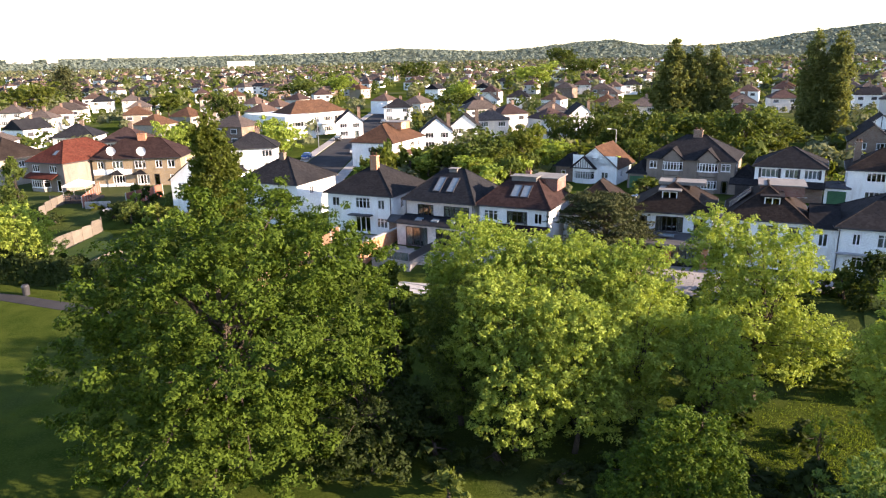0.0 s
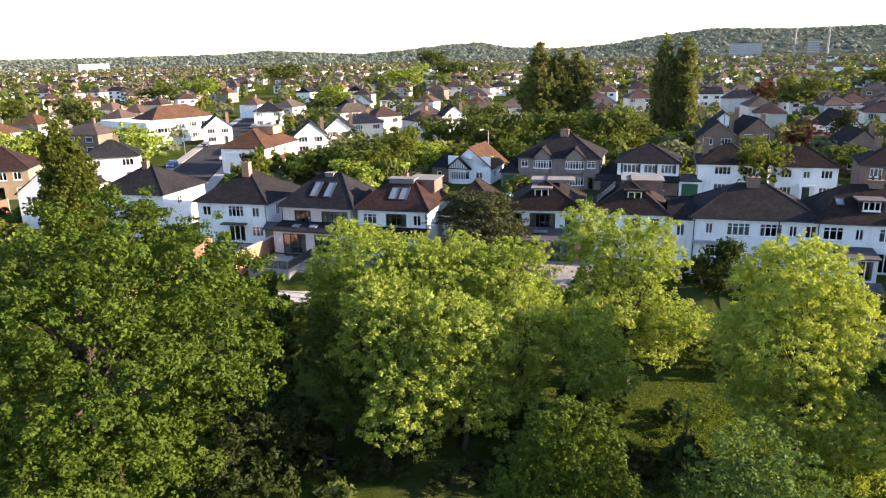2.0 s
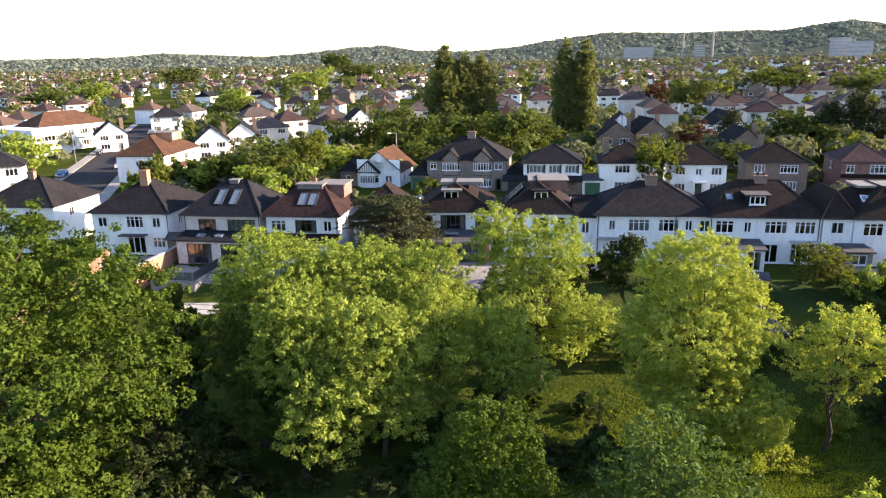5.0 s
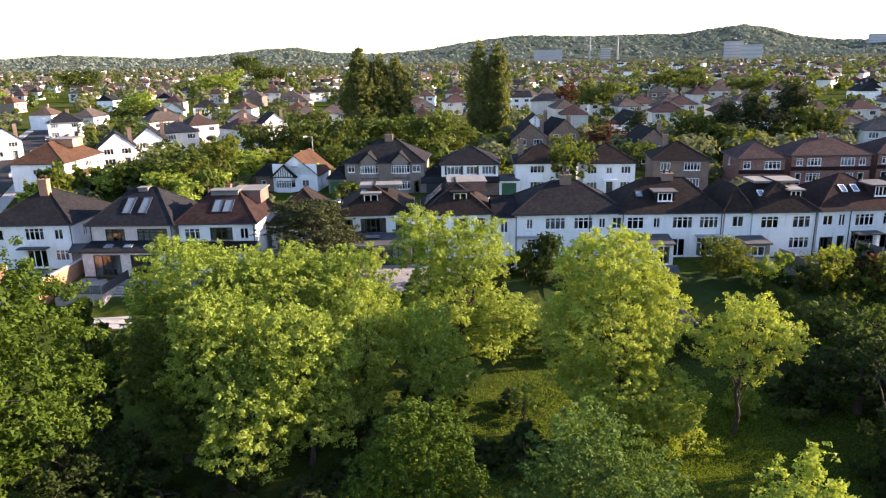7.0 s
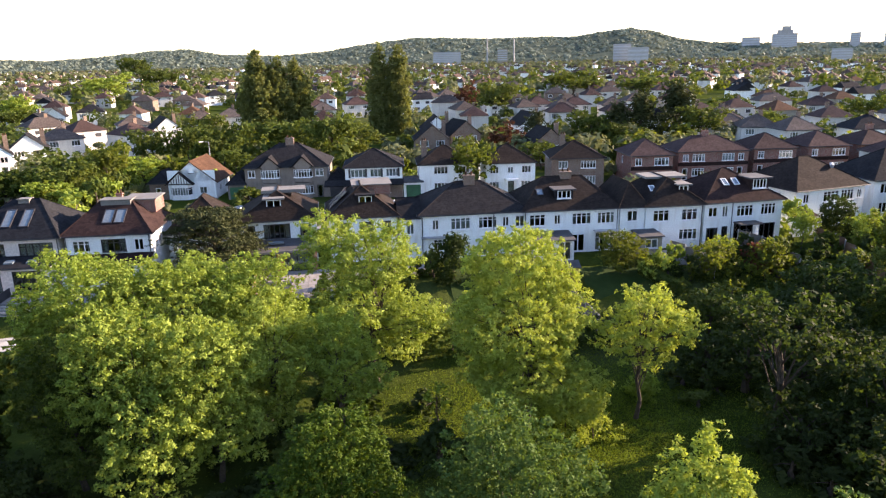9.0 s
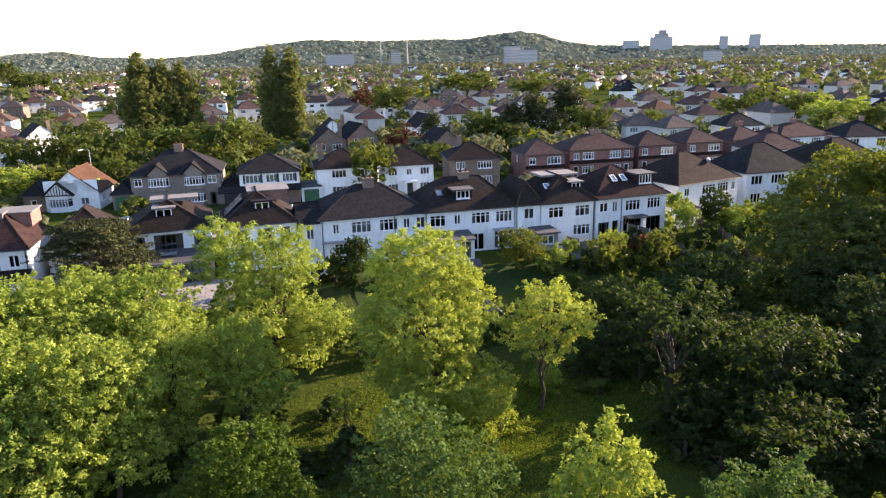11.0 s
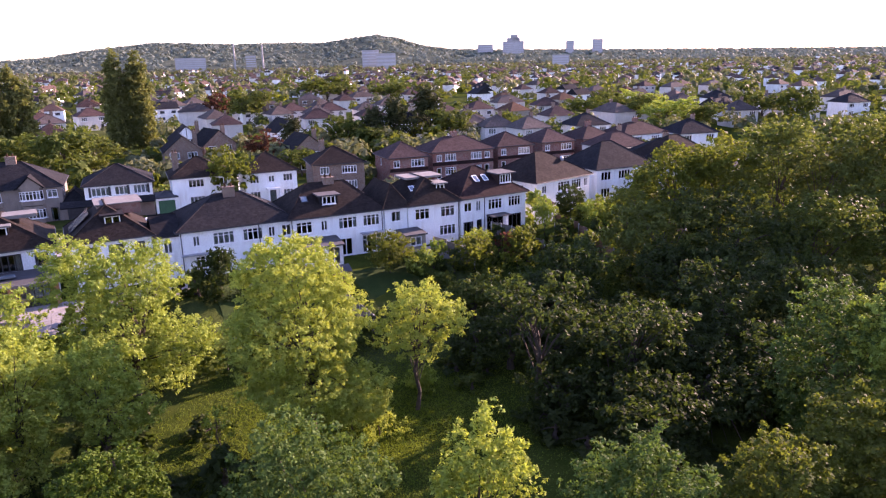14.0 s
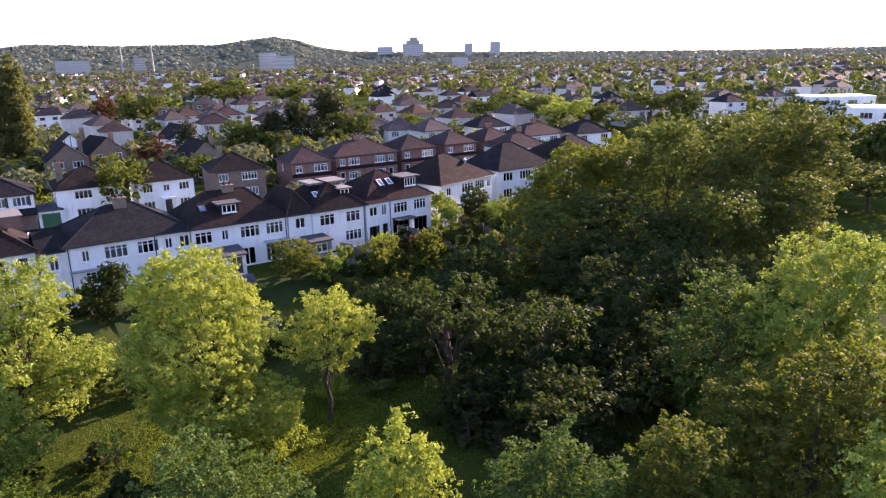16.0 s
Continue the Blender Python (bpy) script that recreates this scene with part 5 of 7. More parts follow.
h.sides(front=[(7.5, 3.3, 3.0, 1.4, 4, D), (2.5, 3.3, 2, 1.4, 3), (7.5, 0.6, 3.0, 1.4, 4)], right=[(4, 3.3, 1.2, 1.2, 2)]).hip(3.5, TILE_BROWN)
# white flat-roofed corner building with a tiled wing
h = House(-58.5, 214.0, -45, 22.0, 10.0, "white flat-roofed modern block with long window bands", eave=6.2, group=WEST)
h.sides(front=[(2, 3.6, 6, 1.4, 6), (11, 3.6, 8, 1.4, 8), (2, 0.8, 6, 1.4, 6), (11, 0.8, 8, 1.4, 8)], right=[(1, 3.6, 7, 1.4, 7)])
Shape().box(-0.1, -0.1, 6.2, 22.1, 10.1, 6.7).make("parapet", RENDER_WHITE, h.e)
h = House(-43.0, 207.0, 42, 19.0, 10.0, "white rendered block with orange-brown hipped roof and balconies", eave=6.8, group=WEST)
h.sides(front=[(1.0, 3.9, 3.4, 1.6, 4), (6, 3.9, 3.4, 1.6, 4), (11, 3.9, 3.2, 1.6, 4), (15, 3.9, 3, 1.6, 3), (1.0, 0.8, 3.4, 1.6, 4), (6, 0.8, 3.4, 1.6, 4), (11, 0.8, 3.2, 1.6, 4), (15, 0.8, 3.0, 1.6, 3)]).hip(3.4, TILE_ORANGE)
for z in (3.2,):
    Shape().box(0.5, -1.2, z, 18.5, -0.01, z + 0.2).make("balcony", RENDER_WHITE, h.e)

# pale flat-roofed blocks beyond the park
for x, y, ang, w, st, lab in ((188.0, -2.0, -84, 20.0, 3, "white three-storey flat-roofed block beyond the park"), (232.0, 9.0, -70, 18.0, 3, "pale flat-roofed block behind the park trees")):
    h = House(x, y, ang, w, 12.0, lab, eave=st * 3.0, group="flat-roofed blocks", name="apartment_block", category="block")
    h.sides(front=[(1.5 + 4.6 * i, 0.9 + 3.0 * k, 2.6, 1.5, 3) for i in range(int(w / 4.6)) for k in range(st)], right=[(3, 0.9 + 3.0 * k, 2.4, 1.5, 3) for k in range(st)])
    Shape().box(-0.15, -0.15, st * 3.0, w + 0.15, 12.15, st * 3.0 + 0.45).make("parapet", RENDER_WHITE, h.e)

# ---- the suburb behind: kinds of house, copied along its streets ----
SUB = "suburban houses"


def kind_hip(label, wall, tile, w=8.5):
    h = House(0, 0, 0, w, 8.5, label, group=SUB, wall=wall)
    h.sides(front=[(0.9, 3.4, 2.0, 1.35, 3), (w - 2.9, 3.4, 2.0, 1.35, 3), (0.9, 0.7, 2.0, 1.4, 3), (w - 2.4, 0.05, 1.1, 2.1, 1, D)], right=[(3.2, 3.4, 1.2, 1.2, 2)])
    h.hip(2.8, tile).stack(w * 0.55, 4, 3.5)
    return h.e


def kind_gable(label, wall, tile, w=7.6, tudor=False):
    h = House(0, 0, 0, w, 9.0, label, eave=4.6, group=SUB, wall=wall)
    h.sides(front=[(1.0, 3.0, 2.0, 1.3, 3), (w - 3.0, 3.0, 2.0, 1.3, 3), (1.0, 0.7, 2.2, 1.4, 3), (w - 2.4, 0.05, 1.1, 2.1, 1, D)], right=[(3.2, 2.9, 1.2, 1.2, 2)], gable="y", rise=3.2)
    h.gable(3.2, tile, "y").stack(w - 1.2, 5, 3.6)
    if tudor:
        timber(h, w, 4.6, 3.2)
    return h.e


KINDS = {
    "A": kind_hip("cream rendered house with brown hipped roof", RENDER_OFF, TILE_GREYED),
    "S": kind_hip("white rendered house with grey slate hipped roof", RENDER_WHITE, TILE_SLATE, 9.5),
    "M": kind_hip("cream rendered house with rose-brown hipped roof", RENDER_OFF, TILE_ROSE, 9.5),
    "B": kind_gable("brown-brick gabled house with dark roof", BRICK_BROWN, TILE_DARK),
    "G": kind_gable("white gabled house with dark tile roof", RENDER_WHITE, TILE_DARK),
    "T": kind_gable("white mock-Tudor house with timbered gable", RENDER_WHITE, TILE_DARK, 7.6, True),
}
SPOTS = {
    "A": [(-132, 233), (-145, 337), (-87, 273), (-103, 160), (-160, 265), (15, 192), (36, 222), (57, 228), (67, 231), (-109, 512), (-185, 392), (-137, 527), (102, 236), (175, 279), (160, 192), (167, 181), (187, 177), (168, 118),
          (183, 300), (211, 188), (158, 111), (152, 98), (153, 88), (267, 89), (228, 58), (257, 46), (312, 22), (190, 288), (164, 292)],
    "S": [(-89, 170), (-158, 334), (-38, 140), (-15, 251), (33, 297), (107, 391), (165, 79), (118, 42), (287, 83), (275, 34), (158, 50)],
    "M": [(-72, 158), (105, 248), (125, 256), (82, 405), (152, 166), (115, 327), (172, 200), (179, 188), (227, 126), (128, 54), (128, 340), (140, 262)],
    "G": [(-159, 425), (-25, 202), (0, 171), (7, 180), (21, 289), (43, 209)],
    "B": [(84, 134), (96, 138), (98, 110)],
    "T": [(98, 154), (124, 146)],
}
TAKEN = []
fresh = set(KINDS)
for key, spots in SPOTS.items():
    for i, (x, y) in enumerate(spots):
        az = math.degrees(math.atan2(x, y))
        ang = -az * 0.55 + ((i * 37) % 21 - 10)
        wd = 8.5
        m = pose(x - math.cos(radians(ang)) * wd / 2, y - math.sin(radians(ang)) * wd / 2, 0, 0, 0, ang)
        if key in fresh:
            KINDS[key].matrix_basis = m
            fresh.discard(key)
        else:
            copy_thing(KINDS[key], m)
        TAKEN.append((x, y))
TAKEN += [(-10, 86), (0, 82), (8, 78), (25, 74), (34, 69), (45, 63), (56, 57), (66, 52), (75, 50), (90, 49), (105, 45), (119, 38), (25, 120), (41, 112), (52, 103), (63, 97), (72, 92), (85, 88), (97, 82), (110, 78), (120, 74), (130, 70), (140, 66), (152, 60), (-14, 150), (-70, 130), (-56, 132), (-87, 136), (-50, 212), (-36, 216), (-24, 100), (-37, 104), (-22, 130), (62, 185), (94, 176), (-22, 200), (-22, 170), (-22, 240)]


# farther streets: joined, too small to tell apart
def seen_from_walk(x, y):
    return -42 < math.degrees(math.atan2(x, y)) < 104


def far_houses(n, lo, hi, seed):
    g = np.random.default_rng(seed)
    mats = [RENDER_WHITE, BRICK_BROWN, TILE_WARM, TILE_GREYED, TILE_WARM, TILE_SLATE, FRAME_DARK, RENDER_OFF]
    V, F_, M = [], [], []
    k = 0
    tries = 0
    while k < n and tries < n * 20:
        tries += 1
        az = radians(g.uniform(-40, 102))
        r = lo * (hi / lo) ** g.random()
        x, y = r * math.sin(az), r * math.cos(az)
        # streets: snap to bands
        ang = radians((-26, -26, 20, 64)[int((x + 3000) // 260 + (y + 3000) // 340) % 4])
        u, v = x * math.cos(ang) + y * math.sin(ang), -x * math.sin(ang) + y * math.cos(ang)
        u, v = round(u / 12.5) * 12.5 + g.normal(0, 0.6), round(v / 38) * 38 + g.choice([-9, 9]) + g.normal(0, 0.8)
        x, y = u * math.cos(ang) - v * math.sin(ang), u * math.sin(ang) + v * math.cos(ang)
        if any((x - a) ** 2 + (y - b) ** 2 < 210 for a, b in TAKEN) or math.hypot(x, y) < lo * 0.98 or not seen_from_walk(x, y):
            continue
        if row_s(x, y) > -32 or (x > 110 and y < 45):
            if row_s(x, y) > -32 and math.hypot(x, y) < 300:
                continue
        TAKEN.append((x, y))
        k += 1
        w, d, h, rise = g.uniform(7.5, 12), g.uniform(7, 9), g.uniform(4.9, 5.5), g.uniform(2.4, 3.1)
        a = ang + g.normal(0, 0.05)
        ca, sa = math.cos(a), math.sin(a)
        wm = int(g.choice([0, 0, 0, 0, 1, 7]))
        rm = int(g.choice([2, 2, 3, 4, 5]))

        def put(pts, faces, mi):
            b = len(V)
            V.extend((x + px * ca - py * sa, y + px * sa + py * ca, pz) for px, py, pz in pts)
            F_.extend(tuple(b + i for i in f) for f in faces)
            M.extend([mi] * len(faces))

        put([(-w / 2, -d / 2, 0), (w / 2, -d / 2, 0), (w / 2, d / 2, 0), (-w / 2, d / 2, 0), (-w / 2, -d / 2, h), (w / 2, -d / 2, h), (w / 2, d / 2, h), (-w / 2, d / 2, h)], [(0, 1, 5, 4), (1, 2, 6, 5), (2, 3, 7, 6), (3, 0, 4, 7)], wm)
        o, ins = 0.4, (0.01 if g.random() < 0.3 else d / 2)
        put([(-w / 2 - o, -d / 2 - o, h), (w / 2 + o, -d / 2 - o, h), (w / 2 + o, d / 2 + o, h), (-w / 2 - o, d / 2 + o, h), (-w / 2 + ins, 0, h + rise), (w / 2 - ins, 0, h + rise)], [(0, 1, 5, 4), (1, 2, 5), (2, 3, 4, 5), (3, 0, 4), (3, 2, 1, 0)], rm)
        put([(1, -0.3, h), (1.9, -0.3, h), (1.9, 0.4, h), (1, 0.4, h), (1, -0.3, h + rise + 1), (1.9, -0.3, h + rise + 1), (1.9, 0.4, h + rise + 1), (1, 0.4, h + rise + 1)], [(0, 1, 5, 4), (1, 2, 6, 5), (2, 3, 7, 6), (3, 0, 4, 7), (4, 5, 6, 7)], 1)
        for wu in (-w * 0.28, w * 0.22):
            for wz in (0.9, 3.4):
                put([(wu - 0.9, -d / 2 - 0.03, wz), (wu + 0.9, -d / 2 - 0.03, wz), (wu + 0.9, -d / 2 - 0.03, wz + 1.3), (wu - 0.9, -d / 2 - 0.03, wz + 1.3)], [(0, 1, 2, 3)], 6)
    me = bpy.data.meshes.new("distant_houses")
    me.from_pydata(V, [], F_)
    for q in mats:
        me.materials.append(q)
    me.polygons.foreach_set("material_index", M)
    me.update()
    return tagged(new("distant_houses", me), "far rows of white and brick houses with tiled roofs", "houses", kind="stuff")



def light_house(label, wall, tile, w, gable=False):
    """A farther house: walls, roof, chimney and windows."""
    e = thing("house", pose(0, 0, 0), label, "house", SUB)
    d, h, rise = 8.2, 5.2, 2.8
    Shape().box(-w / 2, -d / 2, -0.2, w / 2, d / 2, h).make("wall", wall, e)
    o, ins = 0.4, 0.01 if gable else d / 2
    s = Shape()
    A_, B_, C_, D_ = (-w / 2 - o, -d / 2 - o, h), (w / 2 + o, -d / 2 - o, h), (w / 2 + o, d / 2 + o, h), (-w / 2 - o, d / 2 + o, h)
    p, q = (-w / 2 + ins, 0, h + rise), (w / 2 - ins, 0, h + rise)
    s.poly((A_, B_, q, p)).poly((B_, C_, q)).poly((C_, D_, p, q)).poly((D_, A_, p)).poly((D_, C_, B_, A_))
    s.make("roof", tile, e)
    chimney(e, 0.6, -0.3, h, h + rise + 0.8, pots=0)
    for wu in (-w * 0.27, w * 0.24):
        for wz in (0.8, 3.3):
            f = Shape().box(wu - 1.0, -d / 2 - 0.05, wz, wu + 1.0, -d / 2 + 0.02, wz + 1.35).make("window", UPVC, e)
            Shape().box(wu - 0.86, -d / 2 - 0.07, wz + 0.14, wu + 0.86, -d / 2 - 0.04, wz + 1.21).make("pane", FRAME_DARK, f)
    return e


def scatter_houses(n, lo, hi, seed):
    g = np.random.default_rng(seed)
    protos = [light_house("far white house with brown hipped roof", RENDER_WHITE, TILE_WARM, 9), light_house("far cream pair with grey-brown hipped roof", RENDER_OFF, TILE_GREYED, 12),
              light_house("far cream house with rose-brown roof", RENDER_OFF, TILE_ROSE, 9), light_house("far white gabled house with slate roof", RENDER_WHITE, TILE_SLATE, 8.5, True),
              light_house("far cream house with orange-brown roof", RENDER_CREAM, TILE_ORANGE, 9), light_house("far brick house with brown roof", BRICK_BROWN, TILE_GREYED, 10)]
    used = set()
    k = tries = 0
    while k < n and tries < n * 40:
        tries += 1
        az = radians(g.uniform(-40, 102))
        r = lo * (hi / lo) ** g.random()
        x, y = r * math.sin(az), r * math.cos(az)
        ang = (-26, -26, 20, 64)[int((x + 3000) // 140 + (y + 3000) // 180) % 4]
        a = radians(ang)
        u, v = x * math.cos(a) + y * math.sin(a), -x * math.sin(a) + y * math.cos(a)
        u, v = round(u / 13.5) * 13.5 + g.normal(0, 0.6), round(v / 46) * 46 + g.choice([-11, 11]) + g.normal(0, 0.8)
        x, y = u * math.cos(a) - v * math.sin(a), u * math.sin(a) + v * math.cos(a)
        if any((x - p) ** 2 + (y - q) ** 2 < 240 for p, q in TAKEN) or math.hypot(x, y) < lo or not seen_from_walk(x, y) or row_s(x, y) > -34 - (60 if x > 20 and y < 160 else 0):
            continue
        TAKEN.append((x, y))
        i = int(g.integers(len(protos)))
        m = pose(x, y, 0, 0, 0, ang + g.normal(0, 4) + (90 if g.random() < 0.25 else 0))
        if i in used:
            copy_thing(protos[i], m)
        else:
            protos[i].matrix_basis = m
            used.add(i)
        k += 1


scatter_houses(142, 190, 460, 5)
far_houses(1700, 470, 2600, 6)


def far_trees(n, lo, hi, seed, material, q=42, size=1.5, hmin=5, hmax=11):
    g = np.random.default_rng(seed)
    pts, nrm = [], []
    taken = np.array(TAKEN)
    k = 0
    while k < n:
        az = radians(g.uniform(-40, 102))
        r = lo * (hi / lo) ** g.random()
        x, y = r * math.sin(az), r * math.cos(az)
        if noise.noise((x / 90, y / 90, seed)) < -0.25 or np.min((taken[:, 0] - x) ** 2 + (taken[:, 1] - y) ** 2) < 52 or abs(x + 23) < 9:
            continue
        if row_s(x, y) > -33 and r < 320:
            continue
        k += 1
        H = g.uniform(hmin, hmax)
        R = H * g.uniform(0.36, 0.55)
        d = sphere_dirs(g, q)
        d[:, 2] = np.abs(d[:, 2]) - 0.12
        c = np.array([x, y, H * 0.45])
        lump = 1 + 0.28 * np.sin(d[:, 0] * 5 + k) * np.cos(d[:, 1] * 4 + 2 * k)
        pts.append(c + d * np.array([R, R, H * 0.52]) * (g.uniform(0.72, 1.0, q) * lump)[:, None])
        nrm.append(d + np.array([0, 0, 0.3]))
    me = leaves_mesh("distant_trees", np.concatenate(pts), np.concatenate(nrm), size, material, seed, 0.1, 0.8, 0.35)
    return tagged(new("distant_trees", me), "far suburban trees in full leaf", "trees", kind="stuff")


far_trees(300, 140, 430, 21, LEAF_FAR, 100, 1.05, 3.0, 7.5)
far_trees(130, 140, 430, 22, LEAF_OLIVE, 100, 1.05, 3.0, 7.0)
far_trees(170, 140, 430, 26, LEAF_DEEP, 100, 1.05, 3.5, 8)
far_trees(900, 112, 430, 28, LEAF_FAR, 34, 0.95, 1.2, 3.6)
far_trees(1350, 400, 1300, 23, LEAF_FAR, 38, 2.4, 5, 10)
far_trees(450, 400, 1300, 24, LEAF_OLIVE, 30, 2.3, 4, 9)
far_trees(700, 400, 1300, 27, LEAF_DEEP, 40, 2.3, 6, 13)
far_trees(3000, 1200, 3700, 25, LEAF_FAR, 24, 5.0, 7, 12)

# ---- hills and towers on the skyline ----
RIDGE = [(-45, 0.2), (-31, 0.25), (-20, 0.25), (-6, 0.36), (-3.1, 0.58), (0.8, 0.4), (4.3, 0.2), (7.9, 0.45), (11.4, 0.8), (13.6, 0.9), (16, 0.46), (20.5, 0.3), (22.4, 0.46), (24.3, 0.62), (27, 1.05), (31, 1.48), (33, 1.45), (36.4, 1.3), (40.5, 1.36), (43.5, 1.3), (45.8, 1.65), (47.5, 1.84), (49, 1.62), (51, 0.98), (53.4, 0.62), (57, 0.52), (63, 0.38), (70, 0.25), (82, 0.05), (92, 0.02), (110, 0.0)]


def ridge_z(az, r):
    el = float(np.interp(az, [a for a, _ in RIDGE], [b for _, b in RIDGE]))
    return 22 + r * math.tan(radians(el + 0.13))


# The hillside's base colour holds the same haze as its woods
HILL = mat("hazed_hillside", (0.062, 0.078, 0.060), (0.080, 0.096, 0.072), 0.012, 0.08, 0.95, 0.3, 3.0, spec=0.0)
hv, hf = [], []
azs = np.arange(-46, 111, 0.35)
prof = ((2700, 0.0), (3000, 0.35), (3300, 0.75), (3600, 1.0), (4000, 0.9), (4400, 0.0))
for a in azs:
    for r, k in prof:
        z = k * max(4.0, ridge_z(a, 3600) - 8) + 5 * noise.noise((a * 1.7, r / 300, 3.0)) * k - 1
        hv.append((r * math.sin(radians(a)), r * math.cos(radians(a)), z))
np_ = len(prof)
for i in range(len(azs) - 1):
    for j in range(np_ - 1):
        hf.append((i * np_ + j, i * np_ + j + 1, (i + 1) * np_ + j + 1, (i + 1) * np_ + j))
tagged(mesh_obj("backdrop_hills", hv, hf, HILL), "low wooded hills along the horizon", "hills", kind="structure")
g = np.random.default_rng(31)
pts, nrm = [], []
for i in range(9500):
    a = g.uniform(-44, 108)
    k = 1 - 0.12 * g.random() ** 2 if g.random() < 0.36 else g.random() ** 0.8
    r = 2700 + 900 * k
    z = max(4.0, ridge_z(a, 3600) - 8) * float(np.interp(r, [q[0] for q in prof], [q[1] for q in prof]))
    if noise.noise((a * 0.9, r / 160, 8.0)) < -0.32 and k < 0.86:
        continue
    H = g.uniform(7, 15)
    d = sphere_dirs(g, 15)
    d[:, 2] = np.abs(d[:, 2])
    pts.append(np.array([r * math.sin(radians(a)), r * math.cos(radians(a)), z - 1]) + d * np.array([H * 1.2, H * 1.2, H * 0.85]))
    nrm.append(d + np.array([0, 0, 0.4]))
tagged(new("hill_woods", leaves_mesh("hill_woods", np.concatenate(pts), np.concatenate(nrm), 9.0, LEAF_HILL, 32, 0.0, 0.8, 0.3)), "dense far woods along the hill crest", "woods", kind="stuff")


def tower(az, r, top, w, d, label, material, floors=8, steps=()):
    x, y = r * math.sin(radians(az)), r * math.cos(radians(az))
    e = thing("tower_block", pose(x, y, 0, 0, 0, -az), label, "tower block", "skyline towers")
    H = 22 + r * math.tan(radians(top))
    s = Shape().box(-w / 2, 0, 0, w / 2, d, H)
    body = s.make("body", material, e)
    for k, (dx, ww, dh) in enumerate(steps):
        Shape().box(dx - ww / 2, 0.1, H, dx + ww / 2, d * 0.9, H + dh).make("upper_storey", material, e)
    for i in range(floors):
        z = H * 0.25 + (H * 0.72) * i / floors
        Shape().box(-w / 2 + 1, -0.15, z, w / 2 - 1, -0.02, z + H * 0.72 / floors * 0.5).make("window_band", BAND, body)
    return e


tower(58.3, 3300, 1.25, 95, 40, "grey stepped tower block on the skyline", HAZY_CONCRETE, 8, ((0, 60, 14), (4, 34, 28)))
tower(56.1, 3300, 1.05, 70, 40, "grey office slab on the skyline", HAZY_CONCRETE, 6)
tower(62.7, 3300, 1.18, 36, 30, "grey tower block on the skyline", HAZY_CONCRETE, 8)
tower(64.8, 3300, 1.25, 46, 30, "brown tower block on the skyline", HAZY_CONCRETE, 9)
tower(47.0, 1900, 0.82, 44, 30, "pale striped office block below the hill", HAZY_CONCRETE, 5)
tower(48.2, 1850, 0.55, 50, 30, "low pale office wing below the hill", HAZY_CONCRETE, 3)
tower(62.0, 1500, 0.15, 34, 20, "pale low block among trees", HAZY_CONCRETE, 4)
tower(33.4, 2600, 0.50, 100, 40, "long grey hospital block below the hill", HAZY_CONCRETE, 5)
tower(37.8, 2400, 0.65, 34, 30, "cream hospital block below the hill", RENDER_CREAM, 5)
tower(-28.0, 3300, 0.78, 40, 30, "grey tower block in the haze", HAZY_CONCRETE, 9)
tower(-24.7, 3400, 0.80, 24, 24, "slim grey tower block in the haze", HAZY_CONCRETE, 10)
tower(-30.0, 3300, 0.62, 90, 30, "pale slab block in the haze", RENDER_WHITE, 6)
tower(-15.2, 2300, 0.02, 80, 40, "long white warehouse in the distance", RENDER_WHITE, 2)
for az, top in ((36.6, 1.5), (38.7, 1.4)):
    x, y = 2400 * math.sin(radians(az)), 2400 * math.cos(radians(az))
    e = thing("tall_chimney", pose(x, y, 0), "slender pale chimney of a boiler house", "chimney", "boiler chimneys")
    Shape().bar((0, 0, 0), (0, 0, 22 + 2400 * math.tan(radians(top))), 3.2, 10, 2.2).make("shaft", HAZY_CONCRETE, e)

# ---- the park trees ----
PARK = "park trees"
lobed_tree([(-11.8, 41.3, 11.0, 5.2, 4.0), (-8.8, 40.7, 9.4, 4.7, 4.4), (-16.4, 39.8, 8.6, 5.5, 4.3), (-17.5, 38.2, 4.9, 5.3, 4.7), (-7.6, 38.8, 6.3, 4.8, 4.4), (-11.5, 36.2, 7.1, 5.6, 4.9), (-13.9, 33.2, 2.2, 4.8, 3.2), (-10.1, 35.1, 2.0, 3.5, 3.8)],
           LEAF_PLANE, "broad dark green tree in full leaf on the park edge", group=PARK, leaf=0.22, trunk=0.5, limbs=44, pad=1.5, dens=1.12, per=235, upright=0.1, thick=0.24, lump=0.24, inner=0.28)
# the shade under the broad crown is in this tree's dark leaf colour
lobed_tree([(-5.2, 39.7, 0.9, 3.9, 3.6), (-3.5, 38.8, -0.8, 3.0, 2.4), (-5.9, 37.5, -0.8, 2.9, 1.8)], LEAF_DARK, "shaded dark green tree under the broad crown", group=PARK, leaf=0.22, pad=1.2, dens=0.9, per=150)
tree(-3.6, 47.5, 8.0, 1.5, LEAF_MID, "dark green tree by the garden edge", clumps=160, per=220, leaf=0.22, trunk=0.25, clump_r=0.16, clear=0.03, group=PARK, lift=0.6)
MAPLE = "light green maple-like tree in a close park group"
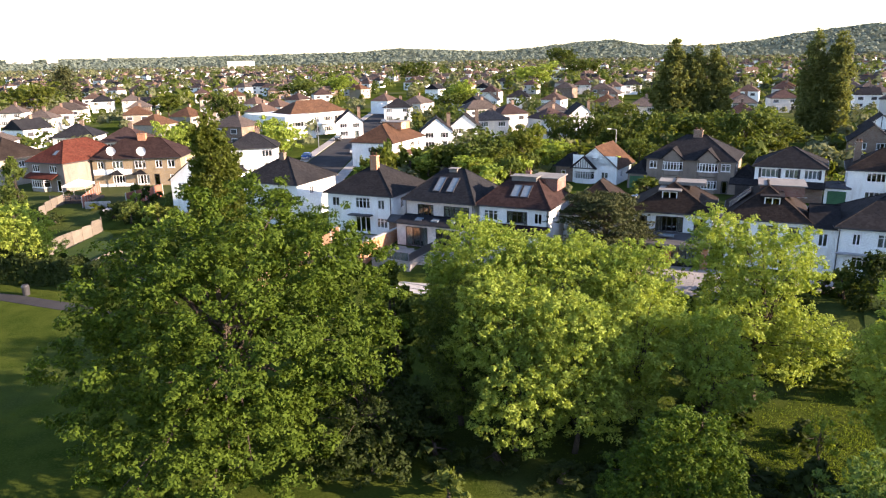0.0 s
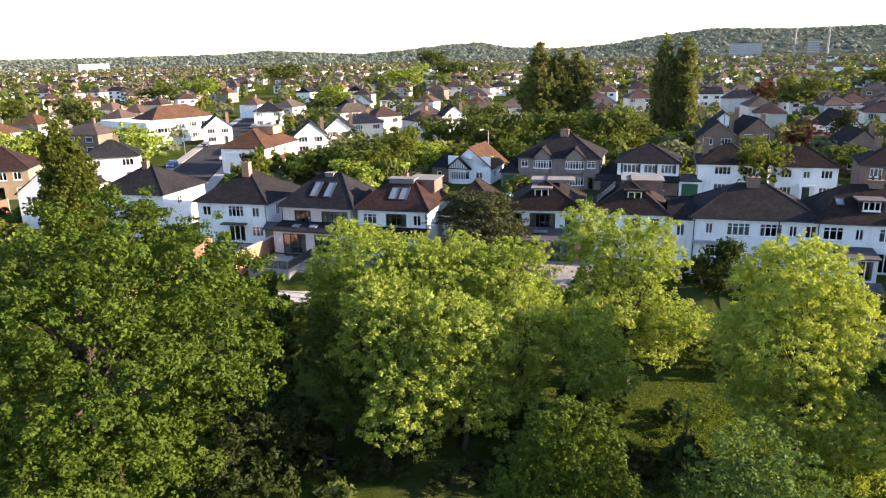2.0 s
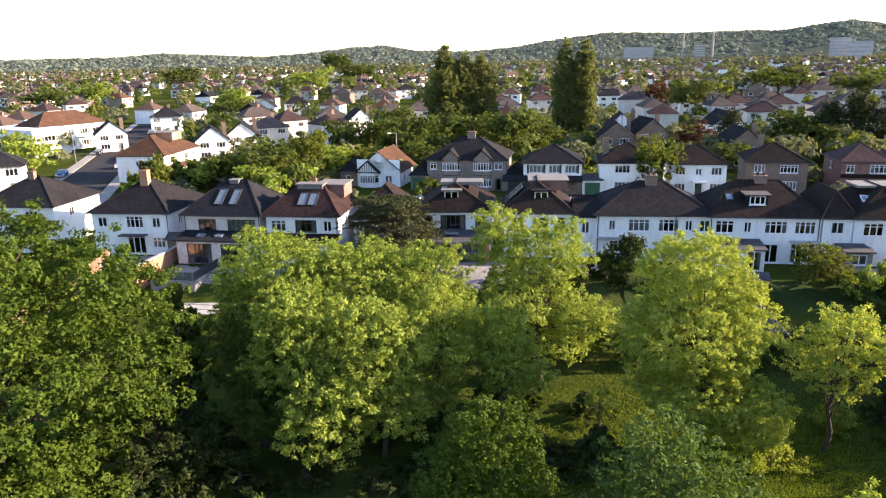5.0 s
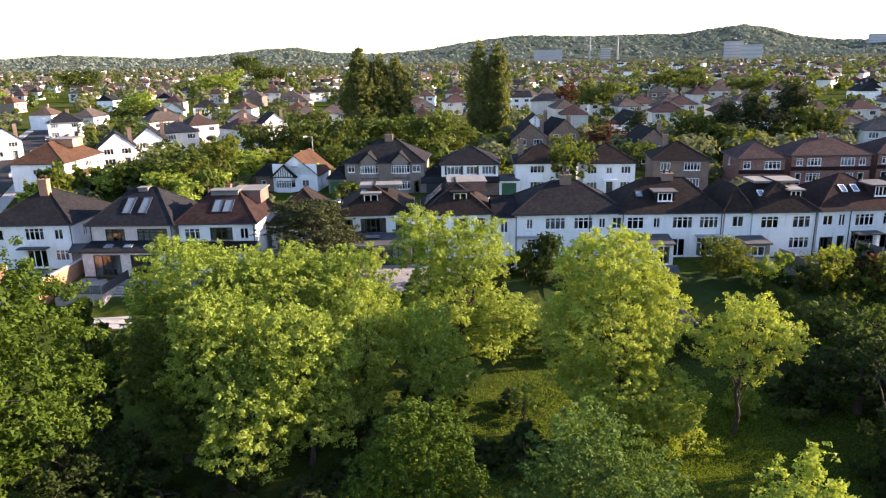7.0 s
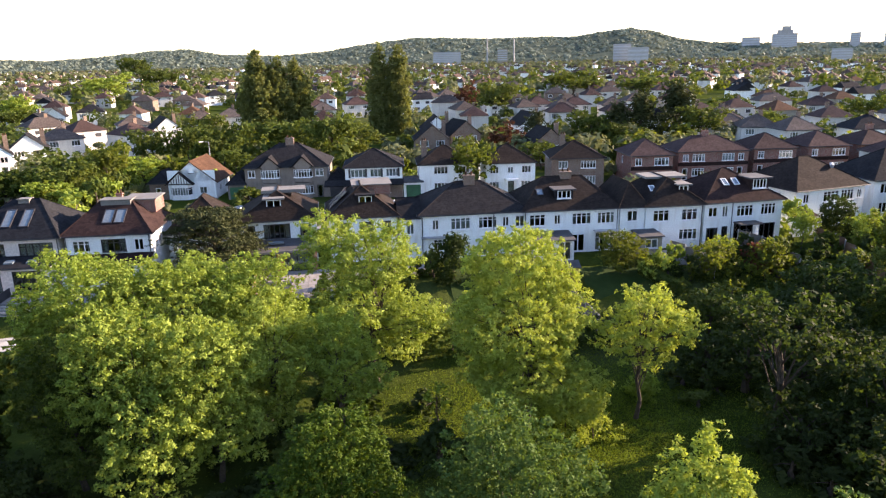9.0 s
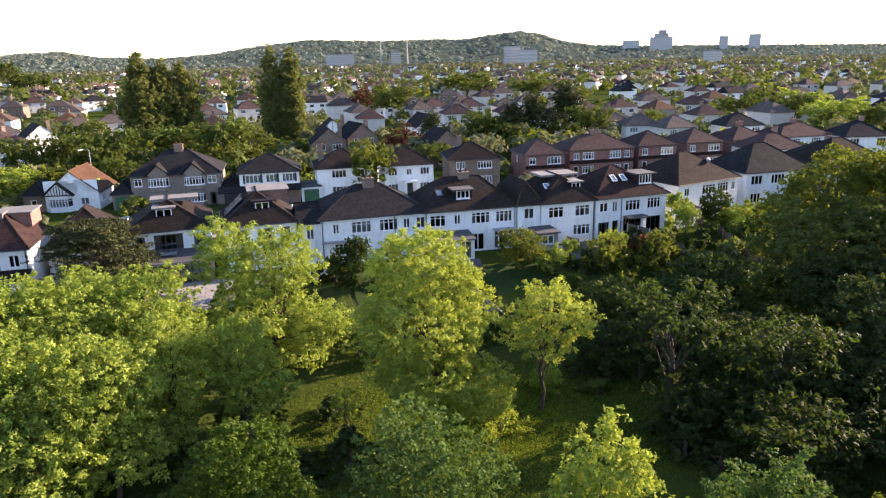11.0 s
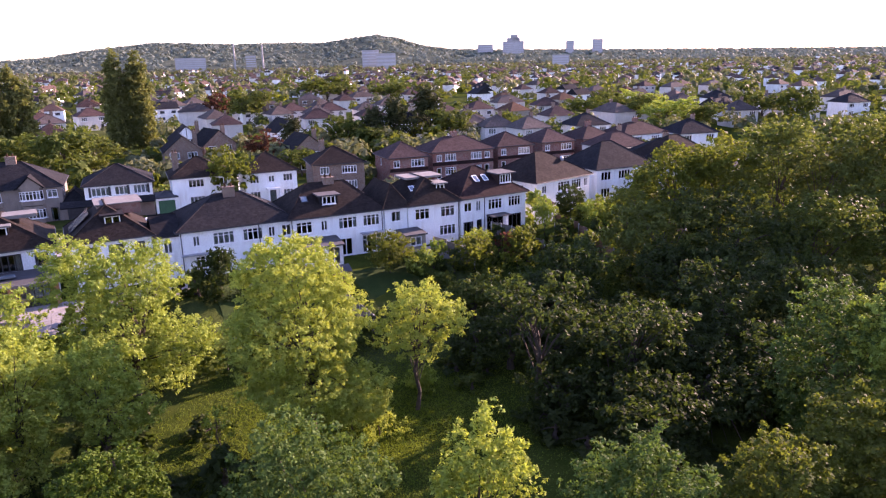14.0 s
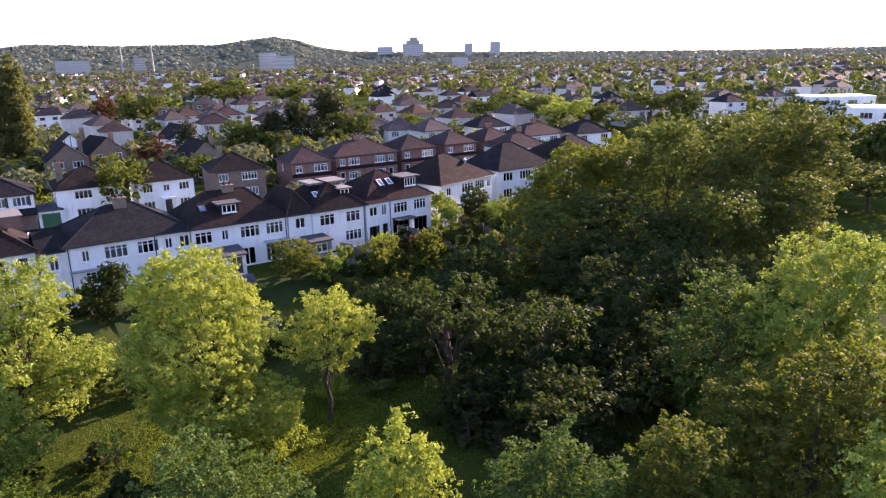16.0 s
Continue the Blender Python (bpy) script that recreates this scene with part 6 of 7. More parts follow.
for lobes in ([(3.0, 47.2, 7.9, 3.8, 3.4), (1.5, 46.3, 6.2, 2.6, 2.9), (2.2, 46.0, 3.0, 2.8, 3.0)], [(9.1, 45.8, 7.0, 4.2, 3.3), (6.0, 45.9, 7.1, 3.0, 3.4), (8.0, 45.0, 3.0, 3.6, 3.0)], [(12.8, 44.4, 6.9, 3.2, 3.1), (14.2, 42.8, 4.6, 2.0, 2.9), (12.6, 43.4, 3.0, 2.6, 2.6)],
              [(12.4, 40.3, 4.5, 2.7, 3.7), (12.0, 40.0, 1.4, 2.0, 2.2)], [(7.5, 39.0, 4.7, 3.4, 3.8), (8.4, 37.3, 1.9, 2.1, 2.8), (9.6, 38.2, 5.2, 1.8, 2.4)], [(3.9, 40.6, 5.4, 3.4, 3.9), (4.4, 37.0, 2.3, 2.7, 3.2), (6.0, 37.6, 4.0, 1.9, 2.6)], [(15.8, 38.5, 4.9, 2.1, 2.5), (16.5, 37.7, 2.7, 2.2, 2.2)]):
    lobed_tree(lobes, LEAF_LIME, MAPLE, group=PARK, leaf=0.165, trunk=0.17, limbs=26, pad=0.85, dens=1.4, per=105, upright=0.7, thick=0.34, lump=0.16)
# a maple of the same group, its shade given by darker mid-green leaves
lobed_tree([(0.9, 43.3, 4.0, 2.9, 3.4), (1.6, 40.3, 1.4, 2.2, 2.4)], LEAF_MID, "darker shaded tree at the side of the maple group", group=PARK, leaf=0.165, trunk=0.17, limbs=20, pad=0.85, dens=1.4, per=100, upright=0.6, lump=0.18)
lobed_tree([(19.2, 46.3, 8.9, 2.1, 2.8), (22.3, 44.8, 8.1, 3.1, 2.9), (20.8, 45.0, 4.5, 3.7, 3.8), (24.3, 42.6, 3.6, 2.5, 1.8), (22.3, 43.2, 2.1, 2.8, 1.9)], LEAF_LIME, "tall light green tree with airy crown", group=PARK, leaf=0.17, trunk=0.25, limbs=40, pad=0.95, dens=1.4, per=115, upright=0.35, lump=0.16)
lobed_tree([(26.7, 33.7, 8.9, 3.3, 3.0), (26.2, 33.4, 5.6, 4.2, 3.5), (28.7, 32.0, 6.1, 2.2, 3.1), (26.2, 32.1, 2.5, 3.9, 1.9), (28.0, 29.8, 1.4, 2.4, 2.0)], LEAF_YELLOW, "bright yellow-green tree with dense dome crown", group=PARK, leaf=0.15, trunk=0.22, limbs=60, pad=0.8, dens=1.6, per=110, upright=0.3, thick=0.22, lump=0.10)
lobed_tree([(34.2, 29.1, 6.1, 2.2, 1.6), (35.2, 27.8, 4.9, 1.8, 1.7), (32.7, 30.0, 4.4, 1.9, 1.7), (34.0, 29.4, 3.2, 2.4, 1.2)], LEAF_YELLOW, "small open tree with a bare trunk on rough grass", group=PARK, foot=(33.8, 29.4), leaf=0.16, trunk=0.15, limbs=44, pad=0.8, dens=0.95, per=95, upright=0.3, thick=0.2, lump=0.2, stem=0.8)
lobed_tree([(9.7, 24.8, 6.2, 2.1, 2.1), (9.4, 24.4, 4.4, 3.0, 2.3), (9.4, 24.4, 1.2, 3.3, 3.0), (11.6, 25.2, 3.0, 1.6, 1.8)], LEAF_PLANE, "dark green dense tree with sunlit top", group=PARK, leaf=0.14, trunk=0.2, limbs=12, pad=0.6, dens=1.25, per=85, upright=0.2, thick=0.4, lump=0.1)
lobed_tree([(15.4, 20.9, 6.2, 2.3, 2.2), (16.4, 19.5, 5.5, 2.5, 2.1), (15.2, 19.9, 4.2, 3.3, 1.7), (15.6, 20.0, 1.2, 3.4, 2.8)], LEAF_GREY, "grey-green bushy tree in the park", group=PARK, leaf=0.15, trunk=0.2, limbs=14, pad=0.75, dens=1.0, per=95, upright=0.45, thick=0.3, lump=0.18)
lobed_tree([(20.4, 14.4, 8.5, 0.4, 0.7), (20.1, 14.5, 6.7, 1.3, 1.3), (19.4, 15.4, 5.6, 1.0, 1.3), (20.8, 13.4, 6.2, 0.9, 1.4), (19.8, 14.1, 4.1, 2.4, 1.8), (20.0, 14.2, 1.2, 2.3, 2.8)], LEAF_YELLOW, "bright yellow-green tree with a thin leading shoot", group=PARK, leaf=0.15, trunk=0.14, limbs=14, pad=0.6, dens=0.9, per=75, upright=0.8, thick=0.3, lump=0.25)
lobed_tree([(22.5, 8.5, 7.5, 1.2, 1.4), (21.6, 9.6, 6.5, 1.5, 1.3), (22.5, 7.1, 6.6, 1.3, 1.3), (21.6, 8.2, 5.1, 3.1, 1.6), (22.0, 8.2, 1.8, 3.1, 3.0)], LEAF_GREY, "silvery grey-green tree in the park", group=PARK, leaf=0.15, trunk=0.18, limbs=14, pad=0.7, dens=0.95, per=85, upright=0.6, thick=0.3, lump=0.2)
lobed_tree([(26.1, 4.4, 6.6, 1.9, 1.5), (25.6, 4.4, 4.9, 2.5, 1.8), (25.8, 4.4, 1.6, 2.5, 2.8)], LEAF_OLIVE, "rounded olive-green tree in the park", group=PARK, leaf=0.15, trunk=0.18, limbs=10, pad=0.6, dens=1.0, per=80, upright=0.2, thick=0.4, lump=0.12)
lobed_tree([(31.4, 2.6, 6.0, 2.2, 1.9), (32.4, 0.1, 6.6, 3.0, 2.2), (32.4, -2.0, 7.2, 3.0, 3.1), (30.4, -0.4, 4.3, 5.0, 2.4), (31.0, -0.6, 1.0, 4.6, 3.0)], LEAF_OLIVE, "broad olive-green tree with sunlit rim", group=PARK, leaf=0.18, trunk=0.35, limbs=24, pad=0.9, dens=1.25, per=105, upright=0.25, thick=0.3, lump=0.16)
lobed_tree([(45.4, -0.3, 8.6, 3.5, 3.8), (45.3, -3.1, 8.5, 3.5, 3.7), (43.4, 1.5, 6.6, 3.0, 3.0), (44.8, -1.0, 3.0, 3.6, 3.6)], LEAF_LIME, "tall light green tree with sunlit side", group=PARK, leaf=0.2, trunk=0.3, limbs=22, pad=1.0, dens=1.3, per=105, upright=0.45, lump=0.18)
lobed_tree([(45.1, 5.9, 6.0, 2.2, 3.1), (44.3, 3.4, 5.8, 2.6, 3.3), (43.2, 5.4, 3.5, 3.1, 2.8), (44.0, 4.8, 1.0, 3.0, 2.6)], LEAF_GREY, "grey-green tree beside the dark stand", group=PARK, leaf=0.2, trunk=0.25, limbs=18, pad=0.95, dens=1.3, per=95, upright=0.4, lump=0.2)
lobed_tree([(27.3, -3.6, 6.6, 2.5, 2.6), (27.3, -4.0, 3.0, 2.6, 3.4)], LEAF_LIME, "light green tree at the edge of the stand", group=PARK, leaf=0.17, trunk=0.2, limbs=12, pad=0.8, dens=0.9, per=90, upright=0.4)

# the dense stand: tall trees behind, lower shaded ones in front
# sun and shade put in by leaf: olive where lit, dark where shaded
STAND = ((71.8, 29.5, 5.8, 3.9, 3.8, LEAF_OLIVE), (75.2, 26.1, 9.7, 4.7, 5.1, LEAF_OLIVE), (78.6, 21.8, 8.7, 4.9, 5.6, LEAF_OLIVE), (83.9, 16.7, 10.9, 3.5, 4.8, LEAF_MID), (82.6, 12.0, 8.7, 4.8, 5.5, LEAF_DEEP), (89.2, 7.1, 10.0, 5.5, 6.3, LEAF_DEEP), (91.4, 3.0, 8.9, 4.2, 6.8, LEAF_DEEP), (65.5, 23.5, 4.6, 5.9, 4.9, LEAF_DEEP), (67.4, 17.1, 4.2, 6.2, 5.5, LEAF_DARK), (70.7, 10.6, 4.7, 6.3, 6.3, LEAF_DEEP))
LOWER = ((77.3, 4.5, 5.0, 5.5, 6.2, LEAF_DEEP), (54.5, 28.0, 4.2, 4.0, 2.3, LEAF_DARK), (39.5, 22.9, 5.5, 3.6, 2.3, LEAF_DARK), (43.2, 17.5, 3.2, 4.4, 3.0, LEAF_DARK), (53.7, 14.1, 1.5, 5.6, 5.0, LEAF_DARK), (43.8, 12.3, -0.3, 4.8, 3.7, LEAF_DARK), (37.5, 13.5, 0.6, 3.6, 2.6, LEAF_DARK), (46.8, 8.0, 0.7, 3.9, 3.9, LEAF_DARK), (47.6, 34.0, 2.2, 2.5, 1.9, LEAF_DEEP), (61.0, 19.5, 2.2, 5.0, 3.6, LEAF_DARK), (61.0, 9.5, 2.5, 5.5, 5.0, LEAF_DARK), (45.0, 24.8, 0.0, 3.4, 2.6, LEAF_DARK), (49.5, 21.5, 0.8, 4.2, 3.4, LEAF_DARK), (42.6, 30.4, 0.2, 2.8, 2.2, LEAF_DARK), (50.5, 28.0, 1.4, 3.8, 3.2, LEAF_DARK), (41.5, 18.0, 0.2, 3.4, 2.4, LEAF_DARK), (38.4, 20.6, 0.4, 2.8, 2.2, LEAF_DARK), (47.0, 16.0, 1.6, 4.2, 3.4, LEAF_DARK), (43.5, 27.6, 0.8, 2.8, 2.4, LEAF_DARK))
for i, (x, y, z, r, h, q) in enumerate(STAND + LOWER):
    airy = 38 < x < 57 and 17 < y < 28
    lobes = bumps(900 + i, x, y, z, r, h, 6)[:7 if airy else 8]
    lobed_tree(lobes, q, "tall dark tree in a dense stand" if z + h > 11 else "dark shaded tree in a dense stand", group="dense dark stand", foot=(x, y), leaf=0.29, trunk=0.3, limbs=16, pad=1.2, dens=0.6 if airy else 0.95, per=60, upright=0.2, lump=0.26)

# poplars, cedar
lobed_tree(column_lobes(701, -24.2, 74.2, 17.6, 3.1, -1.0), LEAF_OLIVE, "tall dense poplar column by the gardens", "poplar_tree", "poplar", base=-1.0, leaf=0.28, trunk=0.3, limbs=20, pad=1.0, dens=1.9, per=95, upright=1.3, lump=0.16)
for i, (x, y, top, R) in enumerate(((60.0, 181.0, 24.8, 5.2), (64.8, 180.0, 23.6, 4.2), (70.0, 179.0, 23.0, 3.7))):
    lobed_tree(column_lobes(710 + i, x, y, top, R), LEAF_POPLAR, "tall grey-green poplar in a close trio", "poplar_tree", "poplar", "tall poplars", 0.0, 0.5, 0.4, 16, pad=1.6, dens=2.1, per=72, upright=1.5, lump=0.2)
for i, (x, y, top, R) in enumerate(((91.5, 173.3, 26.8, 3.5), (96.0, 171.2, 26.0, 3.9))):
    lobed_tree(column_lobes(720 + i, x, y, top, R), LEAF_POPLAR, "tall olive-green poplar in a pair", "poplar_tree", "poplar", "tall poplars", 0.0, 0.5, 0.4, 16, pad=1.6, dens=2.1, per=72, upright=1.5, lump=0.2)
tree(17.6, 72.3, 8.6, 6.3, NEEDLES, "dark spreading cedar beside the houses", base=-0.5, clumps=300, per=110, leaf=0.30, trunk=0.3, limbs=60, clear=0.05, profile="cedar", clump_r=0.18, flat=0.26, name="cedar_tree", category="cedar", slim=0.35, droop=0.1, lift=0.1)

# ---- trees among the houses, copied from a few grown once ----
def proto(R, H, material, label, sd, prof="round", leaf=0.50, clumps=75, per=50, name="tree", lift=0.8):
    e = thing(name, pose(0, 0, 0), label, name.split("_")[0] if name != "tree" else "tree", "trees among the houses")
    if name == "tree":
        p, n, cs = pad_points(sd, bumps(sd, 0, 0, 0.55 * H, R, 0.42 * H, 6, 0.0), 1.5, 0.75, 46, 0.35, 0.2, 0.3, 0.22)
    else:
        p, n, cs = crown_points(sd, R, 0.10 * H, H, prof, clumps, per, 0.27, 0.35, lift)
    ob = new("crown", leaves_mesh("crown", p, n, leaf, material, sd, 0.2, 0.6))
    ob.parent = e
    trunk_shape(sd, H * 0.6, 0.22, cs[:3 if name == "shrub" else 8]).make("trunk", BARK, e)
    return e


GROWN = {
    "l": proto(5, 9, LEAF_LIME, "light green garden tree in full leaf", 301), "d": proto(5, 9, LEAF_DEEP, "dark green garden tree in full leaf", 302),
    "m": proto(5, 9, LEAF_MID, "mid green garden tree in full leaf", 303), "o": proto(5, 9, LEAF_OLIVE, "olive-green garden tree in full leaf", 304),
    "n": proto(5, 11, NEEDLES, "dark spreading conifer among the houses", 305, "cone", name="conifer_tree", lift=0.1), "c": proto(4, 8, LEAF_COPPER, "copper-leaved garden tree in full leaf", 306),
}
PLANTED = {
    "l": [(-35, 153, 10.4, 5.8), (-59, 157, 9.8, 4.4), (9, 286, 13.3, 7.5), (62, 460, 18, 15.0), (-2, 132, 4.8, 3.5), (22, 134, 7.1, 4.5), (6, 123, 5.6, 4.1), (-57, 410, 14.2, 10.1), (-5, 138, 3.9, 4.0), (241, 95, 10.8, 8.9), (312, 330, 10.5, 14.8), (208, 75, 10.3, 8.7), (116, 36, 7.1, 4.1), (76.5, 43, 5.4, 1.6)],
    "d": [(-19, 601, 20.6, 15.6), (177, 1014, 34.5, 21.7), (29, 162, 9.7, 4.6), (36, 159, 9.8, 4.5), (40, 146, 11.4, 5.7), (73, 150, 8.4, 6.1), (-65, 217, 14.4, 5.9), (132, 652, 19.9, 18.9), (161, 213, 14.2, 8.7), (261, 277, 15.8, 14.8), (127, 128, 9.7, 5.9), (149, 112, 10.7, 6.1), (37, 145, 8.8, 4.2), (49, 199, 9.5, 6.3),
          (251, 113, 10.8, 7.6), (253, 59, 10.7, 9.3), (129, 121, 7.1, 5.0), (217, 91, 11.0, 8.1), (230, 44, 13.1, 6.5), (155, -2, 11.3, 7.6), (132, 5, 9.6, 6.5), (125, -5, 7.9, 6.2), (150, -3, 12.6, 7.0), (152, -11, 13.0, 7.0), (122, 14, 8.5, 5.5), (168, 16, 10.5, 7.0), (180, 3, 9.5, 6.0), (200, 12, 10.0, 7.0), (235, 8, 10, 7.0)],
    "m": [(9, 129, 8.7, 5.8), (2, 132, 6.7, 4.5), (57, 153, 10.6, 8.3), (62, 141, 12.2, 6.9), (-76, 390, 12.0, 12.9), (93, 108, 6.0, 4.7), (39, 135, 6.7, 3.9), (7, 282, 9.1, 9.2), (285, 253, 12.1, 12.4), (244, 76, 6.4, 5.0), (174, 109, 8.0, 5.0), (213, 104, 10.3, 7.0), (214, 66, 8.7, 7.3), (147, 18, 11.1, 8.5), (140, 30, 9.7, 7.1), (99, 37, 6.5, 4.2), (107, 33, 7.5, 4.6), (91, 37, 5.2, 3.4), (112, 24, 8.0, 5.5), (118, 4, 8.4, 6.0), (139, 12, 9.0, 6.0), (185, 22, 9.0, 6.5), (217, -4, 9.5, 6.5), (262, -2, 10.0, 8.0)],
    "o": [(67, 95, 9.7, 5.0), (16, 133, 10.3, 4.9), (-183, 323, 16.2, 12.7), (-116, 305, 10.6, 8.0), (12, 126, 6.7, 4.1), (85, 124, 6.9, 3.7), (67, 140, 5.6, 3.6)],
    "n": [(-214, 411, 20.4, 11.3), (148, 119, 14.5, 8.3), (137, 121, 12.2, 7.6), (132, 124, 10.3, 6.7), (112, 132, 9.0, 5.0)],
    "c": [(98, 125, 8.1, 4.7), (165, 237, 12.8, 6.1)],
}
for key, spots in PLANTED.items():
    e = GROWN[key]
    H0, R0 = {"n": (11, 5), "c": (8, 4)}.get(key, (9, 5))
    for i, (x, y, H, R) in enumerate(spots):
        m = pose(x, y, ground_z(x, y), 0, 0, (i * 77) % 360)
        if i:
            e2 = copy_thing(e, m)
        else:
            e.matrix_basis, e2 = m, e
        e2.scale = (R / R0, R / R0, H / H0)
        TAKEN.append((x, y))

# ---- gardens behind the near row ----
def fence(pts, height, material, label, post=CONCRETE, step=1.83, gap=0.02, name="fence", post_h=0.1):
    """Panels between posts along a line; each panel stands on the ground."""
    e = thing(name, pose(pts[0][0], pts[0][1], 0), label, "fence")
    ox, oy = pts[0]
    for (x0, y0), (x1, y1) in zip(pts, pts[1:]):
        L = math.hypot(x1 - x0, y1 - y0)
        n = max(1, round(L / step))
        a = math.atan2(y1 - y0, x1 - x0)
        for i in range(n + 1):
            px, py = x0 + (x1 - x0) * i / n, y0 + (y1 - y0) * i / n
            z = ground_z(px, py)
            if i < n or (x1, y1) == pts[-1]:
                Shape().box(-0.06, -0.06, -0.2, 0.06, 0.06, height + post_h).make("post", post, e, m=pose(px - ox, py - oy, z, 0, 0, math.degrees(a)))
            if i < n:
                qx, qy = px + (x1 - x0) / n / 2, py + (y1 - y0) / n / 2
                s = Shape()
                w = L / n / 2 - 0.06
                prof = [p for k in range(9) for p in ((-0.03, height * k / 9), (-0.005, height * (k + 1) / 9))] + [(-0.035, height), (-0.035, height + 0.04), (0.035, height + 0.04), (0.03, 0.0)]
                m_ = len(prof)
                s.v = [(x, y, z) for x in (-w, w) for y, z in prof]
                s.f = [(i, m_ + i, m_ + (i + 1) % m_, (i + 1) % m_) for i in range(m_)] + [tuple(range(m_)), tuple(range(2 * m_ - 1, m_ - 1, -1))]
                s.make("panel", material, e, m=pose(qx - ox, qy - oy, ground_z(qx, qy) + 0.02, 0, 0, math.degrees(a)))
    return e


def hedge(p, q, height, width, material, label, seed, leaf=0.24, dens=75):
    """A clipped but uneven hedge between two places."""
    g = np.random.default_rng(seed)
    L = math.hypot(q[0] - p[0], q[1] - p[1])
    n = int(dens * L * (height * 2 + width))
    u = g.random(n) * L
    side = g.random(n)
    th = g.uniform(0, math.pi, n)
    lump = 1 + 0.13 * np.sin(u * 1.7 + seed) + 0.10 * np.sin(u * 0.6 + 2 * seed)
    y = np.cos(th) ** 3 * width / 2 * 1.15
    z = np.where(side < 0.62, g.random(n) * height, height * (0.9 + 0.14 * np.sin(th))) * lump
    y = np.where(side < 0.62, np.sign(y) * width / 2 * (0.82 + 0.22 * g.random(n)), g.uniform(-1, 1, n) * width / 2)
    c, s_ = (q[0] - p[0]) / L, (q[1] - p[1]) / L
    pts = np.stack([u * c - y * s_, u * s_ + y * c, z], 1)
    gz = ground_z(*p), ground_z(*q)
    pts[:, 2] += (gz[1] - gz[0]) * u / L
    nrm = np.stack([-y * s_ * 2 / width, y * c * 2 / width, np.where(side < 0.62, 0.2, 1.0)], 1)
    e = thing("hedge", pose(p[0], p[1], gz[0]), label, "hedge")
    ob = new("foliage", leaves_mesh("foliage", pts, nrm, leaf, material, seed, 0.1, 0.65))
    ob.parent = e
    sh = Shape()
    for t in (L / 2,):
        sh.bar((t * c, t * s_, -0.1 + (gz[1] - gz[0]) * t / L), (t * c, t * s_, height * 0.8 + (gz[1] - gz[0]) * t / L), 0.06, 5, 0.02)
    sh.make("stem", BARK, e)
    return e


# side fences, from the houses down to the park edge
for u, s0, s1, h, q, lab in ((-8.2, 3, 20, 1.7, FENCE_BROWN, "brown lapped garden fence"), (19.6, 2, 19, 1.8, FENCE_BROWN, "brown lapped garden fence"), (29.4, 2, 9, 1.6, FENCE_BROWN, "brown lapped garden fence"), (61.0, 4, 20, 1.7, FENCE_GREY, "weathered grey garden fence"), (94.5, 0, 12, 1.8, FENCE_BROWN, "brown lapped garden fence"), (108, 0, 12, 1.8, FENCE_BROWN, "brown lapped garden fence")):
    fence([row_at(u, s0), row_at(u, s1)], h, q, lab)
fence([row_at(75.2, 2.1), row_at(77.6, 7.8)], 1.7, FENCE_GREY, "grey fence with concrete posts beside a shed")
fence([row_at(84.9, -0.6), row_at(87.2, 8.0)], 1.8, FENCE_GREY, "grey fence with concrete posts between gardens")
# park-side belt of hedges and bushes
k = 0
g = np.random.default_rng(77)
for u in np.arange(-24, 100, 6.2):
    k += 1
    if -10 < u < 6:
        continue
    hedge(row_at(u, 20.5 + g.normal(0, 0.5)), row_at(u + 6.4, 20.5 + g.normal(0, 0.5)), 2.2 + 0.9 * g.random(), 2.2, LEAF_DARK if k % 3 else LEAF_MID, "overgrown dark hedge along the park edge", 400 + k, 0.40, 20)
BUSH = [proto(1.6, 2.4, q, lab, sd, "dome", 0.42, 13, 24, "shrub", 0.6) for q, lab, sd in ((LEAF_MID, "mid green leafy garden shrub", 321), (LEAF_LIME, "light green garden shrub", 322), (LEAF_DARK, "dark green garden shrub", 323), (LEAF_OLIVE, "olive-toned leafy garden shrub", 324))]
bush_used = set()


def bush(x, y, H, R, kind, i=[0]):
    i[0] += 1
    e = BUSH[kind]
    m = pose(x, y, ground_z(x, y) - 0.05, 0, 0, (i[0] * 61) % 360)
    if kind in bush_used:
        e = copy_thing(e, m)
    else:
        e.matrix_basis = m
        bush_used.add(kind)
    e.scale = (R / 1.6, R / 1.6, H / 2.4)
    return e


for u in np.arange(-26, 104, 2.4):
    for _ in range(2 if u > 8 else 1):
        s_ = g.uniform(3.5, 19)
        if -2 < u < 10 and s_ < 12 or 48 < u < 61 and 5 < s_ < 17 or 62.5 < u < 72 and 4 < s_ < 12:
            continue
        x, y = row_at(u + g.normal(0, 0.5), s_)
        bush(x, y, g.uniform(1.0, 2.6), g.uniform(0.8, 1.7), int(g.choice([0, 0, 1, 2, 2, 3])))
# low growth under the park trees
for _ in range(40):
    x, y = g.uniform(-6, 24), g.uniform(30, 54)
    if row_s(x, y) > 22:
        bush(x, y, g.uniform(1.0, 2.8), g.uniform(1.2, 2.4), int(g.choice([2, 2, 0])))
for _ in range(40):
    x, y = g.uniform(43, 58), g.uniform(-4, 34)
    if not 18 < y < 28:
        bush(x, y, g.uniform(1.2, 3.0), g.uniform(1.4, 2.6), 2)
for _ in range(15):
    x, y = g.uniform(37, 43), g.uniform(12, 32)
    if not 20 < y < 28:
        bush(x, y, g.uniform(0.7, 1.3), g.uniform(1.2, 2.0), int(g.choice([2, 2, 0, 3])))
for _ in range(16):
    bush(g.uniform(35.5, 42), g.uniform(11, 22), g.uniform(1.2, 2.4), g.uniform(1.4, 2.4), 2)
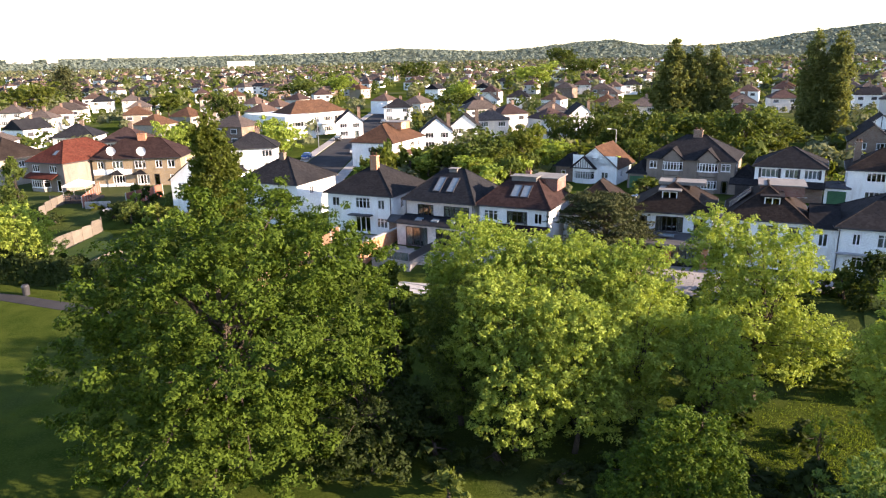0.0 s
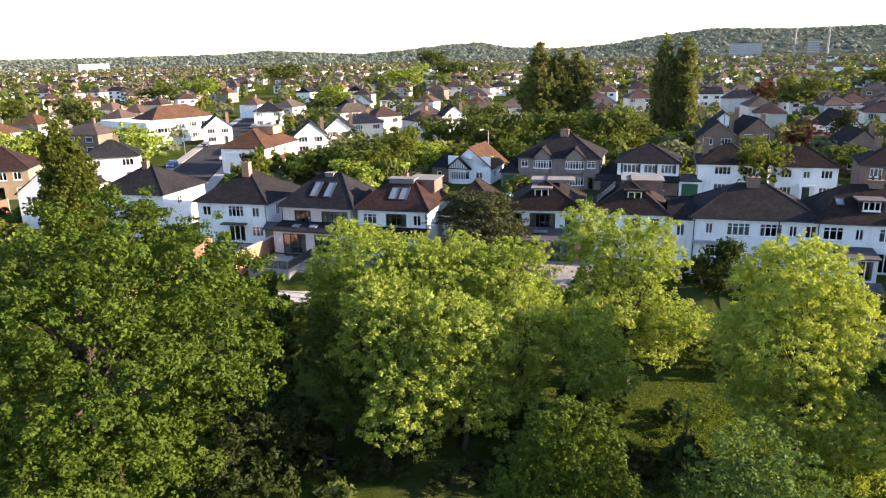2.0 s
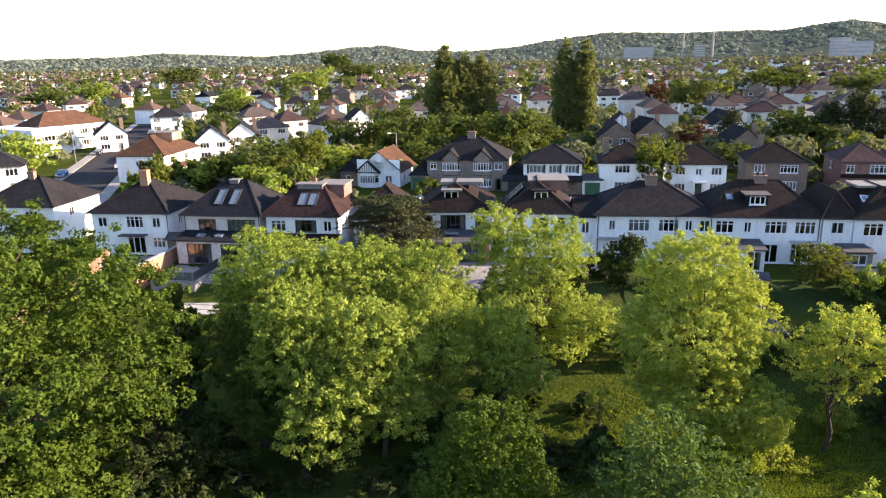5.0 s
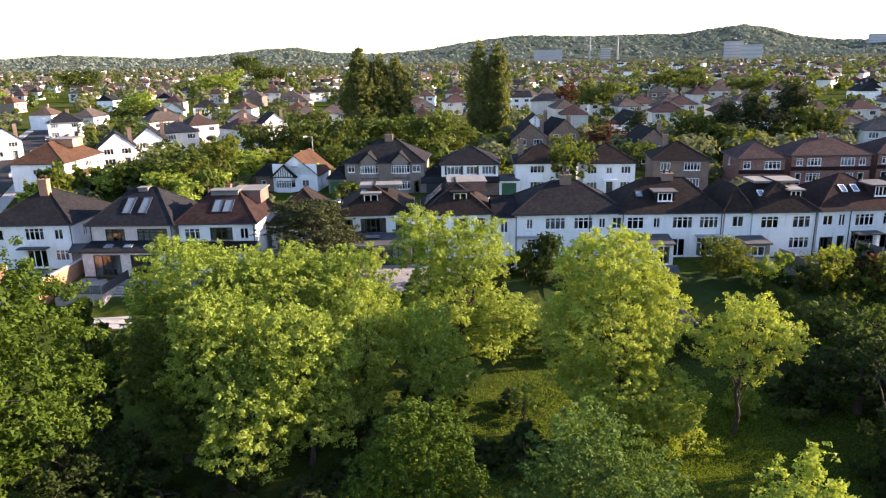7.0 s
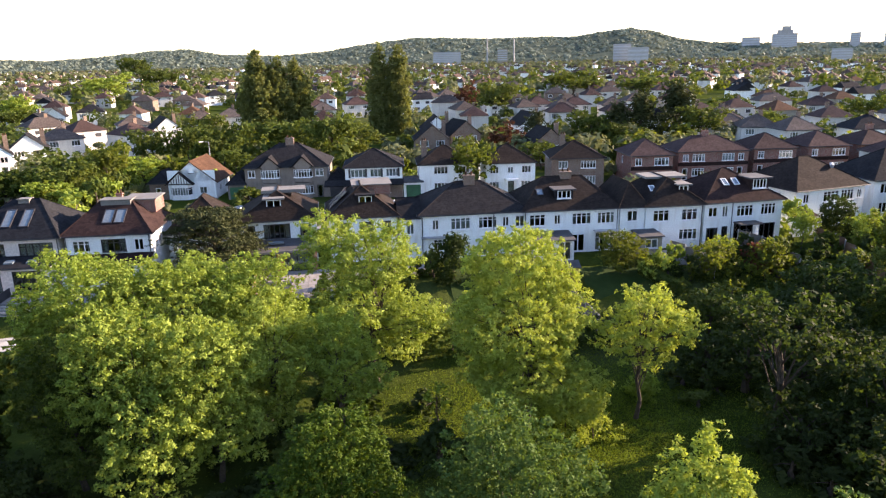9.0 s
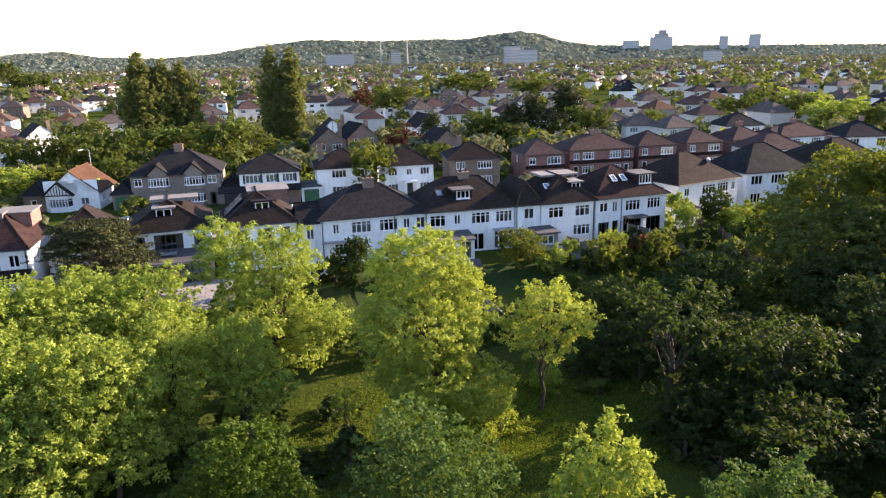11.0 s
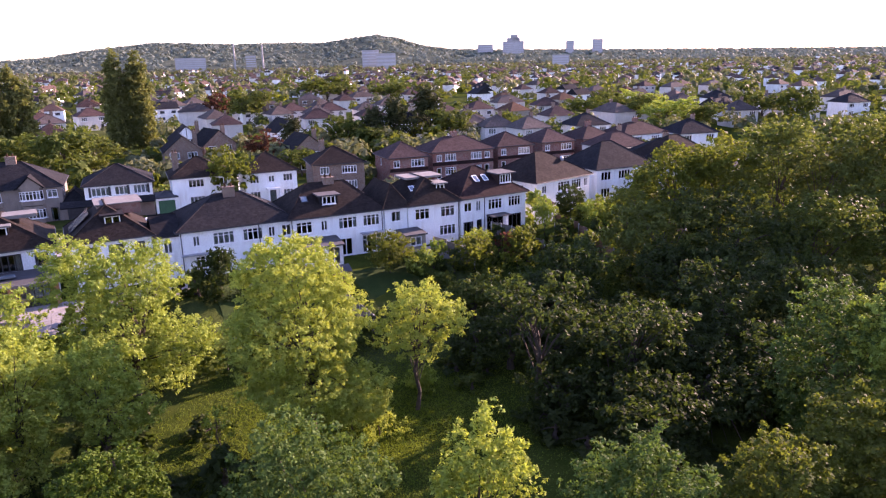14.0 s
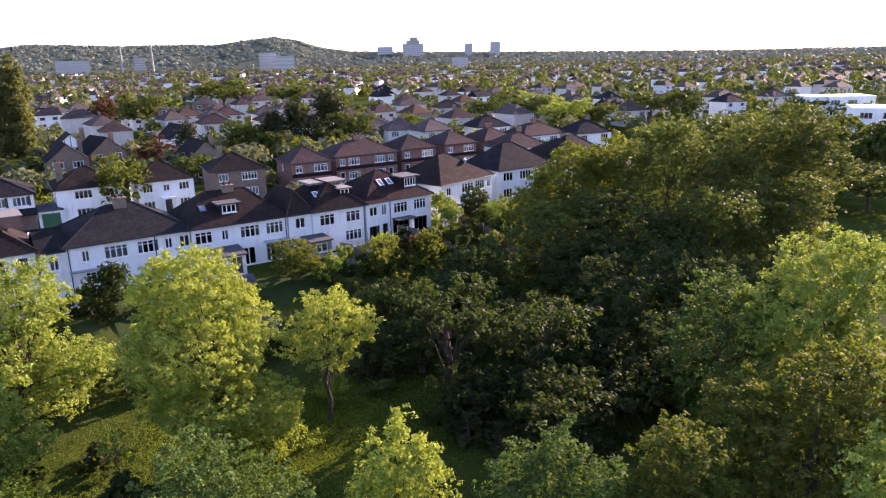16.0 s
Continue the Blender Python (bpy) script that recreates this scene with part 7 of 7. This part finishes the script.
# gardens and verges across the street and behind
for u in np.arange(16, 150, 5.0):
    for s_ in (-31.5, -17.0):
        if g.random() < 0.55:
            x, y = row_at(u + g.normal(0, 1), s_ + g.normal(0, 1.0))
            bush(x, y, g.uniform(0.9, 2.2), g.uniform(0.8, 1.6), int(g.choice([0, 1, 2, 3])))
for u in np.arange(20, 150, 4.4):
    for _ in range(2):
        x, y = row_at(u + g.normal(0, 1), g.uniform(-72, -50))
        if all((x - a) ** 2 + (y - b) ** 2 > 40 for a, b in TAKEN):
            bush(x, y, g.uniform(2.0, 5.0), g.uniform(1.6, 3.2), int(g.choice([0, 2, 2, 3, 1])))
for _ in range(60):
    x, y = g.uniform(-18, 34), g.uniform(104, 140)
    if row_s(x, y) < -32 and all((x - a) ** 2 + (y - b) ** 2 > 60 for a, b in ((-12, 150), (25, 118), (-14, 152))) and x > -17:
        bush(x, y, g.uniform(2.5, 6.0), g.uniform(2.0, 3.4), int(g.choice([0, 2, 1, 3])))
for _ in range(40):
    x, y = g.uniform(-110, -34), g.uniform(100, 122)
    if all((x - a) ** 2 + (y - b) ** 2 > 90 for a, b in ((-70, 127), (-56, 128))) and y < 119:
        bush(x, y, g.uniform(1.0, 3.0), g.uniform(1.0, 2.2), int(g.choice([0, 2, 1, 3])))

# the gardens of the brick pair and the red-roofed house
for x, y, H, R, kd in ((-58, 102.5, 1.6, 1.6, 2), (-49.0, 102.0, 2.0, 1.8, 2), (-46.8, 103.5, 1.8, 1.6, 0), (-62, 96, 3.0, 2.4, 1), (-46.5, 100.2, 2.6, 1.9, 2), (-45.0, 99.0, 2.2, 1.6, 0), (-43.5, 104, 1.6, 1.4, 3), (-41, 98.5, 2.4, 1.8, 1), (-38.5, 96, 3.0, 2.2, 3), (-37, 92, 3.2, 2.2, 1), (-65, 104, 3.4, 2.4, 1), (-68, 101, 3.0, 2.6, 0), (-72, 105, 3.5, 2.8, 2), (-61, 103.5, 1.8, 1.5, 2), (-65, 88, 3.8, 3.0, 3), (-71, 92, 4.2, 3.2, 0), (-47.6, 112, 2.6, 1.4, 2), (-34, 96, 3.2, 2.4, 2), (-33, 90, 3.6, 2.6, 0), (-31, 84, 3.4, 2.6, 2)):
    bush(x, y, H, R, kd)

for u, s_, H, R, kd in ((83.5, 3.0, 2.2, 1.5, 2), (86, 5.5, 2.6, 1.9, 0), (88.5, 3.0, 1.8, 1.5, 3), (90.5, 6.5, 2.8, 2.0, 2), (93, 4.0, 2.2, 1.6, 0), (84.5, 8.5, 2.8, 2.0, 3), (88, 9.5, 3.2, 2.3, 2), (92, 10.0, 3.2, 2.3, 0), (96, 7.0, 3.0, 2.2, 2), (100, 5.0, 2.6, 2.0, 0), (97, 11.5, 3.4, 2.6, 2)):
    bush(*row_at(u, s_), H, R, kd)

# named garden trees and shrubs
lobed_tree([(54.0, 50.3, 2.8, 2.0, 1.6), (55.4, 49.8, 1.8, 1.9, 1.6), (53.4, 50.0, 1.2, 1.7, 1.4)], LEAF_OLIVE, "olive-green garden tree by the lawn", base=-0.6, leaf=0.22, trunk=0.12, limbs=14, pad=0.8, dens=1.0, per=60, upright=0.3)
shrub(38.5, 58.5, 4.8, 2.4, LEAF_DARK, "dark rounded garden tree behind the hedge", base=-0.6, leaf=0.3, clumps=34, per=110)
shrub(62.0, 44.0, 3.4, 3.0, LEAF_OLIVE, "spreading shrub with coppery new growth", base=-1.0, leaf=0.3, clumps=30, per=110)
shrub(66.5, 41.0, 3.6, 2.6, LEAF_OLIVE, "olive garden shrub with coppery tips", base=-1.2, leaf=0.3, clumps=26, per=90)
shrub(57.0, 47.5, 2.4, 2.0, LEAF_LIME, "light green garden shrub", base=-0.8, leaf=0.26, clumps=18, per=90)
lobed_tree([(82.4, 42.4, 2.2, 2.0, 2.2), (82.4, 42.4, 4.0, 1.9, 1.7)], LEAF_DARK, "clipped dark rounded column of yew", base=0.0, leaf=0.18, trunk=0.12, limbs=6, pad=0.6, dens=1.4, per=50, upright=0.3, lump=0.04)
lobed_tree([(82.6, 39.0, 2.6, 2.2, 2.0), (84.4, 38.4, 2.0, 2.0, 1.8)], LEAF_LIME, "light green garden tree beside clipped yew", base=-0.2, leaf=0.22, trunk=0.12, limbs=10, pad=0.8, dens=1.0, per=60)
shrub(67.8, 42.6, 2.9, 1.8, LEAF_COPPER, "garden shrub with orange-brown new leaves", base=-0.9, leaf=0.24, clumps=26, per=90)
shrub(66.8, 47.0, 2.2, 1.9, LEAF_YELLOW, "bright rounded garden shrub by a fence", base=-0.2, leaf=0.2, clumps=26, per=90)
shrub(65.2, 45.2, 2.0, 1.6, LEAF_OLIVE, "olive garden shrub by a fence", base=-0.5, leaf=0.2, clumps=20, per=90)
hedge((56.4, 49.0), (56.6, 43.0), 1.3, 1.2, LEAF_MID, "low clipped hedge between two lawns", 470, 0.2, 110)
shrub(79.6, 46.6, 5.0, 1.5, LEAF_YELLOW, "golden-tipped palm-like garden tree", base=0, leaf=0.34, clumps=18, per=90)
# sunlight on this tree is put in by its bright yellow leaves
lobed_tree([(-48.5, 78.6, 2.6, 3.3, 3.0), (-51.5, 79.6, 3.4, 3.6, 3.2), (-46.0, 78.0, 0.8, 2.4, 2.2)], LEAF_YELLOW, "sunlit yellow-green garden tree over the hedge", leaf=0.26, trunk=0.25, limbs=14, pad=1.1, dens=1.2, per=80, upright=0.3, lump=0.18)
tree(-65.5, 106.5, 8.2, 2.2, LEAF_MID, "slender garden conifer beside the red-roofed house", base=0, clumps=50, per=70, leaf=0.36, trunk=0.2, clear=0.05, clump_r=0.26, profile="column")
for i, (p, q) in enumerate((((-70, 79.5), (-58, 78.0)), ((-58, 78.0), (-49.5, 77.0)), ((-49.5, 77.0), (-43, 75.6)), ((-43, 75.6), (-35.5, 72.6)))):
    hedge(p, q, 3.0, 2.6, LEAF_DARK, "tall dark hedge between park and gardens", 460 + i, 0.34, 60)
FENCE_PALE = mat("pale_silvered_fence_wood", (0.15, 0.13, 0.105), (0.115, 0.10, 0.082), 1.0, 12, 0.9, 0.4, 0.02, vary=0.15)
fence([(-51.2, 87.6), (-50.4, 92.6), (-48.6, 97.4)], 2.0, FENCE_PALE, "pale weathered panel fence beside a lawn", FENCE_PALE)
fence([(-42.6, 81.6), (-41.6, 87.6)], 1.0, FENCE_PALE, "low pale timber fence at the lawn's end", FENCE_PALE)
fence([(-56.9, 109.0), (-58.6, 116.0), (-60.6, 123.0)], 1.8, FENCE_RED, "red-brown lapped fence between gardens")
fence([(-50.3, 110.0), (-48.9, 114.0), (-47.5, 118.0)], 2.0, FENCE_RED, "red-brown lapped fence with concrete posts by the brick house")
fence([(-61.6, 105.0), (-61.8, 112.6)], 1.5, FENCE_PALE, "weathered low fence beside the red-roofed house", FENCE_PALE)
# terraced patio and deck in the gardens below the brick pair
steps = thing("garden_steps", pose(-54.6, 104.6, 0), "grey stone steps and raised planters in a terraced garden", "steps")
for i in range(4):
    Shape().box(-2.2 + 0.2 * i, 0.9 * i, -1.6, 1.8 - 0.1 * i, 0.9 * i + 0.9, -0.75 + 0.2 * i).make("step", CONCRETE, steps)
Shape().box(-1.6, 3.7, -1.0, 2.4, 4.0, 1.1).make("planter_wall", CONCRETE, steps)
Shape().box(2.4, 0.4, -1.6, 2.7, 4.0, 0.3).make("side_wall", CONCRETE, steps)
deck = thing("garden_deck", pose(-60.8, 115.2, 0, 0, 0, 3), "dark raised timber deck with a slatted rail", "deck")
for i in range(16):
    Shape().box(-3.4, -2.4 + 0.3 * i, 0.42, 3.4, -2.12 + 0.3 * i, 0.5).make("board", FENCE_BROWN, deck)
Shape().box(-3.4, -2.35, -0.6, 3.4, 2.35, 0.41).make("base", FRAME_DARK, deck)
for i in range(9):
    Shape().box(-3.35 + 0.82 * i, -2.36, 0.5, -3.27 + 0.82 * i, -2.28, 1.35).make("rail_post", FRAME_DARK, deck)
for z in (0.75, 1.02, 1.3):
    Shape().box(-3.4, -2.35, z, 3.4, -2.29, z + 0.08).make("rail", FRAME_DARK, deck)
fence([(-6.0, 107.0), (6.0, 104.5), (18, 102.0)], 1.9, FENCE_RED, "red-brown boundary fence behind the houses")
lawn = Shape()
lawn.slab([(-50.6, 86.0, ground_z(-50, 86) + 0.06), (-43.0, 81.8, ground_z(-43, 81.8) + 0.06), (-39.6, 91.5, ground_z(-40, 91) + 0.06), (-48.3, 97.6, ground_z(-48, 97) + 0.06)], 0.3)
LAWN = mat("mown_lawn", (0.024, 0.044, 0.010), (0.034, 0.056, 0.012), 0.6, 16, 0.95, 0.5, 0.03, spec=0.1)
tagged(lawn.make("garden_lawn", LAWN), "bright mown garden lawn", "lawn", kind="structure")
for (a, b, c, d), lab in (((49.2, 60.4, 3.0, 17.5), "shaded mown lawn behind the houses"), ((63.5, 72.6, 4.5, 12.0), "small shaded lawn beside a shed")):
    s = Shape()
    n = 8
    for i in range(n):
        s0, s1 = c + (d - c) * i / n, c + (d - c) * (i + 1) / n
        q = [row_at(a, s1), row_at(b, s1), row_at(b, s0), row_at(a, s0)]
        s.slab([(x, y, ground_z(x, y) + 0.05) for x, y in q], 0.3)
    tagged(s.make("garden_lawn", LAWN), lab, "lawn", kind="structure")
for u0, u1, s1 in ((10.5, 19, 6), (28.8, 37.5, 7), (38.6, 47.5, 3.5), (73.6, 81.0, 5), (-7.5, -1.2, 9)):
    s = Shape()
    n = 6
    for i in range(n):
        for j in range(3):
            a, b = u0 + (u1 - u0) * i / n + 0.01, u0 + (u1 - u0) * (i + 1) / n - 0.01
            c, d = s1 * j / 3 + 0.06, s1 * (j + 1) / 3 + 0.04
            q = [row_at(a, d), row_at(b, d), row_at(b, c), row_at(a, c)]
            s.slab([(x, y, ground_z(x, y) + 0.07) for x, y in q], 0.25)
    tagged(s.make("patio", PAVING), "grey slab patio behind a house", "patio", kind="structure")


# ---- loose things ----
def shed(x, y, ang, w, d, h, material, label):
    e = thing("shed", pose(x, y, ground_z(x, y), 0, 0, ang), label, "shed")
    n = int(w / 0.16)
    s = Shape().box(0, 0.03, 0, w, d, h)
    body = s.make("body", material, e)
    for i in range(n):
        Shape().box(w * i / n + 0.005, 0, 0.02, w * (i + 1) / n - 0.005, 0.03, h - 0.02).make("board", material, body)
    s = Shape().slab([(-0.15, -0.2, h + 0.02), (w + 0.15, -0.2, h + 0.02), (w + 0.15, d / 2, h + 0.55), (-0.15, d / 2, h + 0.55)], 0.06)
    s.slab([(w + 0.15, d + 0.2, h + 0.02), (-0.15, d + 0.2, h + 0.02), (-0.15, d / 2, h + 0.55), (w + 0.15, d / 2, h + 0.55)], 0.06)
    s.make("roof", FELT, e)
    Shape().box(w * 0.35, -0.04, 0.05, w * 0.65, -0.005, h - 0.15).make("door", material, e)
    return e


shed(*row_at(60.3, 7.5), A, 2.4, 1.8, 1.9, FENCE_BROWN, "dark brown timber garden shed")
shed(*row_at(56.5, 6.0), A, 2.2, 1.6, 1.6, FENCE_GREY, "low grey garden store by the lawn")
shed(*row_at(30.5, 8.5), A, 2.6, 2.0, 2.0, FENCE_BROWN, "small brown timber garden shed")


def parasol(x, y):
    e = thing("parasol", pose(x, y, ground_z(x, y)), "closed white parasol on a patio", "parasol")
    s = Shape()
    prof = ((0.9, 0.10), (1.2, 0.24), (1.9, 0.20), (2.5, 0.05))
    for (z0, r0), (z1, r1) in zip(prof, prof[1:]):
        s.bar((0, 0, z0), (0, 0, z1), r0, 9, r1)
    s.make("canopy", CANVAS, e)
    Shape().bar((0, 0, 0.05), (0, 0, 2.6), 0.03, 6).make("pole", GREY_METAL, e)
    Shape().bar((0, 0, 0), (0, 0, 0.1), 0.3, 10).make("base", CONCRETE, e)


parasol(*row_at(86.4, 0.6))


def garden_table(x, y, ang):
    e = thing("garden_table", pose(x, y, ground_z(x, y), 0, 0, ang), "garden table under a loose white cloth", "table")
    Shape().box(-0.8, -0.45, 0.7, 0.8, 0.45, 0.74).make("tabletop", FENCE_BROWN, e)
    for sx in (-0.7, 0.66):
        for sy in (-0.4, 0.36):
            Shape().box(sx, sy, 0, sx + 0.05, sy + 0.05, 0.7).make("leg", FENCE_BROWN, e)
    c = thing("table_cloth", pose(x, y, ground_z(x, y), 0, 0, ang), "rumpled white cloth over a garden table", "cloth")
    s = Shape()
    n = 9
    for i in range(n):
        for j in range(n):
            q = []
            for a, b in ((i, j), (i + 1, j), (i + 1, j + 1), (i, j + 1)):
                px, py = -1.05 + 2.1 * a / n, -0.7 + 1.4 * b / n
                drop = max(0, abs(px) - 0.8) + max(0, abs(py) - 0.45)
                q.append((px, py, 0.76 + 0.04 * noise.noise((px * 3, py * 3, 1)) - drop * 1.4))
            s.poly(q)
    s.make("cloth", CANVAS, c)


garden_table(*row_at(88.4, 1.2), A)


def gazebo(x, y, ang, z=0.0):
    e = thing("gazebo", pose(x, y, ground_z(x, y) + z, 0, 0, ang), "white canvas garden gazebo on slim posts", "gazebo")
    s = Shape()
    w, h = 1.9, 2.2
    c = [(-w, -w, h), (w, -w, h), (w, w, h), (-w, w, h)]
    for i in range(4):
        s.poly([c[i], c[(i + 1) % 4], (0, 0, h + 0.8)])
        a, b = c[i], c[(i + 1) % 4]
        s.poly([(a[0], a[1], h - 0.25), (b[0], b[1], h - 0.25), b, a])
    s.make("canopy", CANVAS, e)
    for px, py, _ in c:
        Shape().bar((px * 0.97, py * 0.97, 0), (px * 0.97, py * 0.97, h), 0.03, 6).make("post", GREY_METAL, e)


gazebo(-60.8, 116.2, 3, 0.5)


def car(x, y, ang, col, label, z=None):
    """A small hatchback: body shell, glasshouse, wheels, lamps."""
    paint = bpy.data.materials.get("car_paint_" + col[0]) or mat("car_paint_" + col[0], col[1], tuple(c * 0.93 for c in col[1]), 1, 20, 0.25, 0.0, 0.0, spec=0.6)
    e = thing("car", pose(x, y, ground_z(x, y) + 0.04 if z is None else z, 0, 0, ang), label, "car", "parked cars")
    L, W = 4.1, 1.75
    prof = [(-2.05, 0.35), (-2.0, 0.75), (-1.75, 0.95), (-0.95, 1.0), (-0.3, 1.42), (1.1, 1.45), (1.85, 1.05), (2.05, 0.9), (2.05, 0.35)]
    s = Shape()
    n = len(prof)
    for half, k in ((W / 2, 0.86), (-W / 2, 0.86)):
        pass
    ring = lambda y, inset: [(px, y * (1 - inset * max(0, pz - 0.95) / 0.5 * 0.28), pz) for px, pz in prof]  # noqa: E731
    a, b = ring(-W / 2, 1), ring(W / 2, 1)
    s.v = a + b
    s.f = [tuple(range(n - 1, -1, -1)), tuple(range(n, 2 * n))] + [(i, (i + 1) % n, n + (i + 1) % n, n + i) for i in range(n)]
    body = s.make("body", paint, e)
    for sy in (-1, 1):
        y0 = sy * (W / 2 * 0.90 + 0.03)
        y1 = sy * (W / 2 * 0.76 + 0.03)
        s = Shape().poly([(-0.75, y0, 1.03), (1.35, y0, 1.03), (1.0, y1, 1.38), (-0.2, y1, 1.38)])
        s.make("side_window", SKYPANE, body)
    Shape().poly([(-1.0, -0.72, 1.01), (-1.0, 0.72, 1.01), (-0.34, 0.62, 1.42), (-0.34, -0.62, 1.42)]).mapped(lambda x, y, z: (x - 0.02, y, z + 0.02)).make("windscreen", SKYPANE, body)
    Shape().poly([(1.2, -0.62, 1.40), (1.2, 0.62, 1.40), (1.8, 0.7, 1.09), (1.8, -0.7, 1.09)]).mapped(lambda x, y, z: (x + 0.02, y, z + 0.02)).make("rear_window", SKYPANE, body)
    for wx in (-1.3, 1.3):
        for sy in (-1, 1):
            wh = Shape().bar((wx, sy * (W / 2 - 0.2), 0.31), (wx, sy * (W / 2 + 0.02), 0.31), 0.31, 14).make("wheel", GUTTER, e)
            Shape().bar((wx, sy * (W / 2), 0.31), (wx, sy * (W / 2 + 0.03), 0.31), 0.19, 10).make("rim", GREY_METAL, wh)
    for sy in (-0.6, 0.6):
        Shape().box(-2.07, sy - 0.2, 0.62, -1.98, sy + 0.2, 0.78).make("headlight", CANVAS, body)
        Shape().box(2.0, sy - 0.15, 0.75, 2.07, sy + 0.15, 0.9).make("tail_light", TILE_RED, body)
    return e


WHITE, BLUE, BLACK, SILVER, RED = ("white", (0.75, 0.76, 0.78)), ("blue", (0.03, 0.10, 0.28)), ("black", (0.02, 0.02, 0.024)), ("silver", (0.42, 0.44, 0.46)), ("red", (0.35, 0.02, 0.02))
car(*row_at(46.3, -29.5), 60, WHITE, "white hatchback parked on a drive")
car(*row_at(45.5, -19.8), -26, BLUE, "blue car parked by the pavement")
car(*row_at(22.5, -30.0), 30, BLACK, "dark car parked beside the timbered house")
car(*row_at(76.5, -30.0), 62, BLACK, "dark car parked on a front drive")
car(*row_at(79.5, -30.5), 62, RED, "red car parked on a front drive")
car(*row_at(62.0, -22.5), -26, SILVER, "silver car parked at the kerb")
for i, (x, y) in enumerate(((-20.3, 168), (-28.3, 196), (-19.8, 205), (-27.5, 228), (-30.5, 160), (-19.2, 246))):
    car(x, y, 88 + (i % 3), (SILVER, BLACK, WHITE, RED, BLUE, BLACK)[i], ("silver", "black", "white", "red", "blue", "black")[i] + " car parked along the side road")
for i in range(6):
    car(-150 + 3.0 * i, 232 + 1.0 * i, 100, (BLACK, SILVER, BLUE, BLACK, WHITE, BLACK)[i], ("black", "silver", "blue", "black", "white", "black")[i] + " car in a row of parked cars")


def street_lamp(x, y, h, ang):
    e = thing("street_lamp", pose(x, y, ground_z(x, y), 0, 0, ang), "slim grey street lamp with a short arm", "street lamp", "street lamps")
    Shape().bar((0, 0, 0), (0, 0, h), 0.10, 8, 0.06).make("column", GREY_METAL, e)
    Shape().bar((0, 0, h), (-1.1, 0, h + 0.12), 0.045, 6).make("arm", GREY_METAL, e)
    Shape().box(-1.7, -0.14, h + 0.04, -1.0, 0.14, h + 0.2).make("lantern", CANVAS, e)


street_lamp(33.5, 132.0, 8.2, 0)
street_lamp(-30.6, 178.0, 8.0, 180)
street_lamp(-16.5, 226.0, 8.0, 0)


def litter_bin(x, y):
    e = thing("litter_bin", pose(x, y, ground_z(x, y)), "black round litter bin on the park path", "litter bin")
    Shape().bar((0, 0, 0), (0, 0, 0.95), 0.36, 14, 0.40).make("body", FRAME_DARK, e)
    Shape().bar((0, 0, 0.95), (0, 0, 1.15), 0.42, 14, 0.30).make("lid", FRAME_DARK, e)


litter_bin(-45.2, 72.0)

# rough grass round the small trees
g = np.random.default_rng(55)
n = 70000
x, y = 29.5 + g.normal(0, 7.5, n), 31.0 + g.normal(0, 6.0, n)
z = np.array([ground_z(a, b) for a, b in zip(x, y)])
tall = 0.5 + 0.5 * np.sin(x * 0.7 + 1.3 * np.sin(y * 0.45)) * np.cos(y * 0.6)
c = np.stack([x, y, z + 0.05 + 0.10 * tall], 1)
side = g.normal(0, 1, (n, 3)) * np.array([1, 1, 0.12])
me = leaves_mesh("grass_tufts", c, side, 0.17, GRASS_BLADE, 56, 0.0, 0.2)
tagged(new("rough_grass", me), "rough sunlit tufts of meadow grass under the trees", "grass", kind="stuff")
# sapling in the rough grass
tree(21.6, 35.6, 1.6, 1.0, LEAF_YELLOW, "thin sparse sapling in rough grass", clumps=12, per=22, leaf=0.22, trunk=0.07, limbs=10, clear=0.4, clump_r=0.3)

# pale paving at the foot of the terrace steps
s = Shape()
for i in range(4):
    for j in range(3):
        s.box(3.6 + 1.5 * i, -13.2 + 1.2 * j, -2.3, 5.08 + 1.5 * i, -12.02 + 1.2 * j, -1.85 + 0.05 * j)
tagged(s.make("patio", CONCRETE, None, "", pose(-4.3, 84.9, 0, 0, 0, A - 2)), "pale slab paving at the foot of garden steps", "patio", kind="structure")

# low growth at the foot of the park trees, sunlight given by yellow leaves
for x, y, R, H in ((29.5, 29.2, 1.6, 2.6), (31.2, 31.6, 1.3, 1.8), (28.0, 30.2, 1.5, 3.2), (24.6, 31.0, 1.2, 2.0), (36.6, 31.5, 1.3, 1.6)):
    shrub(x, y, H, R, LEAF_YELLOW, "yellow-green low growth in rough grass", base=-2.0, leaf=0.17, clumps=26, per=90)
